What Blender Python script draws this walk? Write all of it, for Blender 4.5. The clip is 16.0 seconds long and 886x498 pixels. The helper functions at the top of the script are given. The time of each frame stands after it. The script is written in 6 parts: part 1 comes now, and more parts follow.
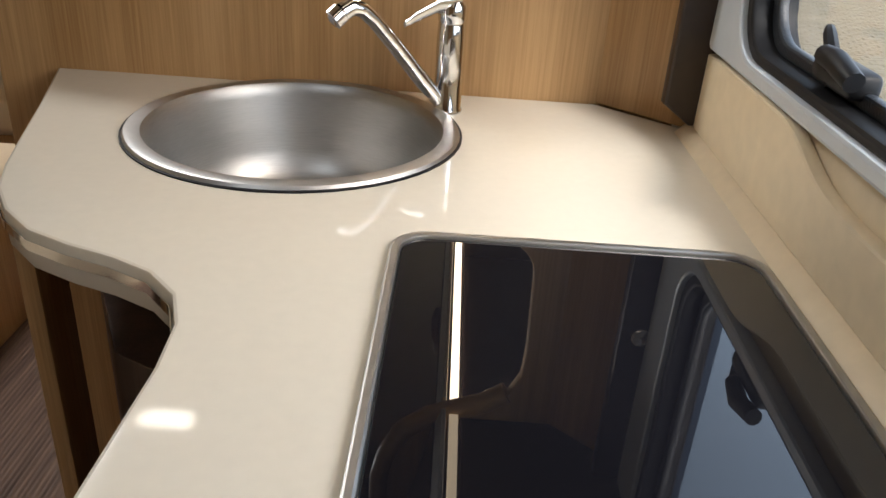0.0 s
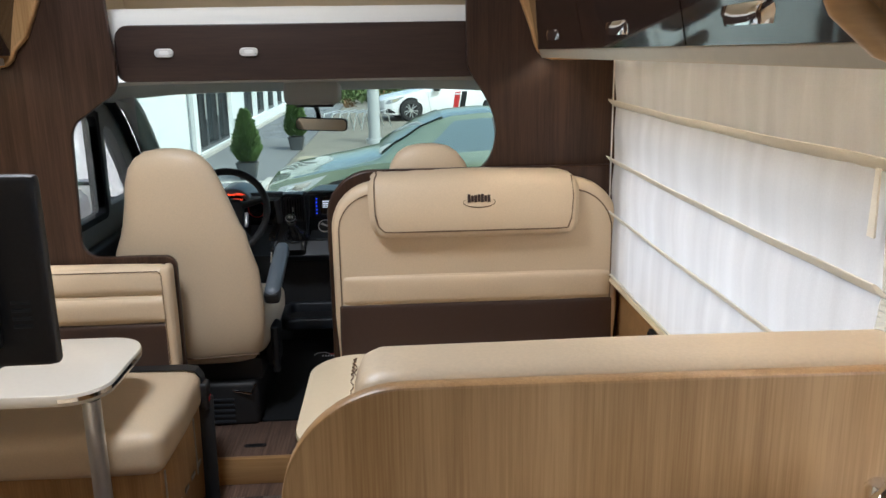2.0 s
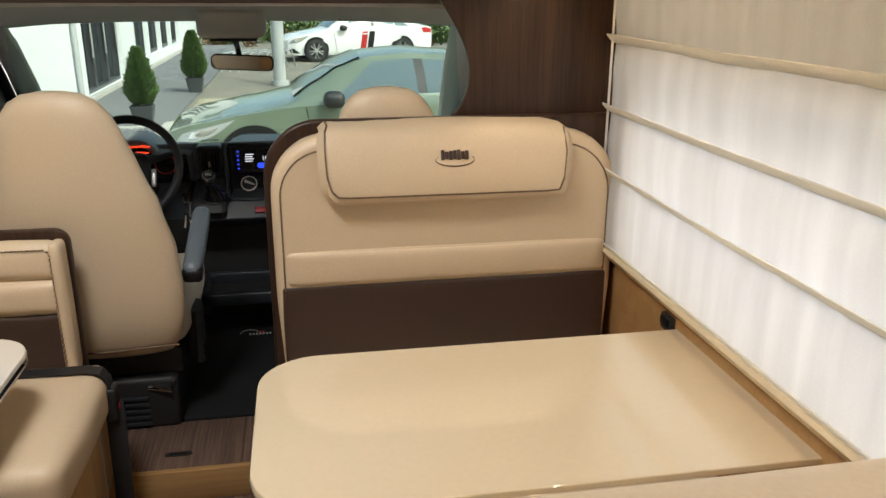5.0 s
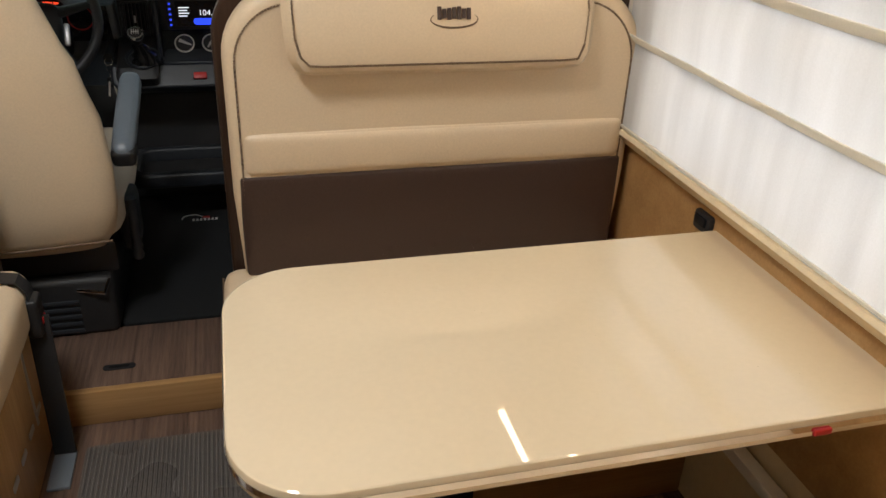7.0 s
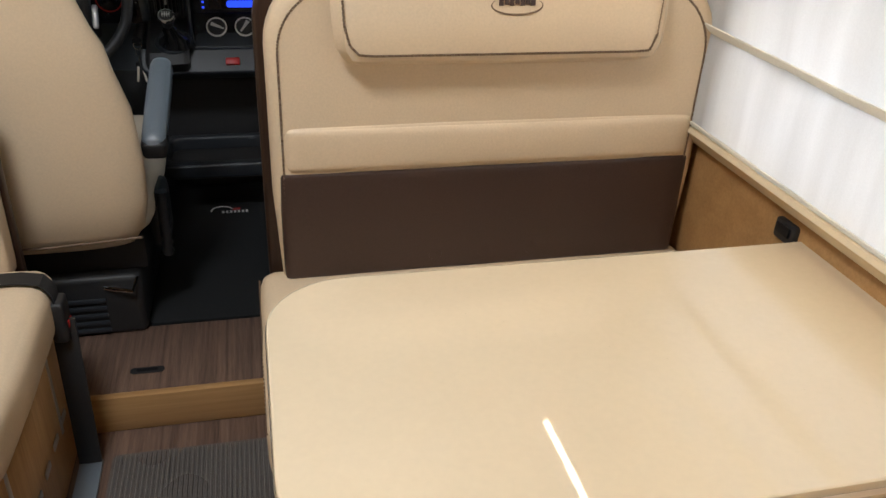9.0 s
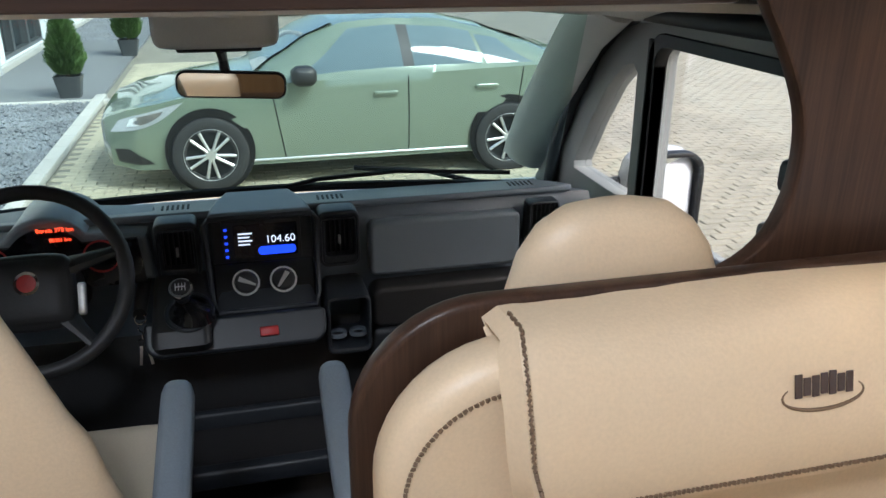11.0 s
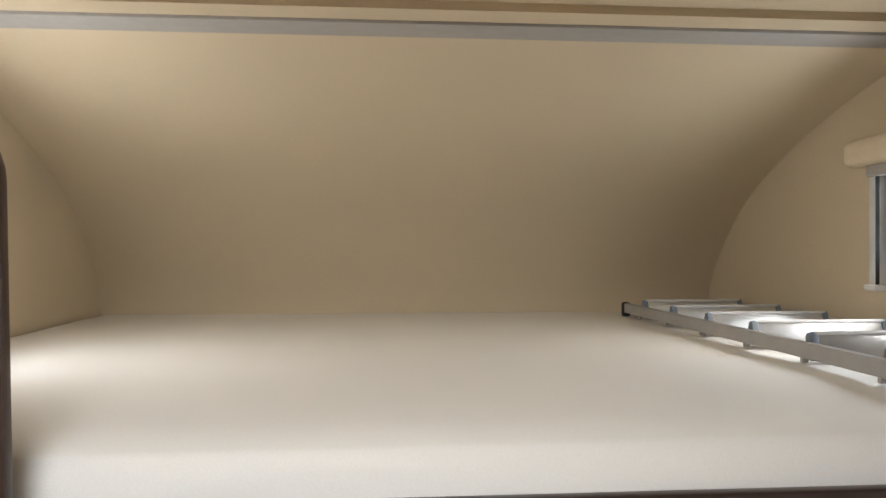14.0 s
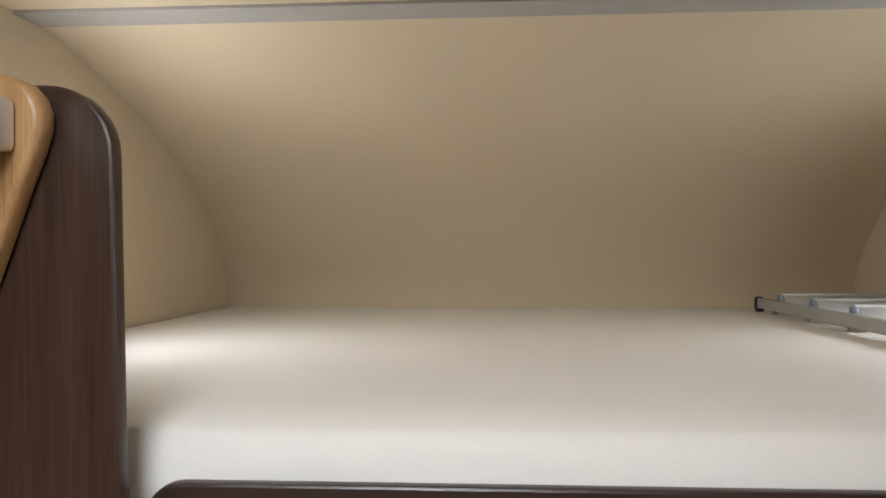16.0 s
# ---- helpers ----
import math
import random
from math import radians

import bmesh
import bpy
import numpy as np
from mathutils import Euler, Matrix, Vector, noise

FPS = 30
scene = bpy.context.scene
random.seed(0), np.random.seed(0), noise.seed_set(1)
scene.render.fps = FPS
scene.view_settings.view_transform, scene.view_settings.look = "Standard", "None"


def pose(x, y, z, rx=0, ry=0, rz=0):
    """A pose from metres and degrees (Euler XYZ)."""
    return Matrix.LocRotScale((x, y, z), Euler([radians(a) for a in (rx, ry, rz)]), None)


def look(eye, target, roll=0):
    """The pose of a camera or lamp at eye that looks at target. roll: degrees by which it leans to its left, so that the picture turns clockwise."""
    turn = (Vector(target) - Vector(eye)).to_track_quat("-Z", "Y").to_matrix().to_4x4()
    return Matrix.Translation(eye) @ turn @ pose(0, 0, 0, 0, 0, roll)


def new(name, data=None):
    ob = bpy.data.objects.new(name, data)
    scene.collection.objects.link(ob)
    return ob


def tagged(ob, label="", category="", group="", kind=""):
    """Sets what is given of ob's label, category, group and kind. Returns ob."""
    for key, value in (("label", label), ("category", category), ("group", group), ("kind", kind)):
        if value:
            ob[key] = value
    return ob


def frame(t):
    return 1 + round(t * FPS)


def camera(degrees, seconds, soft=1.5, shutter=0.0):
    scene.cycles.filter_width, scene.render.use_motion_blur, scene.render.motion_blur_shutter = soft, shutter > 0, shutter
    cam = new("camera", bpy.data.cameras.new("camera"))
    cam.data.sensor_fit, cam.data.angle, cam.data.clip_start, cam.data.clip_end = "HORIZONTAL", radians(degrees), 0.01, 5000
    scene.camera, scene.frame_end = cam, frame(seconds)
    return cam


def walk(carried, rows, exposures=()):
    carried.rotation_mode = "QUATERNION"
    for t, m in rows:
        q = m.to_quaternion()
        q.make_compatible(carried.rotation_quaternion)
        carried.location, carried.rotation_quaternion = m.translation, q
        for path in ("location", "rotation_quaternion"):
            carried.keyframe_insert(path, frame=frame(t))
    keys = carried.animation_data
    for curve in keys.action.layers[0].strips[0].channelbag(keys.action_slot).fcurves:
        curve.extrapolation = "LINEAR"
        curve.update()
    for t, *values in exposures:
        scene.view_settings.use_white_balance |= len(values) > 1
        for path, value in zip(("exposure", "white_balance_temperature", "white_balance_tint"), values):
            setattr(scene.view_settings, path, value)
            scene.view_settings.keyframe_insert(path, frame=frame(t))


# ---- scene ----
cam = camera(58.4, 16.0)
PATH = [
    (0, (0.029, 0.335, 1.226), (0.029, 2.116, 0.314), 3.9),
    (0.3, (-0.009, 0.373, 1.273), (-0.057, 2.2, 0.461), 2.8),
    (0.7, (-0.1, 0.438, 1.341), (-0.161, 2.317, 0.659), 1.9),
    (1, (-0.162, 0.476, 1.409), (-0.231, 2.379, 0.796), 0.8),
    (1.5, (-0.253, 0.547, 1.453), (-0.305, 2.473, 0.915), 0.1),
    (2, (-0.423, 0.605, 1.469), (-0.315, 2.543, 0.986), -0.9),
    (2.2, (-0.429, 0.635, 1.483), (-0.285, 2.568, 0.99), -0.8),
    (2.5, (-0.465, 0.632, 1.469), (-0.263, 2.564, 0.993), -0.2),
    (3, (-0.465, 0.636, 1.468), (-0.229, 2.564, 0.994), 0.7),
    (3.5, (-0.479, 0.65, 1.464), (-0.225, 2.573, 0.976), 0.9),
    (3.7, (-0.49, 0.663, 1.459), (-0.232, 2.584, 0.962), 0.8),
    (5.8, (-0.616, 1.356, 1.386), (-0.197, 3.165, 0.642), 0.8),
    (6, (-0.629, 1.396, 1.375), (-0.19, 3.185, 0.596), 1.1),
    (6.5, (-0.628, 1.437, 1.352), (-0.159, 3.18, 0.49), 1.7),
    (7, (-0.621, 1.439, 1.348), (-0.143, 3.145, 0.419), 2.5),
    (7.5, (-0.613, 1.438, 1.332), (-0.162, 3.117, 0.343), 3.0),
    (8, (-0.603, 1.444, 1.31), (-0.199, 3.109, 0.277), 3.0),
    (8.2, (-0.611, 1.443, 1.298), (-0.214, 3.104, 0.257), 3.3),
    (10.3, (-0.701, 2.171, 1.389), (-0.201, 3.946, 0.613), 1.4),
    (10.5, (-0.693, 2.264, 1.395), (-0.197, 4.042, 0.624), 1.5),
    (11, (-0.742, 2.43, 1.458), (-0.278, 4.233, 0.727), 0.3),
    (11.2, (-0.739, 2.479, 1.546), (-0.311, 4.311, 0.866), -1.8),
    (11.4, (-0.742, 2.511, 1.656), (-0.294, 4.366, 1.056), 0.0),
    (11.5, (-0.785, 2.504, 1.685), (-0.302, 4.369, 1.147), 0.7),
    (12, (-0.817, 2.476, 1.797), (-0.384, 4.399, 1.457), -0.0),
    (12.5, (-0.829, 2.431, 1.833), (-0.504, 4.395, 1.64), -0.1),
    (13, (-0.854, 2.42, 1.854), (-0.59, 4.4, 1.761), 0.1),
    (13.5, (-0.861, 2.418, 1.851), (-0.651, 4.407, 1.827), -0.1),
    (14, (-0.929, 2.355, 1.863), (-0.755, 4.347, 1.862), 0.0),
    (14.5, (-0.887, 2.404, 1.831), (-0.835, 4.403, 1.866), -0.0),
    (15, (-0.913, 2.406, 1.844), (-0.957, 4.406, 1.859), 0.6),
    (15.5, (-0.94, 2.405, 1.831), (-1.033, 4.403, 1.847), 1.0),
    (16, (-0.914, 2.401, 1.83), (-1.045, 4.397, 1.835), -0.2),
]
walk(cam, [(t, look(eye, target, roll)) for t, eye, target, roll in PATH], exposures=((0.0, 0.72, 6450, 10), (0.5, 0.6, 6500, 10), (1.0, 0.8, 6000, 10), (1.5, 0.87, 5950, 10), (2.5, 0.88, 6000, 10), (3.0, 0.92, 6450, 10), (3.5, 0.95, 6850, 10), (6.0, 0.87, 6750, 10), (8.2, 0.90, 6700, 10), (10.3, 1.3, 5650, 9), (10.6, 1.3, 5650, 9), (11.0, 1.08, 5800, 10), (11.2, 1.2, 6050, 15), (11.5, 1.18, 7100, 13), (12.2, 1.05, 6600, 12), (14.0, 0.95, 6350, 11), (16.0, 0.92, 6200, 11)))

# ---- world and light ----
wo = bpy.data.worlds.new("sky"); scene.world = wo; wo.use_nodes = True
nt = wo.node_tree; nt.nodes.clear()
sky = nt.nodes.new("ShaderNodeTexSky"); sky.sky_type = "NISHITA"; sky.sun_disc = False
sky.sun_elevation, sky.sun_rotation, sky.air_density, sky.dust_density = radians(42), radians(120), 1.2, 5.0
bg = nt.nodes.new("ShaderNodeBackground"); bg.inputs[1].default_value = 0.15
wout = nt.nodes.new("ShaderNodeOutputWorld")
nt.links.new(sky.outputs[0], bg.inputs[0]); nt.links.new(bg.outputs[0], wout.inputs[0])
sun = new("sun", bpy.data.lights.new("sun", "SUN"))
sun.data.energy, sun.data.angle, sun.data.color = 1.9, radians(14), (1.0, 0.97, 0.93)
sun.matrix_world = look((0, 0, 20), (-7, 10, 5))


def area_lamp(name, eye, target, sx, sy, watts, color):
    lamp = new(name, bpy.data.lights.new(name, "AREA"))
    lamp.data.shape, lamp.data.size, lamp.data.size_y = "RECTANGLE", sx, sy
    lamp.data.energy, lamp.data.color = watts, color
    lamp.matrix_world = look(eye, target)
    return lamp


WARM = (1.0, 0.83, 0.62)
DAY = (0.86, 0.94, 1.0)
# sky light standing in the openings: side, kitchen and right alcove windows
area_lamp("window_light", (0.40, 2.28, 1.0), (-1, 2.28, 0.9), 1.3, 0.52, 0.70, (0.54, 0.76, 1.0))
area_lamp("kitchen_window_light", (0.356, 0.71, 1.293), (-1, 0.71, 1.293), 0.81, 0.436, 2.0, (0.62, 0.79, 1.0))
# two unseen lamps added at the ceiling to fill the living space
area_lamp("ceiling_fill_light", (-1.15, 2.15, 2.345), (-1.15, 2.15, 0), 0.40, 0.40, 14.5, (0.96, 0.98, 1.0))
area_lamp("rear_fill_light", (-0.75, -0.6, 2.30), (-0.75, -0.6, 0), 0.24, 0.16, 3.6, (0.92, 0.97, 1.0))
area_lamp("alcove_window_light", (0.372, 4.0, 1.93), (-1, 4.2, 2.0), 0.56, 0.24, 3.6, (0.90, 0.95, 1.0))
# fill lamp added on the alcove's unseen left side
area_lamp("alcove_left_fill_light", (-1.935, 3.9, 1.95), (-0.9, 4.6, 2.1), 0.4, 0.24, 4.2, (0.97, 0.97, 0.97))


# ---- materials ----
def mat(name, color, rough=0.5, metal=0.0, vary=0.12, grain=40.0, bump=0.0, stretch=(1, 1, 1), coat=0.0, spec=0.5):
    """A principled surface with two scales of variation in colour and roughness and a fine relief."""
    m = bpy.data.materials.new(name); m.use_nodes = True
    t = m.node_tree; b = t.nodes["Principled BSDF"]
    b.inputs["Roughness"].default_value, b.inputs["Metallic"].default_value = rough, metal
    b.inputs["Coat Weight"].default_value, b.inputs["Specular IOR Level"].default_value = coat, spec
    co = t.nodes.new("ShaderNodeTexCoord"); mp = t.nodes.new("ShaderNodeMapping"); mp.inputs["Scale"].default_value = stretch
    t.links.new(co.outputs["Object"], mp.inputs["Vector"])
    n1 = t.nodes.new("ShaderNodeTexNoise"); n1.inputs["Scale"].default_value = grain; n1.inputs["Detail"].default_value = 6
    n2 = t.nodes.new("ShaderNodeTexNoise"); n2.inputs["Scale"].default_value = 2.3
    for n in (n1, n2):
        t.links.new(mp.outputs[0], n.inputs["Vector"])
    mx = t.nodes.new("ShaderNodeMix"); mx.data_type = "FLOAT"; mx.inputs[0].default_value = 0.4
    t.links.new(n1.outputs["Fac"], mx.inputs[2]); t.links.new(n2.outputs["Fac"], mx.inputs[3])
    ramp = t.nodes.new("ShaderNodeValToRGB")
    lo = [max(0.0, c * (1 - vary * 1.6)) for c in color]; hi = [min(1.0, c * (1 + vary)) for c in color]
    ramp.color_ramp.elements[0].position, ramp.color_ramp.elements[1].position = 0.3, 0.72
    ramp.color_ramp.elements[0].color, ramp.color_ramp.elements[1].color = (*lo, 1), (*hi, 1)
    t.links.new(mx.outputs[0], ramp.inputs[0]); t.links.new(ramp.outputs[0], b.inputs["Base Color"])
    rr = t.nodes.new("ShaderNodeMapRange"); rr.inputs[3].default_value, rr.inputs[4].default_value = rough * 0.85, min(1, rough * 1.15)
    t.links.new(n2.outputs["Fac"], rr.inputs[0]); t.links.new(rr.outputs[0], b.inputs["Roughness"])
    if bump:
        bp = t.nodes.new("ShaderNodeBump"); bp.inputs["Strength"].default_value = bump; bp.inputs["Distance"].default_value = 0.002
        t.links.new(n1.outputs["Fac"], bp.inputs["Height"]); t.links.new(bp.outputs[0], b.inputs["Normal"])
    return m


def wood(name, dark, light, stretch, rough=0.38, bump=0.12, bands=1.0):
    """Laminate with long grain: stretched noise for the pores, a wide wave for the figure."""
    m = bpy.data.materials.new(name); m.use_nodes = True
    t = m.node_tree; b = t.nodes["Principled BSDF"]
    co = t.nodes.new("ShaderNodeTexCoord"); mp = t.nodes.new("ShaderNodeMapping"); mp.inputs["Scale"].default_value = stretch
    t.links.new(co.outputs["Object"], mp.inputs["Vector"])
    fine = t.nodes.new("ShaderNodeTexNoise"); fine.inputs["Scale"].default_value = 9; fine.inputs["Detail"].default_value = 8; fine.inputs["Roughness"].default_value = 0.65
    wide = t.nodes.new("ShaderNodeTexNoise"); wide.inputs["Scale"].default_value = 1.1 * bands; wide.inputs["Detail"].default_value = 3; wide.inputs["Distortion"].default_value = 0.6
    t.links.new(mp.outputs[0], fine.inputs["Vector"]); t.links.new(mp.outputs[0], wide.inputs["Vector"])
    mx = t.nodes.new("ShaderNodeMix"); mx.data_type = "FLOAT"; mx.inputs[0].default_value = 0.5
    t.links.new(fine.outputs["Fac"], mx.inputs[2]); t.links.new(wide.outputs["Fac"], mx.inputs[3])
    ramp = t.nodes.new("ShaderNodeValToRGB"); e = ramp.color_ramp.elements
    e[0].position, e[1].position, e[0].color, e[1].color = 0.36, 0.62, (*dark, 1), (*light, 1)
    t.links.new(mx.outputs[0], ramp.inputs[0]); t.links.new(ramp.outputs[0], b.inputs["Base Color"])
    b.inputs["Roughness"].default_value = rough
    bp = t.nodes.new("ShaderNodeBump"); bp.inputs["Strength"].default_value = bump; bp.inputs["Distance"].default_value = 0.001
    t.links.new(fine.outputs["Fac"], bp.inputs["Height"]); t.links.new(bp.outputs[0], b.inputs["Normal"])
    return m


def glass(name, color=(1, 1, 1), rough=0.0, clear=0.9):
    """A thin pane: mostly clear, with a gloss that grows at a slant."""
    m = bpy.data.materials.new(name); m.use_nodes = True
    t = m.node_tree; t.nodes.clear()
    tr = t.nodes.new("ShaderNodeBsdfTransparent"); tr.inputs[0].default_value = (*[c * clear for c in color], 1)
    gl = t.nodes.new("ShaderNodeBsdfGlossy"); gl.inputs["Roughness"].default_value = rough
    lw = t.nodes.new("ShaderNodeLayerWeight"); pw = t.nodes.new("ShaderNodeMath"); pw.operation = "POWER"; pw.inputs[1].default_value = 4.0
    fr = t.nodes.new("ShaderNodeMath"); fr.operation = "MULTIPLY_ADD"; fr.inputs[1].default_value, fr.inputs[2].default_value = 0.9, 0.025
    t.links.new(lw.outputs["Facing"], pw.inputs[0]); t.links.new(pw.outputs[0], fr.inputs[0])
    mx = t.nodes.new("ShaderNodeMixShader"); o = t.nodes.new("ShaderNodeOutputMaterial")
    t.links.new(fr.outputs[0], mx.inputs[0]); t.links.new(tr.outputs[0], mx.inputs[1]); t.links.new(gl.outputs[0], mx.inputs[2]); t.links.new(mx.outputs[0], o.inputs[0])
    return m


def cloth(name, color, through_part, fold_shade=0.0):
    """Thin woven cloth that lets light through."""
    m = mat(name, color, 0.9, vary=0.06, grain=300, bump=0.15)
    t = m.node_tree; b = t.nodes["Principled BSDF"]; o = t.nodes["Material Output"]
    tl = t.nodes.new("ShaderNodeBsdfTranslucent"); tl.inputs[0].default_value = (*color, 1)
    # shading of upright folds, painted as streaks into the translucent colour
    if fold_shade:
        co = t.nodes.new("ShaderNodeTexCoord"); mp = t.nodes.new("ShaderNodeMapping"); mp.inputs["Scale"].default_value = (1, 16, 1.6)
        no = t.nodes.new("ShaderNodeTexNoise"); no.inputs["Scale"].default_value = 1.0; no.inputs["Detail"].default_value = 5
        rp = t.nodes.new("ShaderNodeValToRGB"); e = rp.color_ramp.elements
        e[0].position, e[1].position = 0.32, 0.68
        e[0].color, e[1].color = (*[c * (1 - fold_shade) for c in color], 1), (*[min(1, c * (1 + 0.4 * fold_shade)) for c in color], 1)
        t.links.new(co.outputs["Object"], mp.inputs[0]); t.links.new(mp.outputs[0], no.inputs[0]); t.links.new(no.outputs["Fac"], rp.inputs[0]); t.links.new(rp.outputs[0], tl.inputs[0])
    mx = t.nodes.new("ShaderNodeMixShader"); mx.inputs[0].default_value = through_part
    t.links.new(b.outputs[0], mx.inputs[1]); t.links.new(tl.outputs[0], mx.inputs[2]); t.links.new(mx.outputs[0], o.inputs[0])
    return m


def glow(name, color, strength):
    m = bpy.data.materials.new(name); m.use_nodes = True
    b = m.node_tree.nodes["Principled BSDF"]
    b.inputs["Base Color"].default_value = (*color, 1); b.inputs["Emission Color"].default_value = (*color, 1); b.inputs["Emission Strength"].default_value = strength
    return m


OAK = wood("oak_upright", (0.315, 0.165, 0.060), (0.525, 0.315, 0.140), (34, 34, 0.6), bands=0.4)
OAK_X = wood("oak_lengthwise", (0.36, 0.195, 0.073), (0.485, 0.285, 0.12), (0.6, 15, 15))
OAK_EDGE = mat("oak_edge", (0.50, 0.30, 0.13), 0.35, vary=0.15, grain=25, stretch=(1, 1, 6))
WENGE = wood("dark_laminate_upright", (0.026, 0.014, 0.009), (0.066, 0.035, 0.023), (26, 26, 0.8), 0.36, 0.2)
WENGE_X = wood("dark_laminate_lengthwise", (0.024, 0.013, 0.010), (0.047, 0.027, 0.02), (0.8, 14, 14), 0.34, 0.2)
GLOSSBROWN = mat("gloss_brown", (0.022, 0.012, 0.009), 0.07, vary=0.1, coat=0.6)
MATTBROWN = mat("satin_brown", (0.035, 0.021, 0.014), 0.42, vary=0.15, grain=60, bump=0.05)
CREAM = mat("cream_leather", (0.69, 0.545, 0.375), 0.42, vary=0.05, grain=220, bump=0.18)
CREAM_SIDE = mat("cream_fabric", (0.70, 0.62, 0.50), 0.6, vary=0.05, grain=260, bump=0.2)
BROWNLEATHER = mat("brown_leather", (0.055, 0.031, 0.024), 0.42, vary=0.1, grain=240, bump=0.25)
STITCH = mat("brown_stitching", (0.20, 0.13, 0.08), 0.7, vary=0.3, grain=500, bump=0.4)
TOP = mat("cream_gloss_laminate", (0.72, 0.605, 0.43), 0.035, vary=0.02, grain=90, coat=0.7)
WHITETOP = mat("white_gloss_laminate", (0.78, 0.74, 0.66), 0.09, vary=0.02, grain=90, coat=0.3)
COUNTER = mat("cream_white_gloss_worktop", (0.72, 0.655, 0.54), 0.05, vary=0.02, grain=90)
WENGE.node_tree.nodes["Principled BSDF"].inputs["Specular IOR Level"].default_value = 0.3
CHROME = mat("chrome", (0.86, 0.86, 0.87), 0.07, 1.0, vary=0.02)
STEEL = mat("brushed_steel", (0.47, 0.46, 0.44), 0.40, 1.0, vary=0.08, grain=60, stretch=(1, 1, 20), bump=0.03)
ALU = mat("aluminium", (0.62, 0.63, 0.63), 0.35, 0.9, vary=0.05)
BLACKGLASS = mat("black_glass", (0.006, 0.006, 0.008), 0.012, vary=0.02, spec=0.65)
GLOSSBLACK = mat("gloss_black_plastic", (0.010, 0.010, 0.011), 0.14, vary=0.1)
BLACK = mat("black_plastic", (0.018, 0.018, 0.019), 0.5, vary=0.15, grain=180, bump=0.15)
DASH = mat("dark_grey_dashboard", (0.019, 0.023, 0.029), 0.42, vary=0.12, grain=400, bump=0.3)
DASHMID = mat("charcoal_dashboard", (0.105, 0.127, 0.152), 0.4, vary=0.1, grain=400, bump=0.3)
# grey raised to carry windscreen daylight and sky sheen in the colour
DASH_DAYLIT = mat("daylit_grey_dashboard", (0.16, 0.19, 0.225), 0.36, vary=0.1, grain=400, bump=0.3)
GREYARM = mat("blue_grey_plastic", (0.17, 0.20, 0.235), 0.38, vary=0.08, grain=300, bump=0.2)
LINER = mat("grey_headlining", (0.60, 0.61, 0.59), 0.85, vary=0.05, grain=350, bump=0.15)
PILLAR = mat("light_grey_pillar_trim", (0.27, 0.28, 0.27), 0.7, vary=0.05, grain=350, bump=0.15)
RUBBER = mat("black_rubber", (0.010, 0.010, 0.011), 0.5, vary=0.15, grain=90, spec=0.25)
CARPET = mat("black_carpet", (0.008, 0.009, 0.010), 0.95, vary=0.3, grain=600, bump=0.5)
ALCOVE = mat("beige_wall_cloth", (0.60, 0.495, 0.34), 0.36, vary=0.05, grain=300, bump=0.12)
SHEET = mat("cream_sheet", (0.82, 0.79, 0.73), 0.85, vary=0.04, grain=420, bump=0.12)
WALLCREAM = mat("cream_wall_panel", (0.72, 0.60, 0.42), 0.5, vary=0.05, grain=60)
LIGHTGREY = mat("light_grey_plastic", (0.60, 0.59, 0.57), 0.4, vary=0.05)
PELMET = mat("beige_grey_pelmet", (0.42, 0.38, 0.30), 0.35, vary=0.05)
GREYTRIM = mat("grey_ceiling_trim", (0.36, 0.34, 0.31), 0.5, vary=0.06)
# fold shading streaked into the blind's colour by the last value
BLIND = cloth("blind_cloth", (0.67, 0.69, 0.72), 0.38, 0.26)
BLINDBAND = cloth("blind_band_cloth", (0.90, 0.88, 0.82), 0.45)
LAMPGLASS = mat("headlight_cover", (0.42, 0.45, 0.48), 0.08, 0.3, vary=0.1, coat=0.6)
PANE = glass("window_pane")
SCREENGLASS = glass("windscreen_glass", (0.90, 1.0, 0.97), 0.0, 0.95)
MIRROR = mat("mirror_silver", (0.75, 0.78, 0.78), 0.03, 1.0, vary=0.01)
WHITEPLASTIC = mat("white_plastic", (0.75, 0.74, 0.72), 0.35, vary=0.04)
# the pale blue puts the sky's reflection into the frame's colour
FRAME_SKYLIT = mat("sky_tinted_grey_frame", (0.55, 0.59, 0.63), 0.3, vary=0.04)
WHITEPAINT = mat("white_van_paint", (0.78, 0.79, 0.80), 0.25, vary=0.03, coat=0.4)
RED = mat("red_button", (0.45, 0.02, 0.02), 0.4)
REDGLOW = glow("red_display", (1.0, 0.07, 0.02), 1.5)
BLUEGLOW = glow("blue_display", (0.02, 0.06, 0.9), 0.8)
WHITEGLOW = glow("white_display", (0.75, 0.8, 0.9), 0.6)
DARKSCREEN = mat("dark_screen", (0.012, 0.013, 0.018), 0.08, vary=0.05)
LED = glow("warm_led", (1.0, 0.82, 0.58), 4.5)
LEDSTRIP = glow("warm_led_strip", (1.0, 0.80, 0.56), 15.0)
LEDDIM = glow("dim_warm_led_strip", (1.0, 0.80, 0.55), 2.2)
SPOTGLOW = glow("ceiling_lamp_lens", (1.0, 0.92, 0.80), 8.0)


# ---- building tools ----
def thing(name, base, label, category, group="", kind=""):
    """An empty at the base of a thing; its parts are given in world metres."""
    e = new(name); e.empty_display_size = 0.05
    e.location = base; e["base"] = base
    return tagged(e, label, category, group, kind)


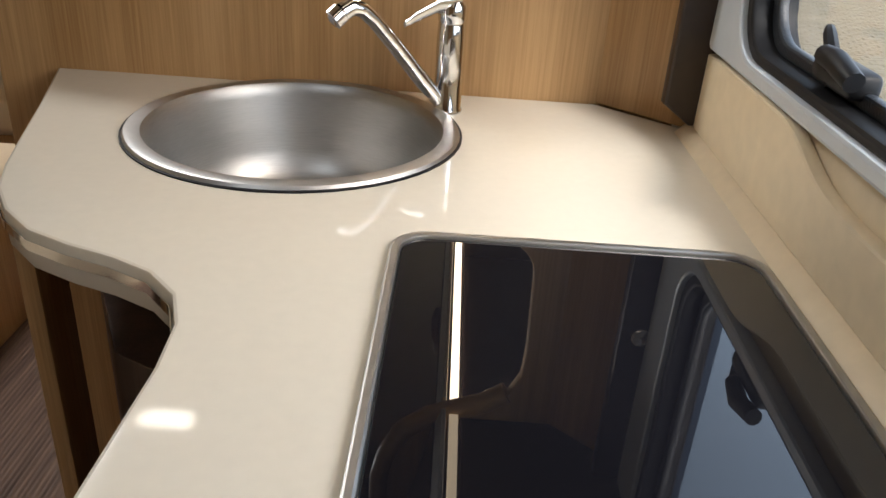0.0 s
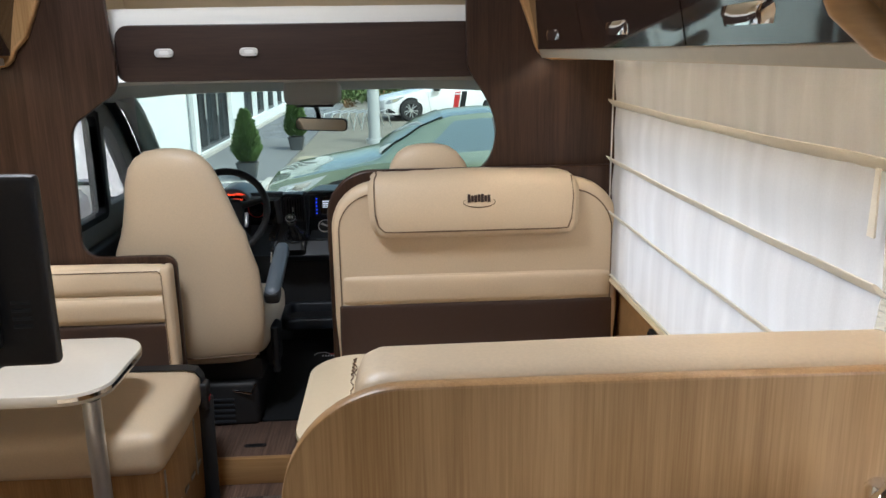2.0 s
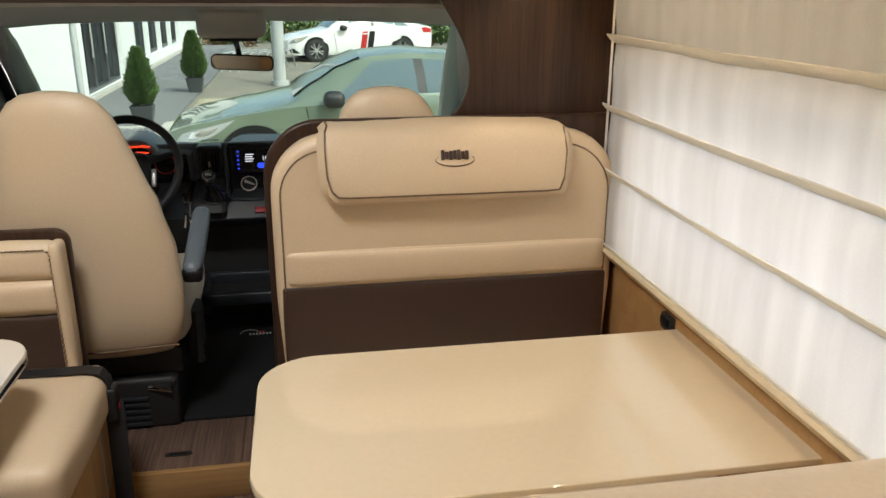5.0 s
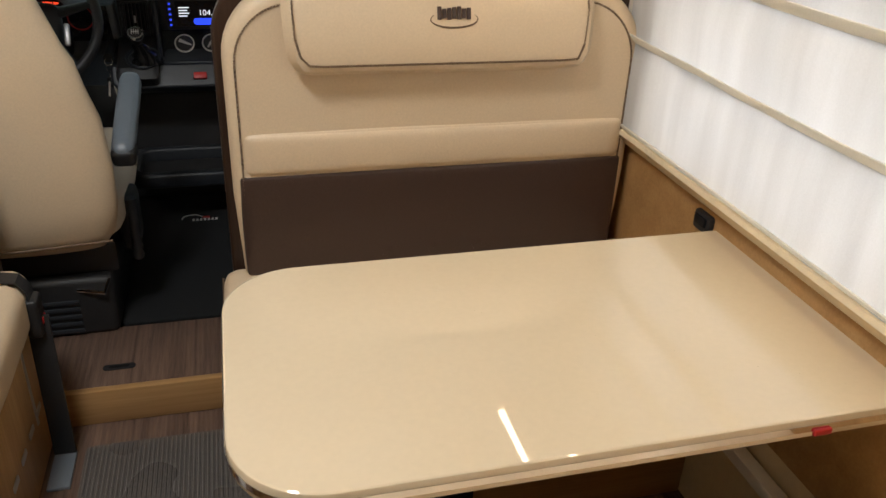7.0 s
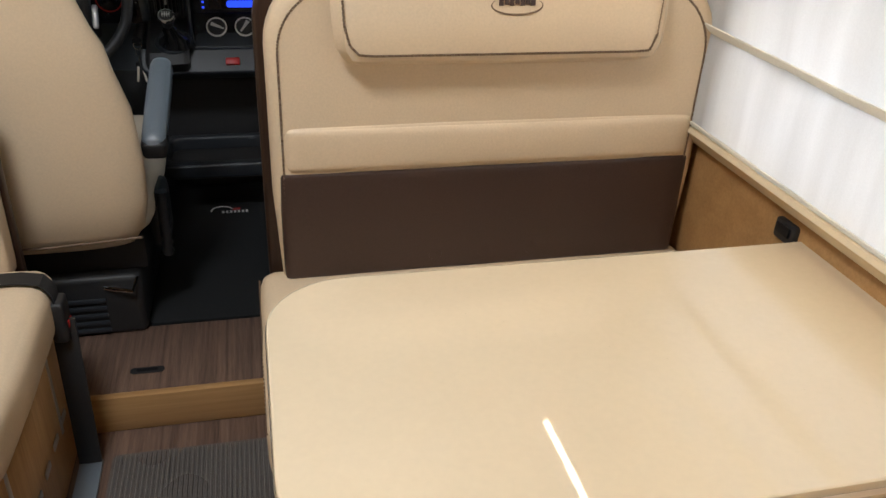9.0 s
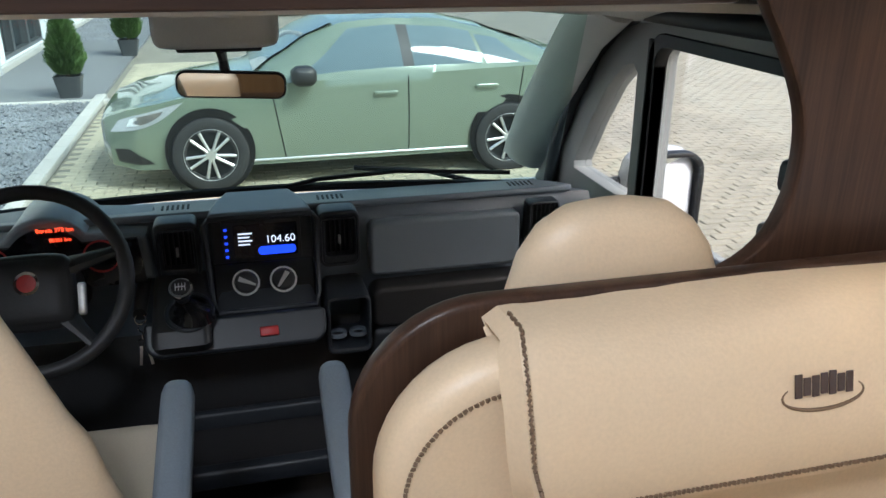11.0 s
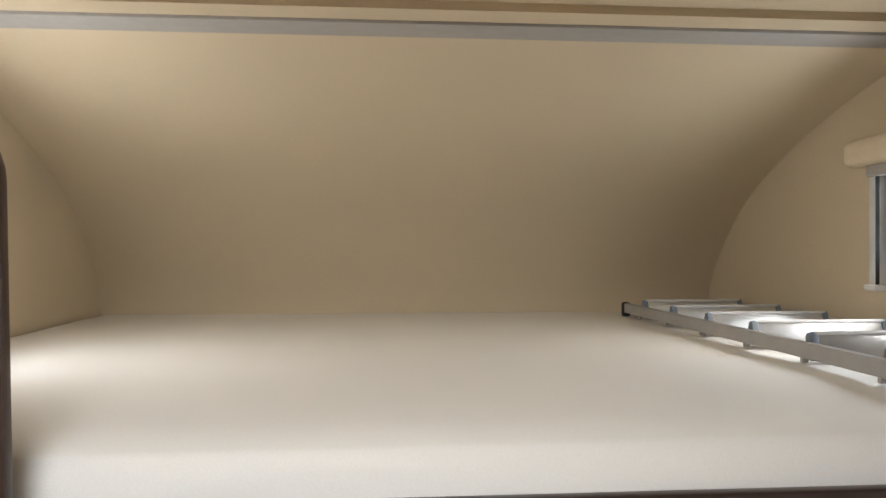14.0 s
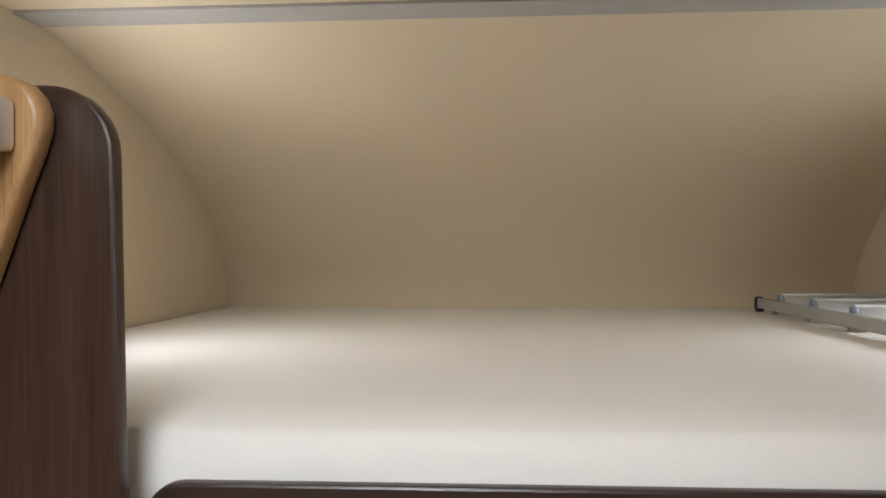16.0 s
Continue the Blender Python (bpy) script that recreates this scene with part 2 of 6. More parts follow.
def finish(bm, material, smooth=True):
    bmesh.ops.recalc_face_normals(bm, faces=bm.faces)
    flat = bm.faces.layers.int.get("flat")
    level = [i for i, f in enumerate(bm.faces) if flat and f[flat]]
    me = bpy.data.meshes.new("mesh"); bm.to_mesh(me); bm.free()
    me.materials.append(material)
    if smooth:
        me.shade_smooth()
        me.set_sharp_from_angle(angle=radians(38))
        for i in level:
            me.polygons[i].use_smooth = False
    return me


def part(name, bm, material, parent=None, label=""):
    root = parent
    while root is not None and root.parent is not None:
        root = root.parent
    if root is not None and "base" in root:
        bmesh.ops.translate(bm, verts=bm.verts, vec=-Vector(root["base"]))
    ob = new(name, finish(bm, material))
    ob.parent = parent
    return tagged(ob, label)


def solo(name, bm, material, label, category="", group="", kind=""):
    """A thing of one mesh."""
    return tagged(new(name, finish(bm, material)), label, category, group, kind)


def rbox(lo, hi, r=0.004, seg=2):
    bm = bmesh.new(); bmesh.ops.create_cube(bm, size=1)
    c = [(a + b) / 2 for a, b in zip(lo, hi)]; s = [abs(b - a) for a, b in zip(lo, hi)]
    bmesh.ops.scale(bm, vec=s, verts=bm.verts); bmesh.ops.translate(bm, vec=c, verts=bm.verts)
    r = min(r, min(s) * 0.45)
    if r > 0:
        bmesh.ops.bevel(bm, geom=bm.edges[:], offset=r, segments=seg, profile=0.5, affect="EDGES")
    return bm


def join(*bms):
    out = bmesh.new()
    for b in bms:
        me = bpy.data.meshes.new("tmp"); b.to_mesh(me); b.free(); out.from_mesh(me); bpy.data.meshes.remove(me)
    return out


def turned(bm, m):
    bmesh.ops.transform(bm, matrix=m, verts=bm.verts); return bm


def arc(cx, cy, r, a0, a1, n=8):
    return [(cx + r * math.cos(radians(a0 + (a1 - a0) * i / n)), cy + r * math.sin(radians(a0 + (a1 - a0) * i / n))) for i in range(n + 1)]


def rrect(x0, y0, x1, y1, r, n=6):
    """Outline of a rounded rectangle; r: one radius or four, from lower left round by lower right."""
    r = r if isinstance(r, (list, tuple)) else [r] * 4
    return (arc(x0 + r[0], y0 + r[0], r[0], 180, 270, n) + arc(x1 - r[1], y0 + r[1], r[1], 270, 360, n)
            + arc(x1 - r[2], y1 - r[2], r[2], 0, 90, n) + arc(x0 + r[3], y1 - r[3], r[3], 90, 180, n))


def put3(axis, d, u, v):
    return {"x": (d, u, v), "y": (u, d, v), "z": (u, v, d)}[axis]


def plate(loops, axis, a, b, r=0.0, seg=2):
    """A board between a and b along axis with the outline loops[0] and holes loops[1:]."""
    bm = bmesh.new()
    edges = []
    for lp in loops:
        pts = [p for i, p in enumerate(lp) if (Vector(p) - Vector(lp[i - 1])).length > 1e-5]
        vs = [bm.verts.new(put3(axis, a, *p)) for p in pts]
        edges += [bm.edges.new((vs[i - 1], vs[i])) for i in range(len(vs))]
    if len(loops) == 1:
        face = [bm.faces.new([e.verts[0] for e in edges])]
    else:
        face = [g for g in bmesh.ops.triangle_fill(bm, use_beauty=True, use_dissolve=False, edges=edges)["geom"] if isinstance(g, bmesh.types.BMFace)]
    ext = bmesh.ops.extrude_face_region(bm, geom=face)
    vs = [g for g in ext["geom"] if isinstance(g, bmesh.types.BMVert)]
    d = {"x": (b - a, 0, 0), "y": (0, b - a, 0), "z": (0, 0, b - a)}[axis]
    bmesh.ops.translate(bm, vec=d, verts=vs)
    if r > 0:
        bmesh.ops.recalc_face_normals(bm, faces=bm.faces)
        k = "xyz".index(axis)
        rim = [e for e in bm.edges if abs(e.verts[0].co[k] - e.verts[1].co[k]) < 1e-6 and len(e.link_faces) == 2 and e.calc_face_angle(0) > 1.0]
        bmesh.ops.bevel(bm, geom=rim, offset=r, segments=seg, profile=0.5, affect="EDGES")
        bm.normal_update()
        flat = bm.faces.layers.int.new("flat")
        for f in bm.faces:
            f[flat] = int(abs(f.normal[k]) > 0.9999)
    return bm


def tube(points, radius, n=10, closed=False, squash=(1, 1)):
    """A round bar along points; radius: one number or one for each point."""
    bm = bmesh.new(); pts = [Vector(p) for p in points]; rings = []; up = None
    for i, p in enumerate(pts):
        a = pts[i - 1] if (i or closed) else p
        b = pts[(i + 1) % len(pts)] if (i + 1 < len(pts) or closed) else p
        d = (b - a).normalized()
        if up is None:
            up = d.orthogonal().normalized()
        up = (up - d * up.dot(d)).normalized(); side = d.cross(up)
        rad = radius[i] if isinstance(radius, (list, tuple)) else radius
        rings.append([bm.verts.new(p + (up * math.cos(6.28318 * k / n) * squash[0] + side * math.sin(6.28318 * k / n) * squash[1]) * rad) for k in range(n)])
    for i in range(len(rings) if closed else len(rings) - 1):
        r0, r1 = rings[i], rings[(i + 1) % len(rings)]
        for k in range(n):
            bm.faces.new((r0[k], r0[(k + 1) % n], r1[(k + 1) % n], r1[k]))
    if not closed:
        bm.faces.new(rings[0]); bm.faces.new(rings[-1])
    return bm


def lathe(profile, at, n=32, axis="z", caps=False):
    """Turn (radius, height) pairs round an axis through at."""
    bm = bmesh.new(); rings = []
    for r, h in profile:
        rings.append([bm.verts.new(Vector(at) + Vector({"z": (r * math.cos(6.28318 * k / n), r * math.sin(6.28318 * k / n), h), "y": (r * math.cos(6.28318 * k / n), h, r * math.sin(6.28318 * k / n)),
                                                        "x": (h, r * math.cos(6.28318 * k / n), r * math.sin(6.28318 * k / n))}[axis])) for k in range(n)])
    for r0, r1 in zip(rings, rings[1:]):
        for k in range(n):
            bm.faces.new((r0[k], r0[(k + 1) % n], r1[(k + 1) % n], r1[k]))
    for ring in (rings[0], rings[-1]) if caps else ():
        if (ring[0].co - ring[n // 2].co).length > 1e-4:
            bm.faces.new(ring)
    return bm


def soft(lo, hi, r, puff=0.0, cuts=14, wrinkle=0.0):
    """A cushion: a box with round edges, domed faces and shallow creases."""
    bm = bmesh.new(); bmesh.ops.create_cube(bm, size=2)
    bmesh.ops.subdivide_edges(bm, edges=bm.edges[:], cuts=cuts, use_grid_fill=True)
    c = Vector([(a + b) / 2 for a, b in zip(lo, hi)]); h = Vector([(b - a) / 2 for a, b in zip(lo, hi)])
    r = min(r, min(h) * 0.98)
    for v in bm.verts:
        p = Vector([math.sin(k * math.pi / 2) for k in v.co]); q = Vector([k * s for k, s in zip(p, h)])
        inner = Vector([max(-(s - r), min(s - r, k)) for k, s in zip(q, h)]); d = q - inner
        nrm = d.normalized() if d.length > 1e-9 else Vector((0, 0, 0))
        q = inner + nrm * r
        dome = [(1 - k * k) for k in p]
        for ax in range(3):
            if abs(v.co[ax]) > 0.999:
                o = [i for i in range(3) if i != ax]
                q[ax] += math.copysign(puff * dome[o[0]] * dome[o[1]], v.co[ax])
        if wrinkle:
            q += nrm * wrinkle * noise.noise(Vector((q.x * 9, q.y * 9, q.z * 14)))
        v.co = c + q
    return bm


def loft(sections, n=24, power=2.6, caps=True):
    """Skin over level rings: (z, centre x, centre y, half width, half depth)."""
    bm = bmesh.new(); rings = []
    for z, cx, cy, a, b in sections:
        ring = []
        for k in range(n):
            t = 6.28318 * k / n; ct, st = math.cos(t), math.sin(t)
            ring.append(bm.verts.new((cx + a * math.copysign(abs(ct) ** (2 / power), ct), cy + b * math.copysign(abs(st) ** (2 / power), st), z)))
        rings.append(ring)
    for r0, r1 in zip(rings, rings[1:]):
        for k in range(n):
            bm.faces.new((r0[k], r0[(k + 1) % n], r1[(k + 1) % n], r1[k]))
    if caps:
        bm.faces.new(rings[0]); bm.faces.new(rings[-1])
    return bm


def quads(rows):
    """A sheet over a grid of points."""
    bm = bmesh.new(); vs = [[bm.verts.new(p) for p in row] for row in rows]
    for a, b in zip(vs, vs[1:]):
        for i in range(len(a) - 1):
            bm.faces.new((a[i], a[i + 1], b[i + 1], b[i]))
    return bm


def thicken(bm, t):
    bmesh.ops.recalc_face_normals(bm, faces=bm.faces)
    bmesh.ops.solidify(bm, geom=bm.faces[:], thickness=t)
    return bm


def stitch(points, gap=0.006, size=0.0016):
    """A row of short thread loops along a line."""
    bm = bmesh.new(); pts = [Vector(p) for p in points]
    for a, b in zip(pts, pts[1:]):
        n = max(1, int((b - a).length / gap)); d = (b - a).normalized()
        for i in range(n):
            c = a.lerp(b, (i + 0.5) / n)
            bmesh.ops.create_cube(bm, size=1, matrix=Matrix.Translation(c) @ d.to_track_quat("X", "Z").to_matrix().to_4x4() @ Euler((0, 0, 0.6 * (-1) ** i)).to_matrix().to_4x4() @ Matrix.Diagonal((gap * 0.9, size, size * 1.6, 1)))
    return bm


# ---- the shell of the van ----
XR, XL, XC = 0.315, -1.88, -0.78
CEIL = 2.335
REAR = -2.2
CT = 0.944          # worktop height
BED = 1.632         # top of the mattress


def structure(name, bm, material, label, category):
    return solo(name, bm, material, label, category, kind="structure")


def floor_material():
    m = wood("floor_strip_laminate", (0.066, 0.040, 0.030), (0.20, 0.125, 0.09), (60, 1.6, 1), 0.4, 0.15, 1.0)
    t = m.node_tree; b = t.nodes["Principled BSDF"]
    ribs = t.nodes.new("ShaderNodeTexWave"); ribs.wave_type, ribs.bands_direction = "BANDS", "X"; ribs.inputs["Scale"].default_value = 26; ribs.inputs["Distortion"].default_value = 0.25
    co = t.nodes.new("ShaderNodeTexCoord"); t.links.new(co.outputs["Object"], ribs.inputs["Vector"])
    bp = t.nodes.new("ShaderNodeBump"); bp.inputs["Strength"].default_value = 0.5; bp.inputs["Distance"].default_value = 0.002
    t.links.new(ribs.outputs["Fac"], bp.inputs["Height"]); t.links.new(bp.outputs[0], b.inputs["Normal"])
    return m


FLOORM = floor_material()
structure("floor", rbox((XL, REAR, -0.05), (XR, 3.155, 0.0), 0), FLOORM, "dark brown strip laminate floor of the living space", "floor")
structure("floor_cab", rbox((XL, 3.175, -0.05), (XR, 3.445, 0.098), 0.003), FLOORM, "raised dark strip laminate step into the cab", "floor")
structure("floor_cab_front", rbox((XL, 3.45, -0.05), (XR, 5.2, 0.092), 0), CARPET, "black carpeted cab floor", "floor")
structure("trim_step", rbox((-1.2, 3.152, 0.0), (-0.6, 3.174, 0.1), 0.004), OAK_X, "oak riser board below the cab step", "step")
structure("wall_left", rbox((XL - 0.03, REAR, -0.05), (XL, 3.3, CEIL), 0), WALLCREAM, "cream wall panel of the motorhome", "wall")
structure("wall_rear", rbox((XL, REAR - 0.03, -0.05), (XR, REAR, CEIL), 0), OAK, "oak rear wall", "wall")
# unseen ceiling openings, added to go with the two fill lamps
hatch = [rrect(-1.37, 1.93, -0.93, 2.37, 0.05), rrect(-1.1, -0.85, -0.4, -0.35, 0.05)]
structure("ceiling", plate([[(XL - 0.03, REAR - 0.03), (XR + 0.03, REAR - 0.03), (XR + 0.03, 3.88), (XL - 0.03, 3.88)]] + hatch, "z", CEIL, CEIL + 0.03), ALCOVE, "beige cloth-lined ceiling with added openings for fill light", "ceiling")
WIN = (1.50, 0.74, 3.0, 1.27)      # dinette window: y0, z0, y1, z1
KWIN = (0.30, 1.060, 1.132, 1.52)    # kitchen window
wall = plate([[(REAR, -0.05), (3.3, -0.05), (3.3, CEIL), (REAR, CEIL)], rrect(WIN[0], WIN[1], WIN[2], WIN[3], 0.07), rrect(KWIN[0], KWIN[1], KWIN[2], KWIN[3], 0.07)], "x", XR, XR + 0.035)
structure("wall_right", wall, WALLCREAM, "cream side wall with two window openings", "wall")

spot = thing("ceiling_lamp", (-0.80, 2.28, CEIL), "oblong surface-mounted ceiling lamp with chrome rim, lit", "lamp")
part("rim", plate([rrect(-0.90, 2.225, -0.70, 2.335, 0.04), rrect(-0.885, 2.24, -0.715, 2.32, 0.03)], "z", CEIL - 0.016, CEIL, 0.004), CHROME, spot)
part("lens", plate([rrect(-0.884, 2.241, -0.716, 2.319, 0.029)], "z", CEIL - 0.012, CEIL - 0.004, 0.002), SPOTGLOW, spot, "glowing warm white lens")

# alcove shell over the cab: a vault that runs down to the bed's foot
PROF = [(3.86, 2.338), (4.0, 2.332), (4.2, 2.305), (4.4, 2.255), (4.6, 2.19), (4.8, 2.105), (4.95, 2.02), (5.08, 1.91), (5.18, 1.80), (5.235, 1.70), (5.25, 1.60), (5.25, 1.45)]


def smooth_line(pts, k=4):
    out = []
    for i in range(len(pts) - 1):
        p0, p1, p2, p3 = [Vector(pts[max(0, min(len(pts) - 1, i + j))]) for j in (-1, 0, 1, 2)]
        for s in range(k):
            t = s / k
            out.append(tuple(0.5 * (2 * p1 + (p2 - p0) * t + (2 * p0 - 5 * p1 + 4 * p2 - p3) * t * t + (3 * p1 - p0 - 3 * p2 + p3) * t ** 3)))
    return out + [tuple(pts[-1])]


line = smooth_line(PROF)
vault = thicken(quads([[(XL - 0.02 + (XR - XL + 0.04) * i / 20, y, z) for i in range(21)] for y, z in line]), 0.02)
structure("ceiling_alcove", vault, ALCOVE, "curved beige lining above the alcove bed", "ceiling")
side = [(3.3, 1.37)] + [(3.3, CEIL)] + [(y, z) for y, z in line] + [(5.25, 1.37)]
AW = (3.72, 1.803, 4.156, 2.060)
structure("wall_alcove_right", plate([side, rrect(AW[0], AW[1], AW[2], AW[3], 0.05)], "x", XR, XR + 0.03), ALCOVE, "beige cloth-lined alcove side wall with a small window", "wall")
# the hole in this wall is added to let the fill lamp through
structure("wall_alcove_left", plate([side, rrect(3.70, 1.83, 4.10, 2.07, 0.05)], "x", XL - 0.03, XL), ALCOVE, "beige cloth-lined alcove side wall", "wall")
structure("trim_ceiling", rbox((XL, 3.93, CEIL - 0.026), (XR, 4.055, CEIL - 0.010), 0.003), GREYTRIM, "grey joint strip across the ceiling", "trim")
structure("floor_alcove", rbox((XL, 3.308, 1.41), (XR, 5.25, 1.445), 0), LINER, "grey-lined board that carries the alcove bed", "floor")

# bulkhead boards between living space and cab, dark laminate with rounded cut-outs
LB = ([(XL, 0.0), (-1.172, 0.0)] + arc(-1.212, 0.782, 0.04, 0, 90) + arc(-1.415, 0.882, 0.06, 270, 180) + arc(-1.377, 1.21, 0.085, 180, 135)
      + arc(-1.363, 1.395, 0.062, -45, 0) + [(-1.301, 1.45), (-1.312, 1.60)] + arc(-1.392, 1.935, 0.074, 0, 90) + [(XL, 2.009)])
structure("wall_bulkhead_left", plate([LB], "y", 3.215, 3.24, 0.004), WENGE, "dark brown laminate bulkhead board with rounded cut-out", "wall")
RB = ([(XR, 1.0), (XR, CEIL), (-0.196, CEIL), (-0.192, 1.45)] + smooth_line([(-0.188, 1.42), (-0.17, 1.385), (-0.148, 1.352), (-0.122, 1.305), (-0.105, 1.262), (-0.099, 1.215), (-0.104, 1.165), (-0.124, 1.118), (-0.158, 1.087), (-0.20, 1.07)], 3)
      + [(-0.14, 1.06), (-0.14, 1.0)])
structure("wall_bulkhead_right", plate([RB], "y", 3.215, 3.24, 0.004), WENGE, "dark brown laminate bulkhead board with a wavy rounded edge", "wall")
rail = plate([rrect(-1.318, 1.388, -0.146, 1.566, [0.03, 0.03, 0.045, 0.045])], "y", 3.285, 3.305, 0.004)
bedrail = thing("bed_front_board", (-0.75, 3.325, 1.385), "dark brown laminate board along the alcove bed's front", "bed board")
part("board", rail, WENGE_X, bedrail)
for lx in (-1.163, -0.893):
    lamp = thing("reading_lamp", (lx, 3.28, 1.478), "small oval light grey recessed switch lamp on the dark board", "lamp", "lamps on the bed board")
    part("housing", plate([rrect(lx - 0.03, 1.464, lx + 0.03, 1.492, 0.0138, 8)], "y", 3.274, 3.285, 0.004, 3), LIGHTGREY, lamp)
    part("lens", plate([rrect(lx - 0.014, 1.473, lx + 0.016, 1.485, 0.0055)], "y", 3.272, 3.2745, 0.001), WHITEPLASTIC, lamp, "pale ribbed lens")
    for d in (-0.022, 0.023):
        part("screw", lathe([(0.0025, -0.0015), (0.001, -0.002)], (lx + d, 3.2745, 1.4735), 8, "y"), GREYTRIM, lamp)


# ---- alcove bed ----
def mattress():
    bm = bmesh.new(); nx, prof = 110, []
    for a in range(0, 17):
        t = radians(-90 + a * 11.25)
        prof.append((3.346 - 0.032 * math.cos(t), 1.555 + 0.045 * math.sin(t) + (0.03 if a > 8 else 0) * (a - 8) / 8))
    prof += [(3.335 + 1.895 * k / 16, BED) for k in range(1, 17)]
    rows = []
    for j, (y, z) in enumerate(prof):
        row = []
        for i in range(nx + 1):
            x = XL + 0.012 + (XR - XL - 0.024) * i / nx
            w = 0.010 * noise.noise(Vector((x * 1.4, y * 12, z * 34))) + 0.004 * noise.noise(Vector((x * 4.5, y * 5, z * 70)))
            w -= 0.017 * max(0, 1 - abs(z - 1.535 - 0.012 * math.sin(x * 2.1)) / 0.008) * max(0, noise.noise(Vector((x * 1.9, 7, 0))) + 0.25)
            up = 0.012 * math.sin(min(1, max(0, (y - 3.335) / 0.4)) * 1.57) - 0.012
            row.append((x, y + (w if j < 17 else 0), z + up + w * (0.7 if j < 20 else 0.35)))
        rows.append(row)
    return quads(rows)


bed = thing("alcove_mattress", (-0.78, 4.3, 1.445), "wide mattress in a plain cream fitted sheet filling the alcove", "mattress")
part("fitted_sheet", mattress(), SHEET, bed)
part("core", rbox((XL + 0.02, 3.37, 1.446), (XR - 0.02, 5.235, 1.6), 0.02), SHEET, bed)

lad = thing("bed_ladder", (0.1, 4.3, BED), "folded grey aluminium bed ladder lying on the sheet", "ladder")
for x in (-0.075, 0.275):
    rl = part("rail", plate([[(3.5, BED + 0.014), (4.985, BED + 0.014), (4.99, BED + 0.046), (3.54, BED + 0.046), (3.50, BED + 0.04)]], "x", x - 0.010, x + 0.010, 0.004), GREYTRIM, lad)
    part("end_cap", soft((x - 0.014, 4.97, BED), (x + 0.014, 5.0, BED + 0.05), 0.01, cuts=5), BLACK, rl, "dark rubber end cap")
    hook = tube([(x, 3.54, BED + 0.032), (x, 3.49, BED + 0.036), (x, 3.455, BED + 0.026), (x, 3.438, BED + 0.0)], [0.015, 0.016, 0.015, 0.012], 10)
    part("hook", hook, GREYTRIM, rl)
for k in range(6):
    y = 3.62 + 0.245 * k
    rg = part("rung", turned(rbox((-0.164, -0.012, -0.026), (0.164, 0.012, 0.026), 0.004), pose(0.1, y, BED + 0.034, -22, 0, 0)), ALU, lad, "tilted aluminium tread")
    part("tread_lip", turned(rbox((-0.160, -0.016, 0.022), (0.160, 0.014, 0.030), 0.003), pose(0.1, y, BED + 0.034, -22, 0, 0)), LIGHTGREY, rg)
    for x in (-0.075, 0.275):
        part("peg", rbox((x - 0.007, y - 0.006, BED + 0.004), (x + 0.007, y + 0.006, BED + 0.016), 0.003), GREYTRIM, rg)
        sx = 1 if x < 0 else -1
        part("rung_socket", plate([[(y - 0.026, BED + 0.012), (y + 0.022, BED + 0.012), (y + 0.012, BED + 0.062), (y - 0.004, BED + 0.066)]], "x", x + sx * 0.018 - 0.008, x + sx * 0.018 + 0.008, 0.003), GREYARM, rg, "grey plastic rung socket")

# small alcove window with its roller blind cassette
aw = thing("window_1", (XR, 3.93, AW[1]), "small black-framed opening window with cream blind cassette", "window", kind="structure")
fr = part("window_frame", plate([rrect(AW[0] - 0.008, AW[1] - 0.006, AW[2] + 0.008, AW[3] + 0.006, 0.06), rrect(AW[0] + 0.012, AW[1] + 0.012, AW[2] - 0.014, AW[3] - 0.012, 0.045)], "x", XR - 0.014, XR + 0.034, 0.005, 3), RUBBER, aw)
part("inner_ridge", plate([rrect(AW[0] + 0.011, AW[1] + 0.011, AW[2] - 0.013, AW[3] - 0.011, 0.045), rrect(AW[0] + 0.022, AW[1] + 0.020, AW[2] - 0.026, AW[3] - 0.020, 0.04)], "x", XR + 0.008, XR + 0.02, 0.003), RUBBER, fr, "black inner ridge")
pane = part("pane", plate([rrect(AW[0] + 0.01, AW[1] + 0.01, AW[2] - 0.012, AW[3] - 0.01, 0.045)], "x", XR + 0.024, XR + 0.028), PANE, aw); pane.visible_shadow = False
part("blind_cassette", soft((XR - 0.06, 3.62, 2.066), (XR, 4.28, 2.135), 0.022, cuts=8), WALLCREAM, aw, "cream rounded blind cassette")
part("blind_lip", rbox((XR - 0.045, 3.66, 2.038), (XR - 0.012, 4.20, 2.066), 0.004), GREYTRIM, aw)
for y in (4.187, 3.66):
    rail_ = part("guide_rail", rbox((XR - 0.034, y - 0.014, 1.772), (XR, y + 0.016, 2.07), 0.004), LIGHTGREY, aw, "light aluminium guide rail")
    part("rail_slot", rbox((XR - 0.036, y - 0.0155, 1.776), (XR - 0.026, y - 0.0135, 2.06), 0.0005, 1), RUBBER, rail_)
part("guide_foot", rbox((XR - 0.042, 4.168, 1.760), (XR, 4.212, 1.775), 0.004), LIGHTGREY, aw)
for y, z in ((4.082, 1.926), (3.952, 1.834)):
    lt = part("latch", soft((XR - 0.006, y - 0.012, z - 0.02), (XR + 0.02, y + 0.03, z + 0.02), 0.008, cuts=5), RUBBER, aw, "black turning latch")
    part("lever", tube([(XR - 0.004, y, z - 0.012), (XR - 0.012, y - 0.006, z + 0.004), (XR - 0.012, y - 0.018, z + 0.016)], [0.009, 0.009, 0.007], 8), RUBBER, lt)

# unseen window, added to dress the left fill lamp's opening
lw5 = thing("window_5", (XL, 3.9, 1.83), "unseen black-framed alcove window added round the fill lamp's opening", "window", kind="structure")
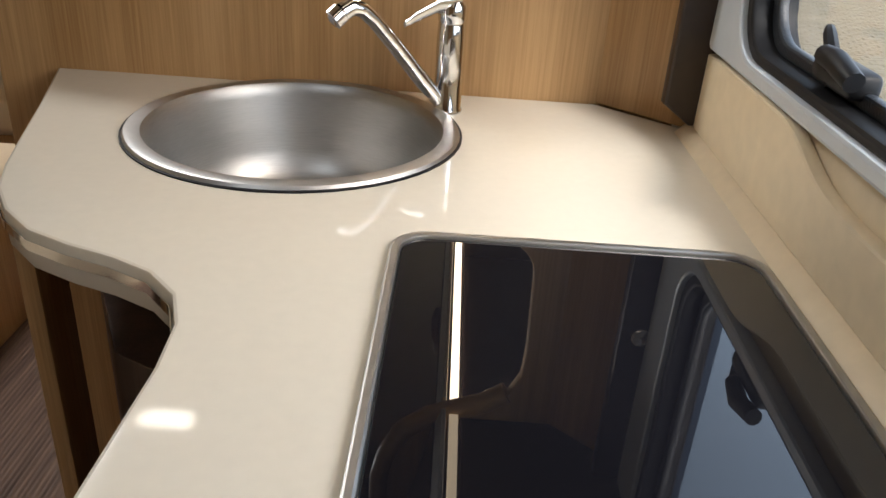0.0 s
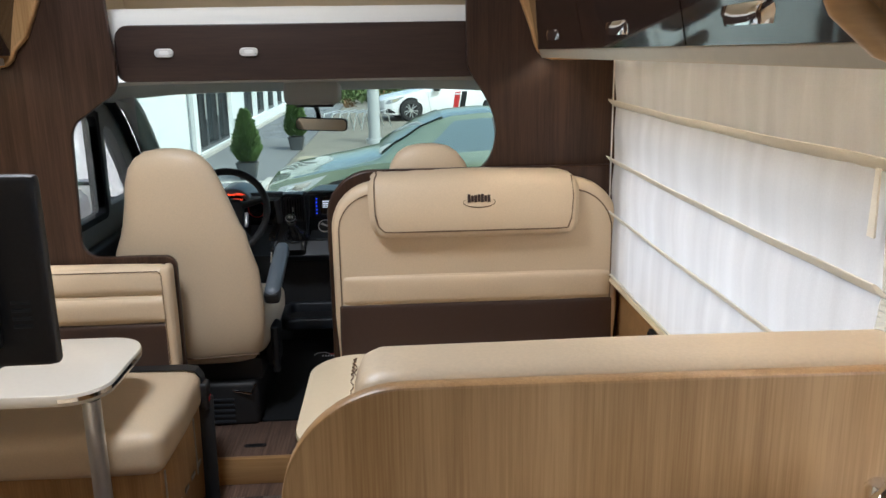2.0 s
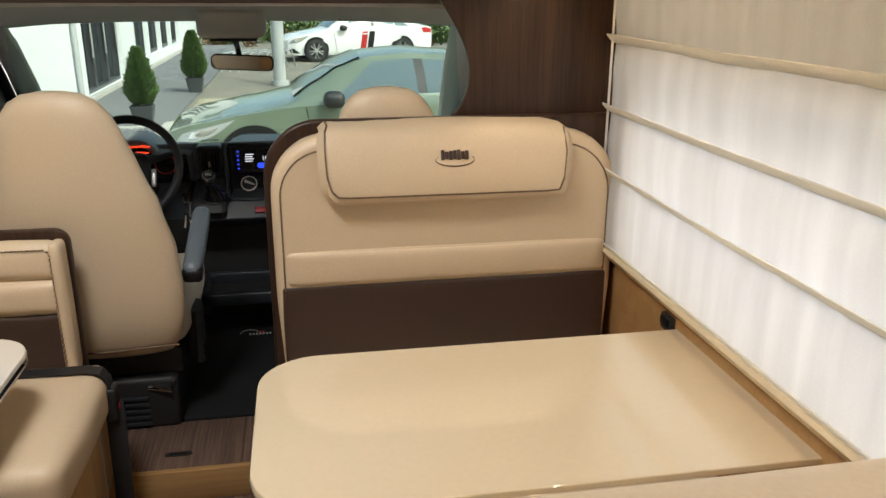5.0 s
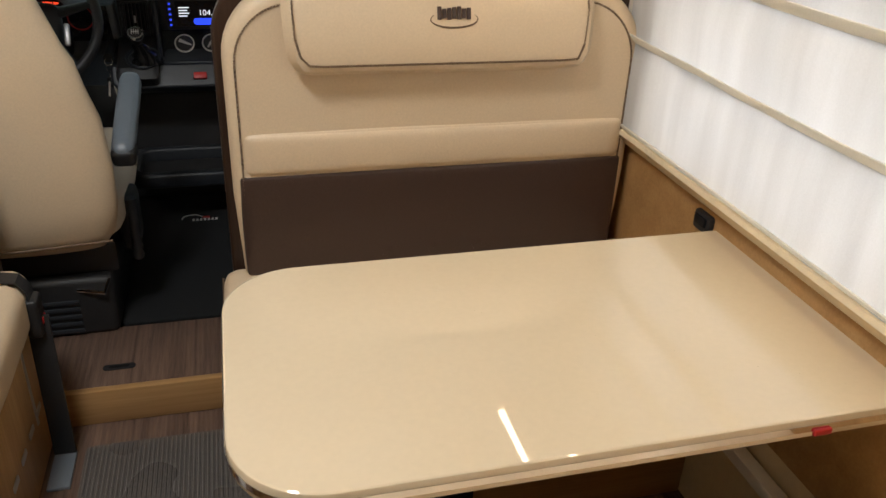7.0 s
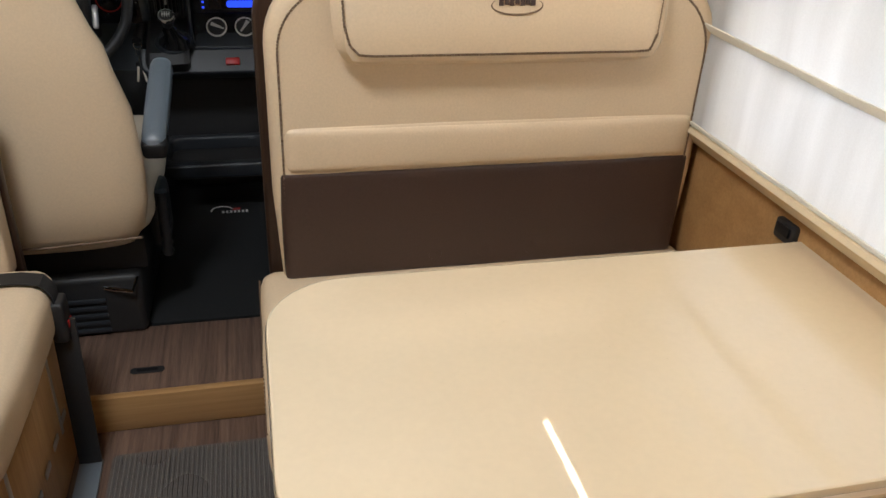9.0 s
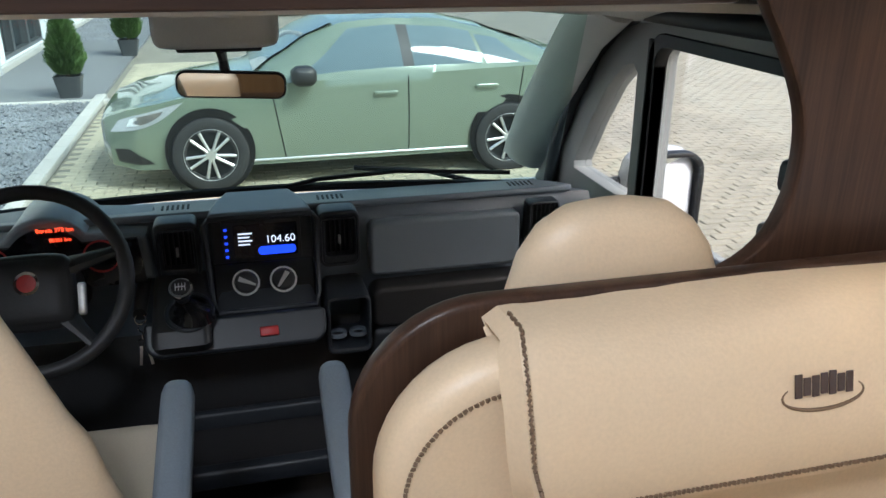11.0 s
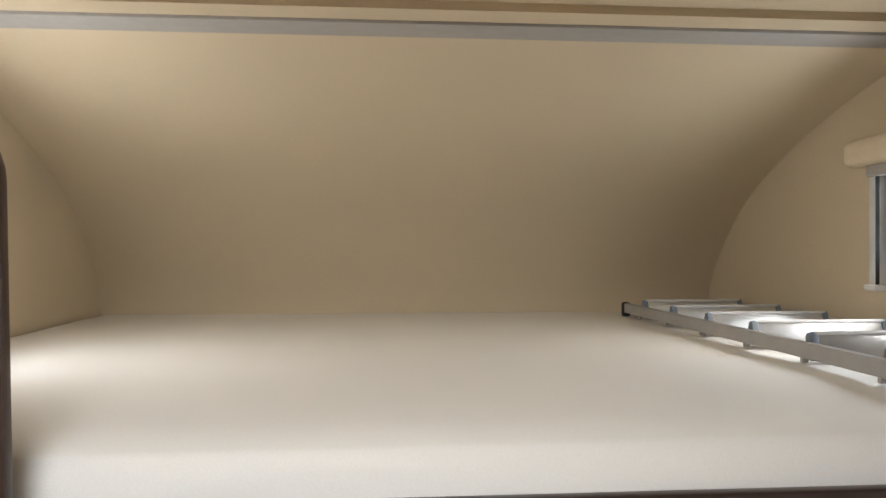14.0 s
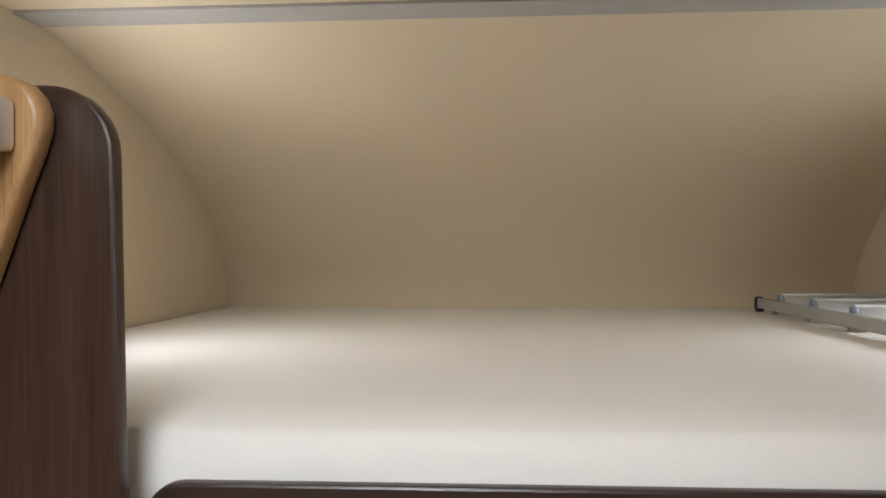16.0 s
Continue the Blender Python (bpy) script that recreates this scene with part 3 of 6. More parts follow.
part("window_frame", plate([rrect(3.68, 1.81, 4.12, 2.09, 0.06), rrect(3.722, 1.852, 4.078, 2.048, 0.045)], "x", XL - 0.03, XL + 0.02, 0.004), BLACK, lw5)
lp5 = part("pane", plate([rrect(3.72, 1.85, 4.08, 2.05, 0.045)], "x", XL - 0.016, XL - 0.012), PANE, lw5); lp5.visible_shadow = False


# ---- kitchen ----
kit = thing("worktop", (0.0, 0.6, 0.9), "glossy cream worktop with an S-curved front and chrome edge line", "worktop")
WT = ([(XR - 0.002, -0.1), (XR - 0.002, 1.228), (0.207, 1.316), (-0.472, 1.316)] + [(-0.425, 1.17), (-0.392, 1.06), (-0.372, 0.995)]
      + [(-0.352, 0.945), (-0.325, 0.905), (-0.29, 0.872), (-0.25, 0.852), (-0.212, 0.838), (-0.178, 0.82), (-0.152, 0.792), (-0.139, 0.757), (-0.135, 0.71), (-0.138, 0.5), (-0.138, -0.1)])
SC, SR = (-0.137, 1.148), 0.158
COOK = rrect(-0.012, 0.34, 0.283, 0.905, 0.03)
part("top", plate([WT, arc(SC[0], SC[1], SR, 0, 348.75, 31), rrect(-0.002, 0.35, 0.273, 0.895, 0.022)], "z", CT - 0.035, CT, 0.003), COUNTER, kit)
front = [p for p in WT[3:]]
part("edge_strip", thicken(quads([[(x - 0.0025, y - 0.001, z) for x, y in front] for z in (CT - 0.018, CT - 0.009)]), 0.001), CHROME, kit, "mirror-bright edge strip")
cab = thing("kitchen_cabinet", (0.0, 0.6, 0.0), "oak kitchen base cabinet with dark curved front under the worktop", "cabinet")
body = [(XR - 0.004, -0.1), (XR - 0.004, 1.22), (0.2, 1.31), (-0.44, 1.31), (-0.40, 1.19), (-0.30, 1.0), (-0.20, 0.95), (-0.12, 0.88), (-0.10, 0.8), (-0.10, -0.1)]
part("carcass", plate([body], "z", 0.02, 0.74, 0.002), WENGE, cab, "dark laminate front")
part("corner_post", rbox((-0.385, 1.0, 0.0), (-0.365, 1.06, CT - 0.04), 0.004), OAK, cab, "pale oak edge post")

sink = thing("round_sink", (SC[0], SC[1], CT), "round brushed stainless steel sink set into the worktop", "sink")
R = 0.176
part("bowl", lathe([(R - 0.003, 0.0), (R, 0.002), (R - 0.002, 0.005), (R - 0.006, 0.006), (R - 0.018, 0.005), (R - 0.021, 0.001), (R - 0.024, -0.01), (R - 0.032, -0.075), (R - 0.042, -0.105), (R - 0.062, -0.122), (R - 0.09, -0.128), (0.032, -0.131), (0.03, -0.135), (0.001, -0.135)], (SC[0], SC[1], CT), 64), STEEL, sink)
part("drain", lathe([(0.0275, -0.131), (0.027, -0.1285), (0.02, -0.128), (0.016, -0.131), (0.006, -0.131), (0.005, -0.126), (0.001, -0.126)], (SC[0] + 0.04, SC[1] + 0.05, CT), 24), CHROME, sink, "chrome drain with pin")
part("seal", lathe([(R - 0.002, 0.0), (R + 0.0025, 0.0), (R + 0.0025, 0.0016), (R - 0.002, 0.0016)], (SC[0], SC[1], CT), 64), RUBBER, sink, "thin dark sealing ring")

tap = thing("mixer_tap", (0.022, 1.245, CT), "chrome single-lever mixer tap standing beside the sink", "tap")
tx, ty = 0.022, 1.245
part("body", lathe([(0.018, 0.0), (0.018, 0.004), (0.0165, 0.006), (0.016, 0.05), (0.0165, 0.085), (0.0155, 0.1), (0.015, 0.101), (0.0152, 0.104), (0.0165, 0.106), (0.0165, 0.122), (0.013, 0.127), (0.001, 0.128)], (tx, ty, CT), 28), CHROME, tap)
sp = [(tx - 0.008, ty - 0.004, CT + 0.012), (tx - 0.03, ty - 0.022, CT + 0.04), (tx - 0.06, ty - 0.046, CT + 0.083), (tx - 0.082, ty - 0.064, CT + 0.113), (tx - 0.093, ty - 0.073, CT + 0.124), (tx - 0.103, ty - 0.081, CT + 0.127), (tx - 0.112, ty - 0.088, CT + 0.122)]
spout = part("spout", tube(sp, [0.009, 0.009, 0.0088, 0.0085, 0.0085, 0.0095, 0.0105], 14), CHROME, tap)
part("aerator", turned(lathe([(0.009, 0), (0.0115, 0.002), (0.0115, 0.013), (0.008, 0.014), (0.001, 0.012)], (0, 0, 0), 16), look((tx - 0.112, ty - 0.088, CT + 0.123), (tx - 0.128, ty - 0.1, CT + 0.108)) @ pose(0, 0, 0, 180)), CHROME, spout)
part("lever", tube([(tx + 0.004, ty, CT + 0.122), (tx - 0.018, ty - 0.018, CT + 0.122), (tx - 0.040, ty - 0.038, CT + 0.112), (tx - 0.050, ty - 0.046, CT + 0.106)], [0.012, 0.009, 0.0075, 0.004], 12, squash=(0.55, 1.2)), CHROME, tap)

hob = thing("glass_covered_hob", (0.13, 0.6, CT), "closed black glass hob lid with a bright metal rim", "hob")
part("rim", plate([COOK, rrect(-0.004, 0.348, 0.275, 0.897, 0.024)], "z", CT - 0.002, CT + 0.006, 0.002), STEEL, hob, "bright metal rim")
part("glass_lid", plate([rrect(-0.0035, 0.3485, 0.2745, 0.8965, 0.0235)], "z", CT - 0.004, CT + 0.003, 0.001), BLACKGLASS, hob)

part_bd = thing("kitchen_divider", (-0.1, 1.335, 0.0), "oak veneer half-height divider with rounded corners and window-side upright", "divider")
DV = ([(XR - 0.004, 0.0), (XR - 0.004, CEIL - 0.003), (-0.05, CEIL - 0.003), (-0.05, 1.6)] + [(-0.04, 1.555), (-0.015, 1.505), (0.025, 1.472), (0.07, 1.455), (0.11, 1.44), (0.142, 1.418), (0.16, 1.38), (0.163, 1.33)]
      + arc(0.105, 1.207, 0.055, 0, -90)[0:] + arc(-0.422, 1.027, 0.127, 90, 180, 14) + [(-0.549, 0.0)])
part("board", plate([DV], "y", 1.318, 1.338, 0.003), OAK, part_bd)
part("corner_panel", plate([[(0.209, 1.3165), (0.313, 1.227), (0.313, 1.3165)]], "z", CT + 0.001, CEIL - 0.004, 0.001), OAK, part_bd, "slanting oak corner panel")

kp = thing("side_splash_panel", (XR, 1.18, CT), "satin dark brown wall panel beside the kitchen window", "panel")
part("panel", plate([[(0.265, 0.980), (0.297, 0.957), (0.3135, 0.957), (0.3135, 1.75), (0.265, 1.75)]], "y", 1.206, 1.2255, 0.003), MATTBROWN, kp)
knob = part("ring_knob", turned(lathe([(0.008, 0.0), (0.0125, 0.001), (0.013, 0.004), (0.011, 0.006), (0.008, 0.004), (0.001, 0.003)], (0, 0, 0), 24), pose(0.292, 1.2055, 1.222, 90, 0, 0)), CHROME, kp, "small chrome ring")
ledge = thing("window_ledge_board", (XR, 0.6, CT), "cream ledge board with a scooped wavy top under the kitchen window", "panel")
LW = [(1.205, CT + 0.012), (1.205, 1.040), (1.10, 1.042), (1.03, 1.043)] + smooth_line([(0.985, 1.043), (0.955, 1.040), (0.93, 1.033), (0.905, 1.024), (0.875, 1.017), (0.84, 1.014)], 2) + [(0.3, 1.014), (-0.1, 1.014), (-0.1, CT + 0.012)]
part("board", plate([LW], "x", XR - 0.014, XR - 0.001, 0.003), WALLCREAM, ledge)
part("bead", plate([[(XR - 0.028, CT + 0.0), (XR - 0.001, CT + 0.0), (XR - 0.001, CT + 0.014), (XR - 0.018, CT + 0.010)]], "y", -0.1, 1.225, 0.002), WALLCREAM, ledge, "sloping cream sealing bead")
kw = thing("window_2", (XR, 0.7, KWIN[1]), "grey-framed kitchen window with black seal and latches", "window", kind="structure")
part("window_frame", plate([rrect(KWIN[0] - 0.05, KWIN[1] - 0.014, 1.2045, KWIN[3] + 0.05, 0.008), rrect(KWIN[0] + 0.002, KWIN[1] + 0.002, KWIN[2] - 0.002, KWIN[3] - 0.002, 0.06)], "x", XR - 0.016, XR - 0.001, 0.004), FRAME_SKYLIT, kw)
seal = part("seal", plate([rrect(KWIN[0], KWIN[1], KWIN[2], KWIN[3], 0.062), rrect(KWIN[0] + 0.014, KWIN[1] + 0.012, KWIN[2] - 0.016, KWIN[3] - 0.012, 0.055)], "x", XR - 0.010, XR + 0.034, 0.004), RUBBER, kw, "black rubber seal")
part("inner_ridge", plate([rrect(KWIN[0] + 0.013, KWIN[1] + 0.011, KWIN[2] - 0.015, KWIN[3] - 0.011, 0.055), rrect(KWIN[0] + 0.028, KWIN[1] + 0.024, KWIN[2] - 0.030, KWIN[3] - 0.024, 0.05)], "x", XR + 0.008, XR + 0.018, 0.003), DASH, seal, "satin black ridge")
kpane = part("pane", plate([rrect(KWIN[0] + 0.010, KWIN[1] + 0.010, KWIN[2] - 0.012, KWIN[3] - 0.010, 0.05)], "x", XR + 0.026, XR + 0.030), PANE, kw); kpane.visible_shadow = False
for y in (0.93, 0.5):
    lt = part("latch", soft((XR - 0.004, y - 0.03, KWIN[1] + 0.016), (XR + 0.022, y + 0.045, KWIN[1] + 0.038), 0.008, cuts=5), RUBBER, kw, "black plastic latch")
    part("stay", tube([(XR + 0.012, y + 0.062, KWIN[1] + 0.052), (XR + 0.004, y + 0.04, KWIN[1] + 0.050), (XR + 0.002, y + 0.018, KWIN[1] + 0.034), (XR + 0.004, y + 0.012, KWIN[1] + 0.018)], [0.004, 0.0055, 0.0065, 0.007], 8), RUBBER, lt)
    part("lever", tube([(XR - 0.006, y + 0.018, KWIN[1] + 0.040), (XR - 0.010, y - 0.01, KWIN[1] + 0.042), (XR - 0.008, y - 0.042, KWIN[1] + 0.034)], [0.008, 0.009, 0.008], 10), RUBBER, lt)


# ---- dinette ----
TB = 0.652
tab = thing("dinette_table", (-0.2, 2.4, 0.0), "glossy cream dinette table top with rounded corners and chrome edge line", "table")
TO = rrect(-0.67, 2.137, XR - 0.003, 2.70, [0.13, 0.004, 0.004, 0.13], 10)
part("tabletop", plate([TO], "z", TB - 0.034, TB, 0.004), TOP, tab)
edge = TO[-12:] + TO[:14]
edge = [p for i, p in enumerate(edge) if i == 0 or (Vector(p) - Vector(edge[i - 1])).length > 1e-5]
part("edge_strip", thicken(quads([[(x - 0.0015, y - 0.0015 if y < 2.4 else y + 0.0015, z) for x, y in edge] for z in (TB - 0.022, TB - 0.011)]), 0.001), CHROME, tab, "mirror-bright edge strip")
part("leg", lathe([(0.03, 0.0), (0.03, 0.02), (0.024, 0.025), (0.024, TB - 0.034)], (-0.575, 2.50, 0.0), 20), ALU, tab, "round aluminium leg")
part("wall_rail", rbox((XR - 0.02, 2.13, TB - 0.07), (XR - 0.003, 2.69, TB - 0.036), 0.004), ALU, tab)
hinge = thing("table_wall_bracket", (XR - 0.01, 2.73, TB), "small black plastic wall bracket at the table's end", "bracket")
part("bracket", rbox((XR - 0.02, 2.705, TB - 0.02), (XR - 0.001, 2.765, TB + 0.022), 0.006), BLACK, hinge)
part("cap", rbox((XR - 0.026, 2.715, TB - 0.004), (XR - 0.0195, 2.755, TB + 0.016), 0.003), RUBBER, hinge)
tagred = solo("red_table_catch", rbox((0.12, 2.131, TB - 0.029), (0.15, 2.1366, TB - 0.018), 0.003), RED, "small red catch on the table's edge", "catch")


bench = thing("dinette_bench", (-0.17, 2.9, 0.0), "cream leather dinette bench with brown lower back and folded pillow", "bench")
bx0, bx1 = -0.640, 0.292
part("base", plate([[(-0.62, 2.63), (XR - 0.004, 2.63), (XR - 0.004, 3.13), (-0.62, 3.13)]], "z", 0.0, 0.298, 0.004), OAK_X, bench, "oak bench box")
vent = part("vent_grille", plate([rrect(-0.47, 0.055, -0.20, 0.145, 0.008)], "y", 2.618, 2.63, 0.002), BLACK, bench, "dark slatted vent")
for k in range(6):
    part("slat", rbox((-0.455, 2.6125, 0.064 + 0.0125 * k), (-0.215, 2.6185, 0.070 + 0.0125 * k), 0.001), DASH, vent)
part("seat", soft((-0.680, 2.585, 0.30), (XR - 0.006, 3.135, 0.432), 0.035, 0.004, 16, 0.003), CREAM, bench)
part("seat_stitching", stitch([(-0.6805, 2.62, 0.405), (-0.6805, 3.12, 0.405)], 0.006, 0.002), STITCH, bench)
# backrest: one rounded slab with welted border, a horizontal roll and a brown field
def bench_outline(x0, x1, z0, z1, r0, r1):
    return [(x0 + 0.012, z0), (x1 - 0.012, z0)] + [(x1, z0 + 0.2)] + arc(x1 - r1, z1 - r1, r1, 0, 90, 10) + arc(x0 + r0, z1 - r0, r0, 90, 180, 10) + [(x0, z0 + 0.2)]


part("back_cushion", plate([bench_outline(bx0, bx1, 0.43, 1.075, 0.15, 0.17)], "y", 3.072, 3.15, 0.03, 6), CREAM, bench)
part("roll", soft((bx0 + 0.030, 3.064, 0.675), (bx1 - 0.030, 3.12, 0.772), 0.016, 0.007, 14, 0.001), CREAM, bench, "horizontal cream leather roll")
part("lower_field", soft((bx0 + 0.016, 3.069, 0.430), (bx1 - 0.020, 3.12, 0.677), 0.010, 0.003, 14, 0.001), BROWNLEATHER, bench, "dark brown leather lower back")
for k in range(3):
    part("button", lathe([(0.001, -0.004), (0.014, -0.003), (0.018, 0.004)], (-0.30 + 0.11 * k, 3.070, 0.470), 12, "y"), BROWNLEATHER, bench)
o = bench_outline(bx0 + 0.024, bx1 - 0.030, 0.43, 1.038, 0.12, 0.138)
part("welt_stitching", stitch([(x, 3.0718, z) for x, z in o[2:]] + [(o[0][0], 3.0718, o[0][1])], 0.0052, 0.0026), STITCH, bench, "brown decorative stitching")
part("surround", plate([[(-0.658, 0.0), (XR - 0.004, 0.0), (XR - 0.004, 1.102)] + arc(-0.508, 0.952, 0.15, 90, 180, 12)], "y", 3.152, 3.182, 0.008, 3), WENGE, bench, "dark brown laminate board behind the cushions")


def pillow_row(v):
    """Profile of the folded pillow from its hem up the front and back over the board: y, z, left and right ends."""
    path = [(3.075, 0.905), (3.045, 0.900), (3.026, 0.912), (3.020, 0.935), (3.024, 0.98), (3.034, 1.027), (3.048, 1.063), (3.066, 1.086), (3.094, 1.097), (3.125, 1.101), (3.146, 1.101), (3.151, 1.092)]
    left = [-0.478, -0.486, -0.497, -0.511, -0.517, -0.519, -0.519, -0.517, -0.510, -0.513, -0.514, -0.512]
    right = [0.118, 0.126, 0.134, 0.143, 0.147, 0.149, 0.150, 0.146, 0.134, 0.112, 0.098, 0.094]
    return (*path[v], left[v], right[v])


def pillow_skin():
    rows = []
    for v in range(12):
        y, z, a, b = pillow_row(v); row = []
        for i in range(41):
            u = i / 40; e = min(u, 1 - u); drop = 0.022 * max(0, 1 - e / 0.035) ** 2
            row.append((a + (b - a) * u, y + drop * (1 if v < 8 else 0.3), z - drop * (0.0 if v < 6 else 0.7) + 0.003 * math.sin(u * 7.0 + v * 0.4) * (1 if v > 6 else 0.3) + 0.0015 * noise.noise(Vector((u * 14, v * 0.8, 3)))))
        rows.append(row)
    return rows


pil = part("pillow", thicken(quads(pillow_skin()), 0.03), CREAM, bench, "folded cream leather head pillow with an embroidered badge")


def on_pillow(u, v):
    k = min(10, int(v)); f = v - k; p, q = pillow_row(k), pillow_row(k + 1)
    y, z, a, b = [m_ + (n_ - m_) * f for m_, n_ in zip(p, q)]
    return (a + (b - a) * u, y - 0.002, z)


seam_line = [on_pillow(0.03, v) for v in (9, 8, 7, 6, 5, 4)] + [on_pillow(0.038, 3.2), on_pillow(0.055, 2.6)] + [on_pillow(k / 20, 2.5) for k in range(2, 19)] + [on_pillow(0.95, 2.6), on_pillow(0.96, 3.5), on_pillow(0.965, 5), on_pillow(0.965, 7)]
part("stitching", stitch(seam_line, 0.0048, 0.0026), STITCH, pil, "brown zigzag stitching")
# badge: plain letter-like bars over an oval swoosh
for k in range(7):
    part("badge_bar", turned(rbox((-0.0044, -0.0009, -0.0135 + 0.002 * (k % 2)), (0.0044, 0.0009, 0.0125 - 0.0015 * ((k * 3) % 4)), 0.0004, 1), pose(-0.204 + 0.0104 * k, 3.0315, 1.025, -14)), BROWNLEATHER, pil)
sw = [(-0.172 + 0.050 * math.cos(radians(a)), 3.0305 + 0.004 * math.sin(radians(a)), 1.012 + 0.016 * math.sin(radians(a))) for a in range(150, 391, 10)]
part("badge_swoosh", tube(sw, [0.0006 + 0.0014 * math.sin(math.pi * i / (len(sw) - 1)) for i in range(len(sw))], 6), STITCH, pil)

rb = thing("rear_dinette_bench", (-0.15, 1.6, 0.0), "cream leather bench backing onto the oak divider", "bench")
part("back_cushion", soft((-0.475, 1.339, 0.5), (0.15, 1.46, 1.152), 0.03, 0.004, 14, 0.001), CREAM, rb)
part("seat", soft((-0.52, 1.42, 0.30), (XR - 0.006, 2.152, 0.437), 0.035, 0.008, 14, 0.002), CREAM, rb)
part("base", rbox((-0.5, 1.42, 0.0), (XR - 0.004, 2.10, 0.298), 0.004), OAK_X, rb)
part("end_stitching", stitch([(-0.4765, 1.35, 1.12), (-0.4765, 1.38, 1.142), (-0.4765, 1.44, 1.138), (-0.4765, 1.448, 1.0)], 0.006, 0.001), STITCH, rb)
solo("floor_brace", rbox((0.275, 2.104, 0.262), (0.3065, 2.625, 0.290), 0.003), WHITEPLASTIC, "white painted brace rail under the table", "brace")

# dinette window and roman blind
dw = thing("window_3", (XR, 2.25, WIN[1]), "large black-sealed dinette window behind the blind", "window", kind="structure")
part("seal", plate([rrect(WIN[0] - 0.005, WIN[1] - 0.005, WIN[2] + 0.005, WIN[3] + 0.005, 0.075), rrect(WIN[0] + 0.035, WIN[1] + 0.035, WIN[2] - 0.035, WIN[3] - 0.035, 0.05)], "x", XR - 0.004, XR + 0.034, 0.003), LIGHTGREY, dw)
dp = part("pane", plate([rrect(WIN[0] + 0.03, WIN[1] + 0.03, WIN[2] - 0.03, WIN[3] - 0.03, 0.055)], "x", XR + 0.018, XR + 0.022), PANE, dw); dp.visible_shadow = False
part("window_sill", plate([[(XR - 0.030, 0.700), (XR - 0.001, 0.690), (XR - 0.001, 0.745), (XR - 0.054, 0.741), (XR - 0.058, 0.732)]], "y", 1.35, 3.15, 0.004), WALLCREAM, dw, "cream sloped sill ledge")
part("lower_panel", rbox((XR - 0.008, 1.345, 0.34), (XR - 0.0015, 3.15, 0.688), 0.002), OAK_X, dw, "oak wall lining below the window")

RODS = [1.305, 1.125, 0.955]


def blind_sheet():
    rows = []
    zs = [0.745 + (1.475 - 0.745) * k / 40 for k in range(41)]
    for z in zs:
        row = []
        for i in range(71):
            y = 1.665 + (3.115 - 1.665) * i / 70
            pull = min([abs(z - q) for q in RODS])
            w = 0.006 * math.sin(min(1, pull / 0.08) * 1.57) * noise.noise(Vector((y * 5.5, 0, z * 3))) + 0.009 * noise.noise(Vector((y * 24, 2, z * 0.7)))
            if z > 1.32:
                w += 0.005 * (math.sin(y * 46) + 0.6 * math.sin(y * 71 + 1)) * min(1, (z - 1.32) / 0.08)
            row.append((0.272 + w - 0.006 * min(1, pull / 0.08), y, z))
        rows.append(row)
    return quads(rows)


bl = thing("roman_blind", (0.27, 2.39, 0.745), "translucent white roman blind with cream rod pockets drawn down", "blind")
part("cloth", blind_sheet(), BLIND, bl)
for z in RODS:
    part("rod_pocket", tube([(0.262 + 0.0015 * math.sin(y * 0.9), 1.655 + y * 0.0734, z + 0.002 * noise.noise(Vector((y * 0.35, z * 9, 0))) - 0.006 * math.sin(y * math.pi / 20)) for y in range(21)], 0.017, 10, squash=(0.22, 1.0)), BLINDBAND, bl, "cream rod pocket")
part("bottom_hem", tube([(0.266, 1.66 + 0.0728 * y, 0.748) for y in range(21)], 0.010, 8, squash=(0.4, 1.0)), BLINDBAND, bl)
part("side_hem", quads([[(0.2615, 3.10, 0.745 + 0.0365 * k) for k in range(21)], [(0.2615, 3.118, 0.745 + 0.0365 * k) for k in range(21)]]), BLINDBAND, bl)
part("head_rail", rbox((0.26, 1.65, 1.472), (XR - 0.002, 3.13, 1.498), 0.004), WALLCREAM, bl)
part("cord_tab", plate([[(1.672, 1.20), (1.69, 1.20), (1.686, 1.30), (1.676, 1.30)]], "x", 0.254, 0.257), BLINDBAND, bl)

# overhead lockers on the right
def locker_front(s):
    """Front face of the lockers: s from the lower edge upwards."""
    return (0.048 - 0.11 * s - 0.06 * s * s, 1.475 + 0.60 * s)


def locker(name, y0, y1, hy):
    th = thing(name, (0.15, (y0 + y1) / 2, 1.46), "overhead locker with a glossy dark brown curved door", "cabinet", "overhead lockers over the dinette")
    rows = [[(locker_front(k / 12)[0], y, locker_front(k / 12)[1]) for y in (y0 + 0.0025, y1 - 0.0025)] for k in range(13)]
    d = part("door", thicken(quads(rows), 0.016), GLOSSBROWN, th, "glossy dark brown door")
    part("carcass", plate([[(0.075, 1.462), (XR - 0.003, 1.462), (XR - 0.003, 2.08), (-0.10, 2.08), (0.02, 1.7)]], "y", y0 + 0.002, y1 - 0.002), MATTBROWN, th)
    x, z = locker_front(0.075)
    h = []
    for k in range(9):
        t = -1 + k / 4
        h.append([(x - 0.003 - 0.022 * (1 - t ** 4) * g, hy + 0.105 * t * w, z - 0.024 + 0.027 * g2) for g, g2, w in ((0.1, 0.05, 0.7), (0.9, 0.0, 0.8), (1.0, 0.55, 0.95), (0.85, 1.0, 1.0), (0.1, 1.02, 1.0))])
    part("handle", thicken(quads(h), 0.003), CHROME, d, "chrome scoop handle")
    return th


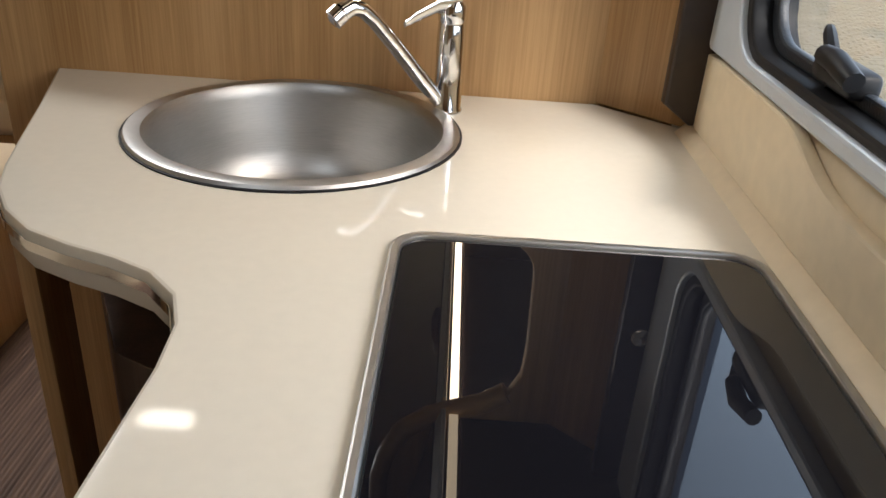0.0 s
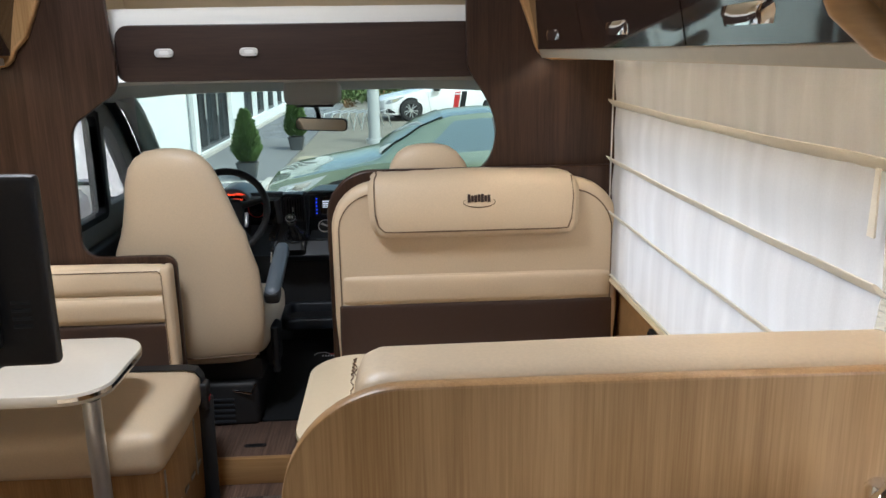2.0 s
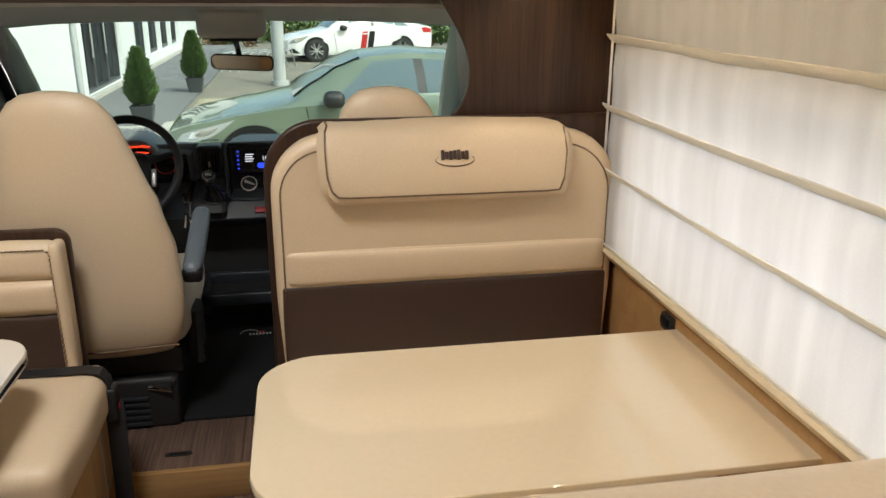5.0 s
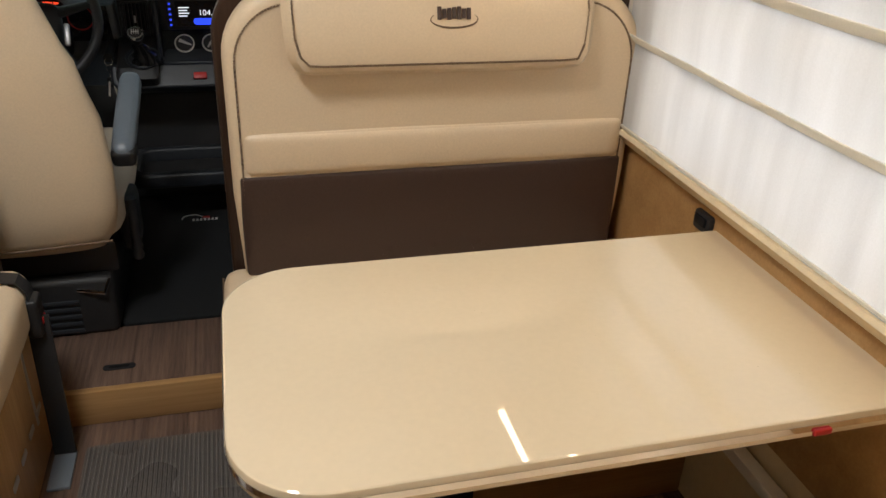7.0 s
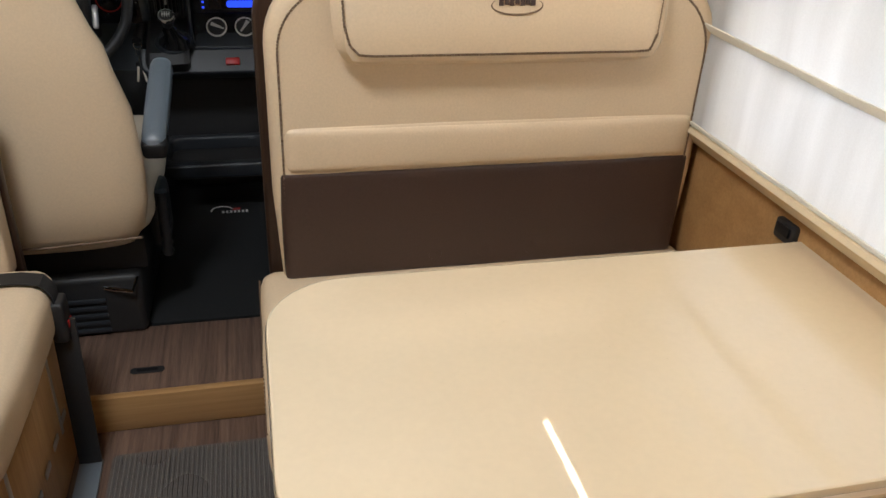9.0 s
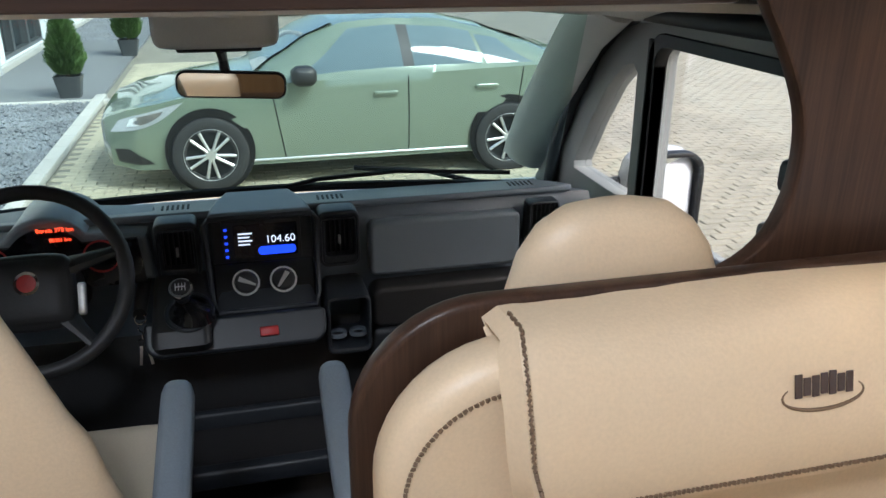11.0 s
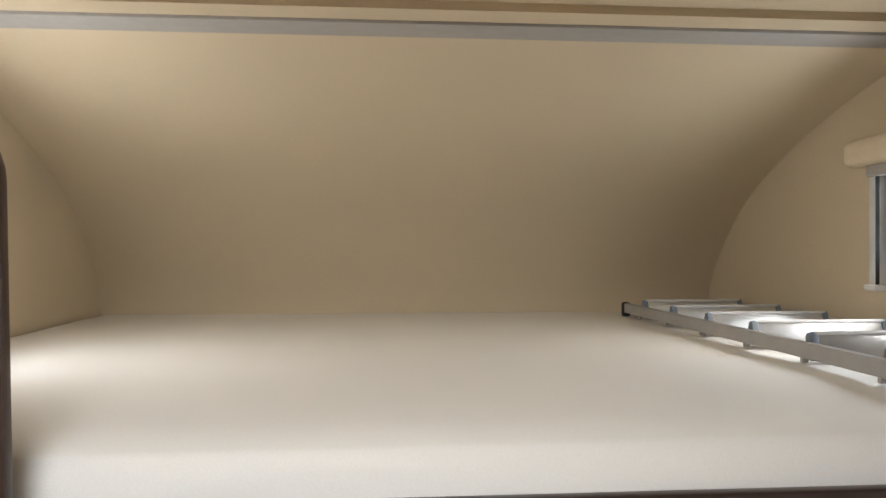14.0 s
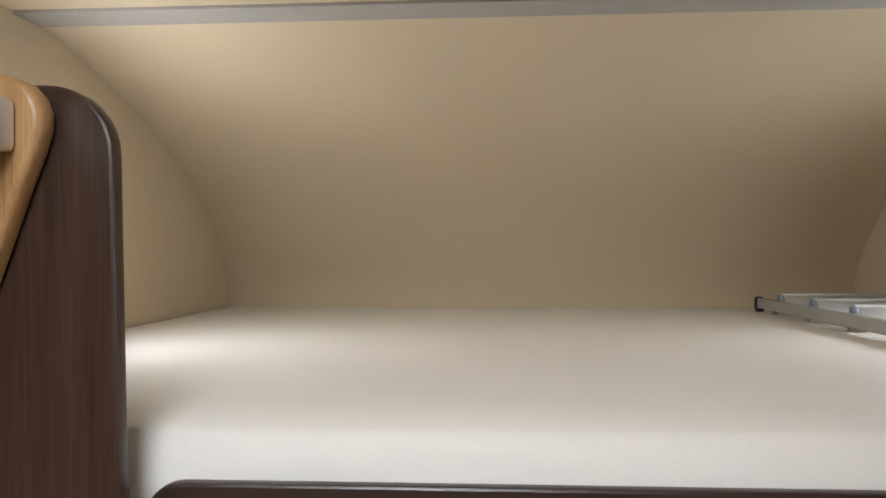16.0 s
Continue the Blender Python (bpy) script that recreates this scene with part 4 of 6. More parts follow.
locker("overhead_locker", 0.62, 1.316, 0.97)
locker("overhead_locker", -0.1, 0.62, 0.26)
locker("overhead_locker", 1.342, 1.86, 1.63)
locker("overhead_locker", 1.86, 2.55, 2.24)
locker("overhead_locker", 2.55, 3.178, 2.90)
kpel = thing("kitchen_light_pelmet", (0.15, 0.6, 1.45), "pale grey sloping pelmet with a warm light strip over the worktop", "pelmet")
part("fascia", plate([[(0.034, 1.474), (0.044, 1.446), (0.050, 1.446), (0.052, 1.474)]], "y", -0.1, 1.316, 0.002), LIGHTGREY, kpel)
part("light_strip", rbox((0.056, 0.3, 1.4535), (0.070, 1.312, 1.4605), 0.0008), LEDDIM, kpel, "warm white light strip")
pel = thing("locker_light_pelmet", (0.15, 2.28, 1.45), "pale grey sloping pelmet with a warm light strip under the lockers", "pelmet")
part("fascia", plate([[(0.034, 1.474), (0.044, 1.446), (0.050, 1.446), (0.052, 1.474)]], "y", 1.342, 3.178, 0.002), PELMET, pel)
part("light_strip", rbox((0.056, 1.345, 1.4535), (0.070, 3.17, 1.4605), 0.0008), LEDSTRIP, pel, "warm white light strip")
oe = [(XR - 0.004, 1.438), (0.085, 1.438), (0.055, 1.445), (0.035, 1.462), (0.022, 1.49), (0.008, 1.54), (-0.03, 1.64), (-0.075, 1.80), (-0.115, 1.95), (-0.135, 2.09), (XR - 0.004, 2.09)]
solo("locker_end_panel", plate([oe], "y", 3.180, 3.213, 0.008, 3), OAK, "curved oak end panel of the overhead lockers", "panel")
part("flared_edge", tube([(-0.05, 1.328, 1.9), (-0.05, 1.328, 1.6), (-0.04, 1.328, 1.555), (-0.015, 1.328, 1.505), (0.025, 1.328, 1.472), (0.07, 1.328, 1.455), (0.11, 1.328, 1.44), (0.142, 1.328, 1.418)], 0.017, 10), OAK_EDGE, part_bd, "rounded oak edge")

# lockers on the other side, above the small table
ll = thing("left_overhead_locker", (-1.7, 2.3, 1.46), "overhead locker with a dark glossy door and curved oak end", "cabinet")
XM = XL + XR
oe = [(XM - (XR - 0.004), 1.438), (XM - 0.085, 1.438), (XM - 0.055, 1.445), (XM - 0.035, 1.462), (XM - 0.022, 1.49), (-1.548, 1.53), (-1.515, 1.60), (-1.475, 1.70), (-1.435, 1.80), (-1.398, 1.90), (-1.384, 1.935), (-1.377, 1.958), (-1.377, 1.976), (-1.383, 1.992), (-1.395, 2.005), (-1.415, 2.013), (XM - (XR - 0.004), 2.017)]
part("end_panel", plate([oe], "y", 3.180, 3.213, 0.008, 3), OAK, ll, "curved oak end panel")
rows = [[(XM - locker_front(k / 12)[0], y, locker_front(k / 12)[1] + 0.005) for y in (1.9, 3.178)] for k in range(12)]
dl = part("door", thicken(quads(rows), 0.016), GLOSSBROWN, ll, "glossy dark brown door")
part("carcass", plate([[(XM - 0.075, 1.462), (XL + 0.003, 1.462), (XL + 0.003, 2.08), (XM + 0.10, 2.08), (XM - 0.02, 1.7)]], "y", 1.9, 3.178), WALLCREAM, ll)
part("pelmet", rbox((XM - 0.11, 1.9, 1.448), (XM - 0.052, 3.178, 1.470), 0.003), LIGHTGREY, ll)
part("light_strip", rbox((XM - 0.16, 1.95, 1.455), (XM - 0.13, 3.15, 1.460), 0.001), LED, ll, "warm white light strip")
part("top_bar", soft((-1.52, 1.9, 1.928), (-1.398, 3.1795, 1.99), 0.012, cuts=8), ALU, ll, "silver top rail")
hy = 2.95
part("handle", thicken(quads([[(XM - 0.028 + 0.022 * (1 - t ** 4) * g, hy + 0.085 * t, 1.498 + 0.036 * g2) for g, g2 in ((0.1, 0.05), (0.9, 0.0), (1.0, 0.55), (0.85, 1.0), (0.1, 1.02))] for t in (-1, -0.75, -0.5, -0.2, 0, 0.2, 0.5, 0.75, 1)]), 0.003), CHROME, dl, "chrome scoop handle")

# small table and benches on the left
lt = thing("side_table", (-1.5, 2.7, 0.0), "white glossy side table with rounded corners and chrome edge line", "table")
LT = rrect(XL + 0.003, 2.52, -1.195, 2.95, [0.004, 0.11, 0.11, 0.004], 10)
part("tabletop", plate([LT], "z", 0.605, 0.637, 0.004), WHITETOP, lt)
le = LT[11:33]
le = [p for i, p in enumerate(le) if i == 0 or (Vector(p) - Vector(le[i - 1])).length > 1e-5]
part("edge_strip", thicken(quads([[(x + 0.0015, y - 0.001 if y < 2.7 else y + 0.001, z) for x, y in le] for z in (0.616, 0.627)]), 0.001), CHROME, lt, "mirror-bright edge strip")
part("leg", lathe([(0.021, 0.03), (0.021, 0.27), (0.024, 0.272), (0.024, 0.3), (0.0235, 0.302), (0.0235, 0.605)], (-1.238, 2.565, 0.0), 18), ALU, lt, "grey telescopic leg")
part("foot", soft((-1.263, 2.41, 0.0), (-1.213, 2.60, 0.032), 0.012, cuts=6), ALU, lt)
rem = thing("remote_control", (-1.53, 2.82, 0.637), "slim black remote control lying on the white table", "remote")
part("body", turned(rbox((-0.022, -0.085, 0.0), (0.022, 0.085, 0.016), 0.006), pose(-1.53, 2.80, 0.6372, 0, 0, -18)), BLACK, rem)
part("keys", turned(join(*[rbox((-0.014 + 0.011 * i, -0.06 + 0.014 * j, 0.0155), (-0.008 + 0.011 * i, -0.052 + 0.014 * j, 0.0175), 0.001, 1) for i in range(3) for j in range(9)]), pose(-1.53, 2.80, 0.6372, 0, 0, -18)), DASH, rem, "small grey keys")

fb = thing("side_bench", (-1.5, 2.9, 0.0), "cream leather bench with brown back field on an oak box", "bench")
part("base", rbox((XL + 0.003, 2.66, 0.0), (-1.115, 3.213, 0.335), 0.006), OAK, fb, "oak bench box")
part("seat", soft((XL + 0.004, 2.615, 0.337), (-1.092, 3.15, 0.472), 0.04, 0.008, 16, 0.003), CREAM, fb)
part("seat_stitching", stitch([(-1.101, 3.12, 0.448), (-1.101, 2.66, 0.45), (-1.13, 2.624, 0.45), (XL + 0.05, 2.624, 0.45)], 0.008, 0.0022), STITCH, fb)
part("upper_roll", soft((XL + 0.004, 3.150, 0.70), (-1.184, 3.213, 0.803), 0.03, 0.006, 14, 0.001), CREAM, fb)
part("lower_roll", soft((XL + 0.004, 3.145, 0.605), (-1.184, 3.213, 0.704), 0.03, 0.006, 14, 0.001), CREAM, fb)
part("back_field", soft((XL + 0.004, 3.153, 0.44), (-1.188, 3.213, 0.608), 0.014, 0.003, 14, 0.001), BROWNLEATHER, fb, "dark brown leather lower back")
part("side_border", soft((-1.211, 3.147, 0.43), (-1.178, 3.2135, 0.80), 0.014, 0.002, 12, 0.001), CREAM, fb)
part("back_stitching", stitch([(XL + 0.05, 3.1485, 0.787), (-1.215, 3.1485, 0.787), (-1.206, 3.1485, 0.775), (-1.203, 3.1445, 0.45)], 0.008, 0.0022), STITCH, fb)
for y in (2.69, 3.02):
    part("hinge_strip", rbox((-1.1155, y, 0.12), (-1.112, y + 0.012, 0.32), 0.0015), ALU, fb, "grey hinge strip")
rbn = thing("rear_side_bench", (-1.5, 1.9, 0.0), "cream leather bench beside the side table", "bench")
part("seat", soft((XL + 0.004, 1.72, 0.337), (-1.06, 2.28, 0.468), 0.04, 0.008, 14, 0.003), CREAM, rbn)
part("base", rbox((XL + 0.003, 1.70, 0.0), (-1.09, 2.24, 0.335), 0.006), OAK, rbn)
part("backrest", soft((XL + 0.004, 1.62, 0.43), (-1.10, 1.755, 0.80), 0.04, 0.01, 14, 0.002), CREAM, rbn)
part("seat_stitching", stitch([(-1.069, 1.78, 0.446), (-1.069, 2.24, 0.446), (-1.1, 2.271, 0.446), (XL + 0.05, 2.271, 0.446)], 0.008, 0.0022), STITCH, rbn)

bt = thing("seat_belt", (-1.09, 3.1, 0.0), "black seat belt with buckle hanging from the side bench", "seat belt")
part("strap", thicken(quads([[(x, y0, z0) for y0 in (3.05, 3.095)] for x, z0 in ((-1.5, 0.478), (-1.3, 0.482), (-1.14, 0.483), (-1.10, 0.476), (-1.082, 0.45), (-1.078, 0.40))]), 0.003), BLACK, bt)
part("buckle", soft((-1.098, 3.045, 0.335), (-1.066, 3.10, 0.43), 0.01, cuts=6), BLACK, bt)
part("release", rbox((-1.0665, 3.06, 0.365), (-1.0635, 3.085, 0.38), 0.001), RED, bt, "red release button")
part("stalk", turned(rbox((-0.024, -0.004, 0.0), (0.024, 0.004, 0.37), 0.002), pose(-1.078, 3.045, 0.012, -4, 0, 0)), BLACK, bt)
part("floor_plate", rbox((-1.103, 2.93, 0.0), (-1.053, 3.055, 0.010), 0.003), GREYARM, bt, "blue-grey floor anchor")

tv = thing("television", (-1.1, 1.78, 1.02), "black flat television on a swivel arm, seen from behind", "television")
part("cabinet", turned(soft((-0.24, -0.012, 0.0), (0.24, 0.012, 0.282), 0.008, cuts=8), pose(-1.168, 1.73, 1.03, 0, 0, 2)), BLACK, tv)
part("back_cover", turned(soft((-0.19, -0.035, 0.03), (0.17, -0.008, 0.22), 0.012, cuts=8), pose(-1.168, 1.73, 1.03, 0, 0, 2)), BLACK, tv)
part("sockets", turned(join(*[rbox((0.185, -0.014, 0.06 + 0.012 * k), (0.212, -0.0115, 0.066 + 0.012 * k), 0.001, 1) for k in range(4)]), pose(-1.168, 1.73, 1.03, 0, 0, 2)), DASH, tv, "row of sockets")
part("arm", tube([(-1.17, 1.75, 1.15), (-1.3, 1.70, 1.15), (XL, 1.68, 1.15)], 0.016, 10), ALU, tv, "grey swivel arm")

fl = thing("floor_latch", (-0.965, 3.25, 0.098), "dark flush floor hatch pull in the step", "hatch pull")
part("plate", plate([rrect(-1.005, 3.238, -0.925, 3.262, 0.011)], "z", 0.0985, 0.1005, 0.0006), BLACK, fl)
part("slot", plate([rrect(-0.99, 3.245, -0.94, 3.255, 0.0045)], "z", 0.1006, 0.1014), RUBBER, fl)
for y in (2.72, 2.80, 2.88, 2.96, 3.04):
    part("hinge_knuckle", rbox((-1.1125, y - 0.02, 0.145), (-1.109, y + 0.02, 0.16), 0.001), ALU, fb, "small grey hinge knuckle")


RIBMAT = mat("ribbed_grey_vinyl", (0.13, 0.115, 0.105), 0.28, vary=0.2, grain=120, bump=0.1)
rm = thing("ribbed_floor_mat", (-0.82, 2.7, 0.0), "ribbed brown-grey vinyl runner mat lying on the floor", "mat")
part("backing", plate([rrect(-1.035, 2.36, -0.60, 3.068, 0.015)], "z", 0.0008, 0.003, 0.0008), RIBMAT, rm)
ribs = join(*[rbox((-1.028 + 0.0105 * k, 2.366, 0.0025), (-1.0225 + 0.0105 * k, 3.062, 0.0062), 0.0012, 1) for k in range(41)])
tagged(part("ribs", ribs, RIBMAT, rm), kind="stuff")


# ---- cab ----
def captain_chair(cx, dy, wide, arm):
    """A cab seat; dy: how far its back sits from the driver's; arm: near and far end of its armrest."""
    th = thing("captain_chair", (cx, 3.6 + dy, 0.092), "swivel cab seat in cream leather with integrated headrest", "seat", "cab seats")
    back = [(0.36, 0.004, 3.43, 0.17, 0.03), (0.375, 0.004, 3.415, 0.21, 0.045), (0.42, 0.004, 3.40, 0.240, 0.058), (0.5, 0.006, 3.39, 0.256, 0.062), (0.6, 0.006, 3.385, 0.258, 0.060), (0.72, 0.004, 3.38, 0.251, 0.056), (0.80, -0.002, 3.375, 0.234, 0.054), (0.86, 0.004, 3.37, 0.216, 0.052),
            (0.90, 0.0, 3.368, 0.200, 0.05), (0.98, -0.006, 3.365, 0.178, 0.05), (1.05, -0.014, 3.362, 0.160, 0.05), (1.10, -0.018, 3.36, 0.140, 0.048), (1.135, -0.02, 3.36, 0.112, 0.04), (1.155, -0.02, 3.36, 0.078, 0.03), (1.163, -0.02, 3.36, 0.035, 0.014)]
    lift = 0.012 if dy else 0.0
    part("backrest", loft([(z + lift * (z > 0.9), cx + sh, y + dy, a * wide, b) for z, sh, y, a, b in back], 44, 2.3), CREAM, th)
    part("seam", tube([(cx - 0.20 * wide, 3.350 + dy, 0.412), (cx + 0.02, 3.337 + dy, 0.405), (cx + 0.24 * wide, 3.350 + dy, 0.412)], 0.003, 6), STITCH, th)
    part("seat", soft((cx - 0.24, 3.43 + dy, 0.37), (cx + 0.255, 3.98 + dy, 0.51), 0.05, 0.01, 12, 0.003), CREAM_SIDE, th, "pale cream seat cushion")
    part("recliner_cover", soft((cx + 0.235, 3.50, 0.30), (cx + 0.285, 3.62, 0.46), 0.02, cuts=6), BLACK, th)
    part("gaiter", tube([(cx + 0.275, 3.50, 0.28 + 0.012 * k) for k in range(16)], [0.016 if k % 2 else 0.012 for k in range(16)], 10), BLACK, th, "ribbed black gaiter")
    part("frame", rbox((cx - 0.22, 3.45, 0.27), (cx + 0.23, 3.98, 0.36), 0.012), BLACK, th)
    part("lever", tube([(cx + 0.12, 3.42, 0.24), (cx + 0.19, 3.40, 0.235), (cx + 0.2, 3.43, 0.26)], 0.005, 8), CHROME, th)
    ped = part("pedestal", rbox((cx - 0.2, 3.42, 0.094), (cx + 0.21, 3.95, 0.272), 0.02, 3), BLACK, th, "black plastic pedestal with ribs")
    for k in range(5):
        part("rib", rbox((cx - 0.15, 3.414, 0.11 + 0.022 * k), (cx + 0.12, 3.422, 0.122 + 0.022 * k), 0.003), DASH, ped)
    p, q = Vector(arm[0]), Vector(arm[1]); L = (q - p).length
    m = Matrix.Translation(p) @ (q - p).to_track_quat("Y", "Z").to_matrix().to_4x4()
    ar = part("armrest", turned(soft((-0.027, 0.0, -0.028), (0.027, L, 0.028), 0.022, 0.002, 10), m), GREYARM, th, "blue-grey plastic armrest tilted upwards")
    part("pivot_cap", turned(soft((-0.029, -0.006, -0.036), (0.029, 0.06, 0.014), 0.014, 0.0, 8), m), BLACK, ar, "black pivot cap")
    return th


captain_chair(-1.185, 0.0, 1.0, ((-0.902, 3.425, 0.605), (-0.889, 3.715, 0.725)))
captain_chair(-0.305, -0.125, 0.88, ((-0.622, 3.45, 0.60), (-0.618, 3.74, 0.712)))

mat_ = thing("cab_floor_mat", (-0.75, 4.0, 0.092), "black carpet floor mat with a small white and red emblem", "mat")
part("carpet", plate([rrect(-0.985, 3.452, -0.5, 4.28, 0.03)], "z", 0.0925, 0.102, 0.002), CARPET, mat_)
part("emblem_arc", tube([(-0.80 + 0.035 * math.cos(radians(a)), 4.11 + 0.03 * math.sin(radians(a)), 0.1025) for a in range(20, 190, 14)], 0.0022, 6), WHITEPLASTIC, mat_, "white embroidered arc")
part("emblem_bars", join(*[rbox((-0.80 + 0.013 * k, 4.09, 0.1015), (-0.792 + 0.013 * k, 4.106, 0.1035), 0.0005, 1) for k in range(7)]), WHITEPLASTIC, mat_)
part("emblem_dot", rbox((-0.765, 4.108, 0.1015), (-0.74, 4.124, 0.1035), 0.0005, 1), RED, mat_)

dash = thing("dashboard", (-0.76, 4.5, 0.5), "dark grey van dashboard, top lightened as by daylight", "dashboard")
DP = [(4.74, 0.40), (4.34, 0.40), (4.31, 0.60), (4.30, 0.72), (4.315, 0.80), (4.335, 0.822), (4.74, 0.725)]
part("body", plate([DP], "x", -1.66, 0.16, 0.012, 3), DASHMID, dash)
part("top_pad", turned(plate([rrect(-1.62, 0.0, 0.12, 0.40, 0.05)], "z", 0.0, 0.018, 0.007, 3), pose(0, 4.325, 0.824, -13.5)), DASH_DAYLIT, dash, "grey soft dashboard top")
gb = part("glove_box", plate([rrect(-0.46, 0.655, -0.06, 0.80, 0.02)], "y", 4.265, 4.31, 0.012, 3), DASH_DAYLIT, dash, "smooth grey upper glove box lid")
part("shelf", plate([rrect(-0.46, 0.52, -0.03, 0.63, 0.03)], "y", 4.24, 4.32, 0.012, 3), BLACK, dash)
part("lower_lid", plate([rrect(-0.47, 0.40, 0.0, 0.515, 0.03)], "y", 4.24, 4.36, 0.015, 3), DASH, dash)
cc = part("centre_console", plate([[(4.34, 0.84), (4.285, 0.843), (4.268, 0.82), (4.255, 0.74), (4.175, 0.66), (4.14, 0.635), (4.16, 0.60), (4.34, 0.58)]], "x", -0.842, -0.598, 0.02, 4), DASH, dash)
part("hood", plate([[(-0.842, 4.262), (-0.598, 4.262), (-0.612, 4.36), (-0.64, 4.44), (-0.80, 4.44), (-0.828, 4.36)]], "z", 0.832, 0.853, 0.009, 3), DASH_DAYLIT, cc, "flat grey hood over the radio")
part("lower_fascia", turned(plate([rrect(-0.20, -0.045, 0.205, 0.035, [0.035, 0.035, 0.012, 0.012])], "y", -0.012, 0.06, 0.008, 3), pose(-0.795, 4.118, 0.618, -30)), DASH, cc, "curved switch fascia")
st = part("stereo", plate([rrect(-0.812, 0.735, -0.628, 0.838, 0.006)], "y", 4.243, 4.262, 0.003), BLACK, dash, "black double-height car radio")
part("screen", plate([rrect(-0.785, 0.747, -0.637, 0.828, 0.003)], "y", 4.2405, 4.2435), DARKSCREEN, st)
part("screen_glow", plate([rrect(-0.73, 0.751, -0.642, 0.772, 0.009)], "y", 4.2390, 4.2402), BLUEGLOW, st, "blue display band")
part("screen_lines", join(*[rbox((-0.775, 4.2388, 0.778 + 0.009 * k), (-0.748 + 0.006 * (k % 2), 4.2402, 0.7815 + 0.009 * k), 0.0003, 1) for k in range(4)]), WHITEGLOW, st)
part("key_strip", join(*[rbox((-0.806, 4.2395, 0.748 + 0.017 * k), (-0.799, 4.2425, 0.754 + 0.017 * k), 0.001, 1) for k in range(5)]), BLUEGLOW, st)


def lettering(name, text, size, m, material, parent):
    cu = bpy.data.curves.new("txt", "FONT"); cu.body, cu.size, cu.align_x, cu.align_y, cu.extrude = text, size, "CENTER", "CENTER", 0.0004
    tmp = new("tmp", cu); dg = bpy.context.evaluated_depsgraph_get()
    me = bpy.data.meshes.new_from_object(tmp.evaluated_get(dg)); bpy.data.objects.remove(tmp)
    bm = bmesh.new(); bm.from_mesh(me); turned(bm, m)
    return part(name, bm, material, parent)


lettering("frequency", "104.60", 0.026, pose(-0.677, 4.2385, 0.789, 90, 0, 0), WHITEGLOW, st)
BZ = [(-0.84, 4.252, 0.843), (-0.60, 4.252, 0.843), (-0.588, 4.25, 0.83), (-0.592, 4.243, 0.745), (-0.598, 4.18, 0.668), (-0.606, 4.155, 0.648), (-0.83, 4.155, 0.648), (-0.842, 4.18, 0.668), (-0.848, 4.243, 0.745), (-0.852, 4.25, 0.83)]
part("stack_bezel", tube(BZ, 0.0065, 8, True), DASH, dash, "raised dark bezel round the centre stack")
for x in (-0.915, -0.535):
    part("vent_pod", plate([rrect(x - 0.05, 0.70, x + 0.05, 0.842, 0.018), rrect(x - 0.042, 0.706, x + 0.042, 0.826, 0.012)], "y", 4.25, 4.32, 0.006, 3), DASH, dash)
cl = part("climate_panel", turned(rbox((-0.118, -0.006, -0.050), (0.118, 0.006, 0.050), 0.010, 3), pose(-0.72, 4.214, 0.694, -38, 0, 0)), GLOSSBLACK, dash, "gloss black heater panel")
for x in (-0.765, -0.678):
    for a in range(-130, 131, 26):
        part("dial_tick", turned(rbox((-0.0012, 0.038, 0.0), (0.0012, 0.042, 0.0012), 0.0003, 1), pose(x, 4.209, 0.695, 52, 0, 0) @ pose(0, 0, 0.0, 0, 0, a)), LIGHTGREY, cl)
for x in (-0.765, -0.678):
    kb = part("knob", turned(lathe([(0.031, 0.0), (0.032, 0.004), (0.028, 0.006), (0.0265, 0.004), (0.026, 0.016), (0.022, 0.02), (0.001, 0.02)], (0, 0, 0), 28), pose(x, 4.211, 0.692, 52, 0, 0)), BLACK, dash, "heater knob with bright ring")
    part("ring", turned(lathe([(0.0285, 0.0055), (0.032, 0.0055), (0.032, 0.0095), (0.0275, 0.0095), (0.0285, 0.0055)], (0, 0, 0), 28), pose(x, 4.209, 0.694, 52, 0, 0)), WHITEPLASTIC, kb)
    part("mark", turned(plate([[(-0.006, -0.018), (0.006, -0.018), (0.0025, 0.024), (-0.0025, 0.024)]], "z", 0.0195, 0.0235, 0.001), pose(x, 4.211, 0.692, 52, 0, 0) @ pose(0, 0, 0, 0, 0, -115 if x < -0.7 else 145)), LIGHTGREY, kb, "pale pointer grip")
part("hazard_switch", turned(rbox((-0.021, -0.006, -0.011), (0.021, 0.006, 0.011), 0.003), pose(-0.722, 4.098, 0.618, -35, 0, 0)), RED, dash, "red hazard switch")
for x in (-0.80, -0.775, -0.66):
    part("small_switch", turned(rbox((-0.007, -0.004, -0.006), (0.007, 0.004, 0.006), 0.002), pose(x, 4.113, 0.612, -35, 0, 0)), LIGHTGREY, dash)


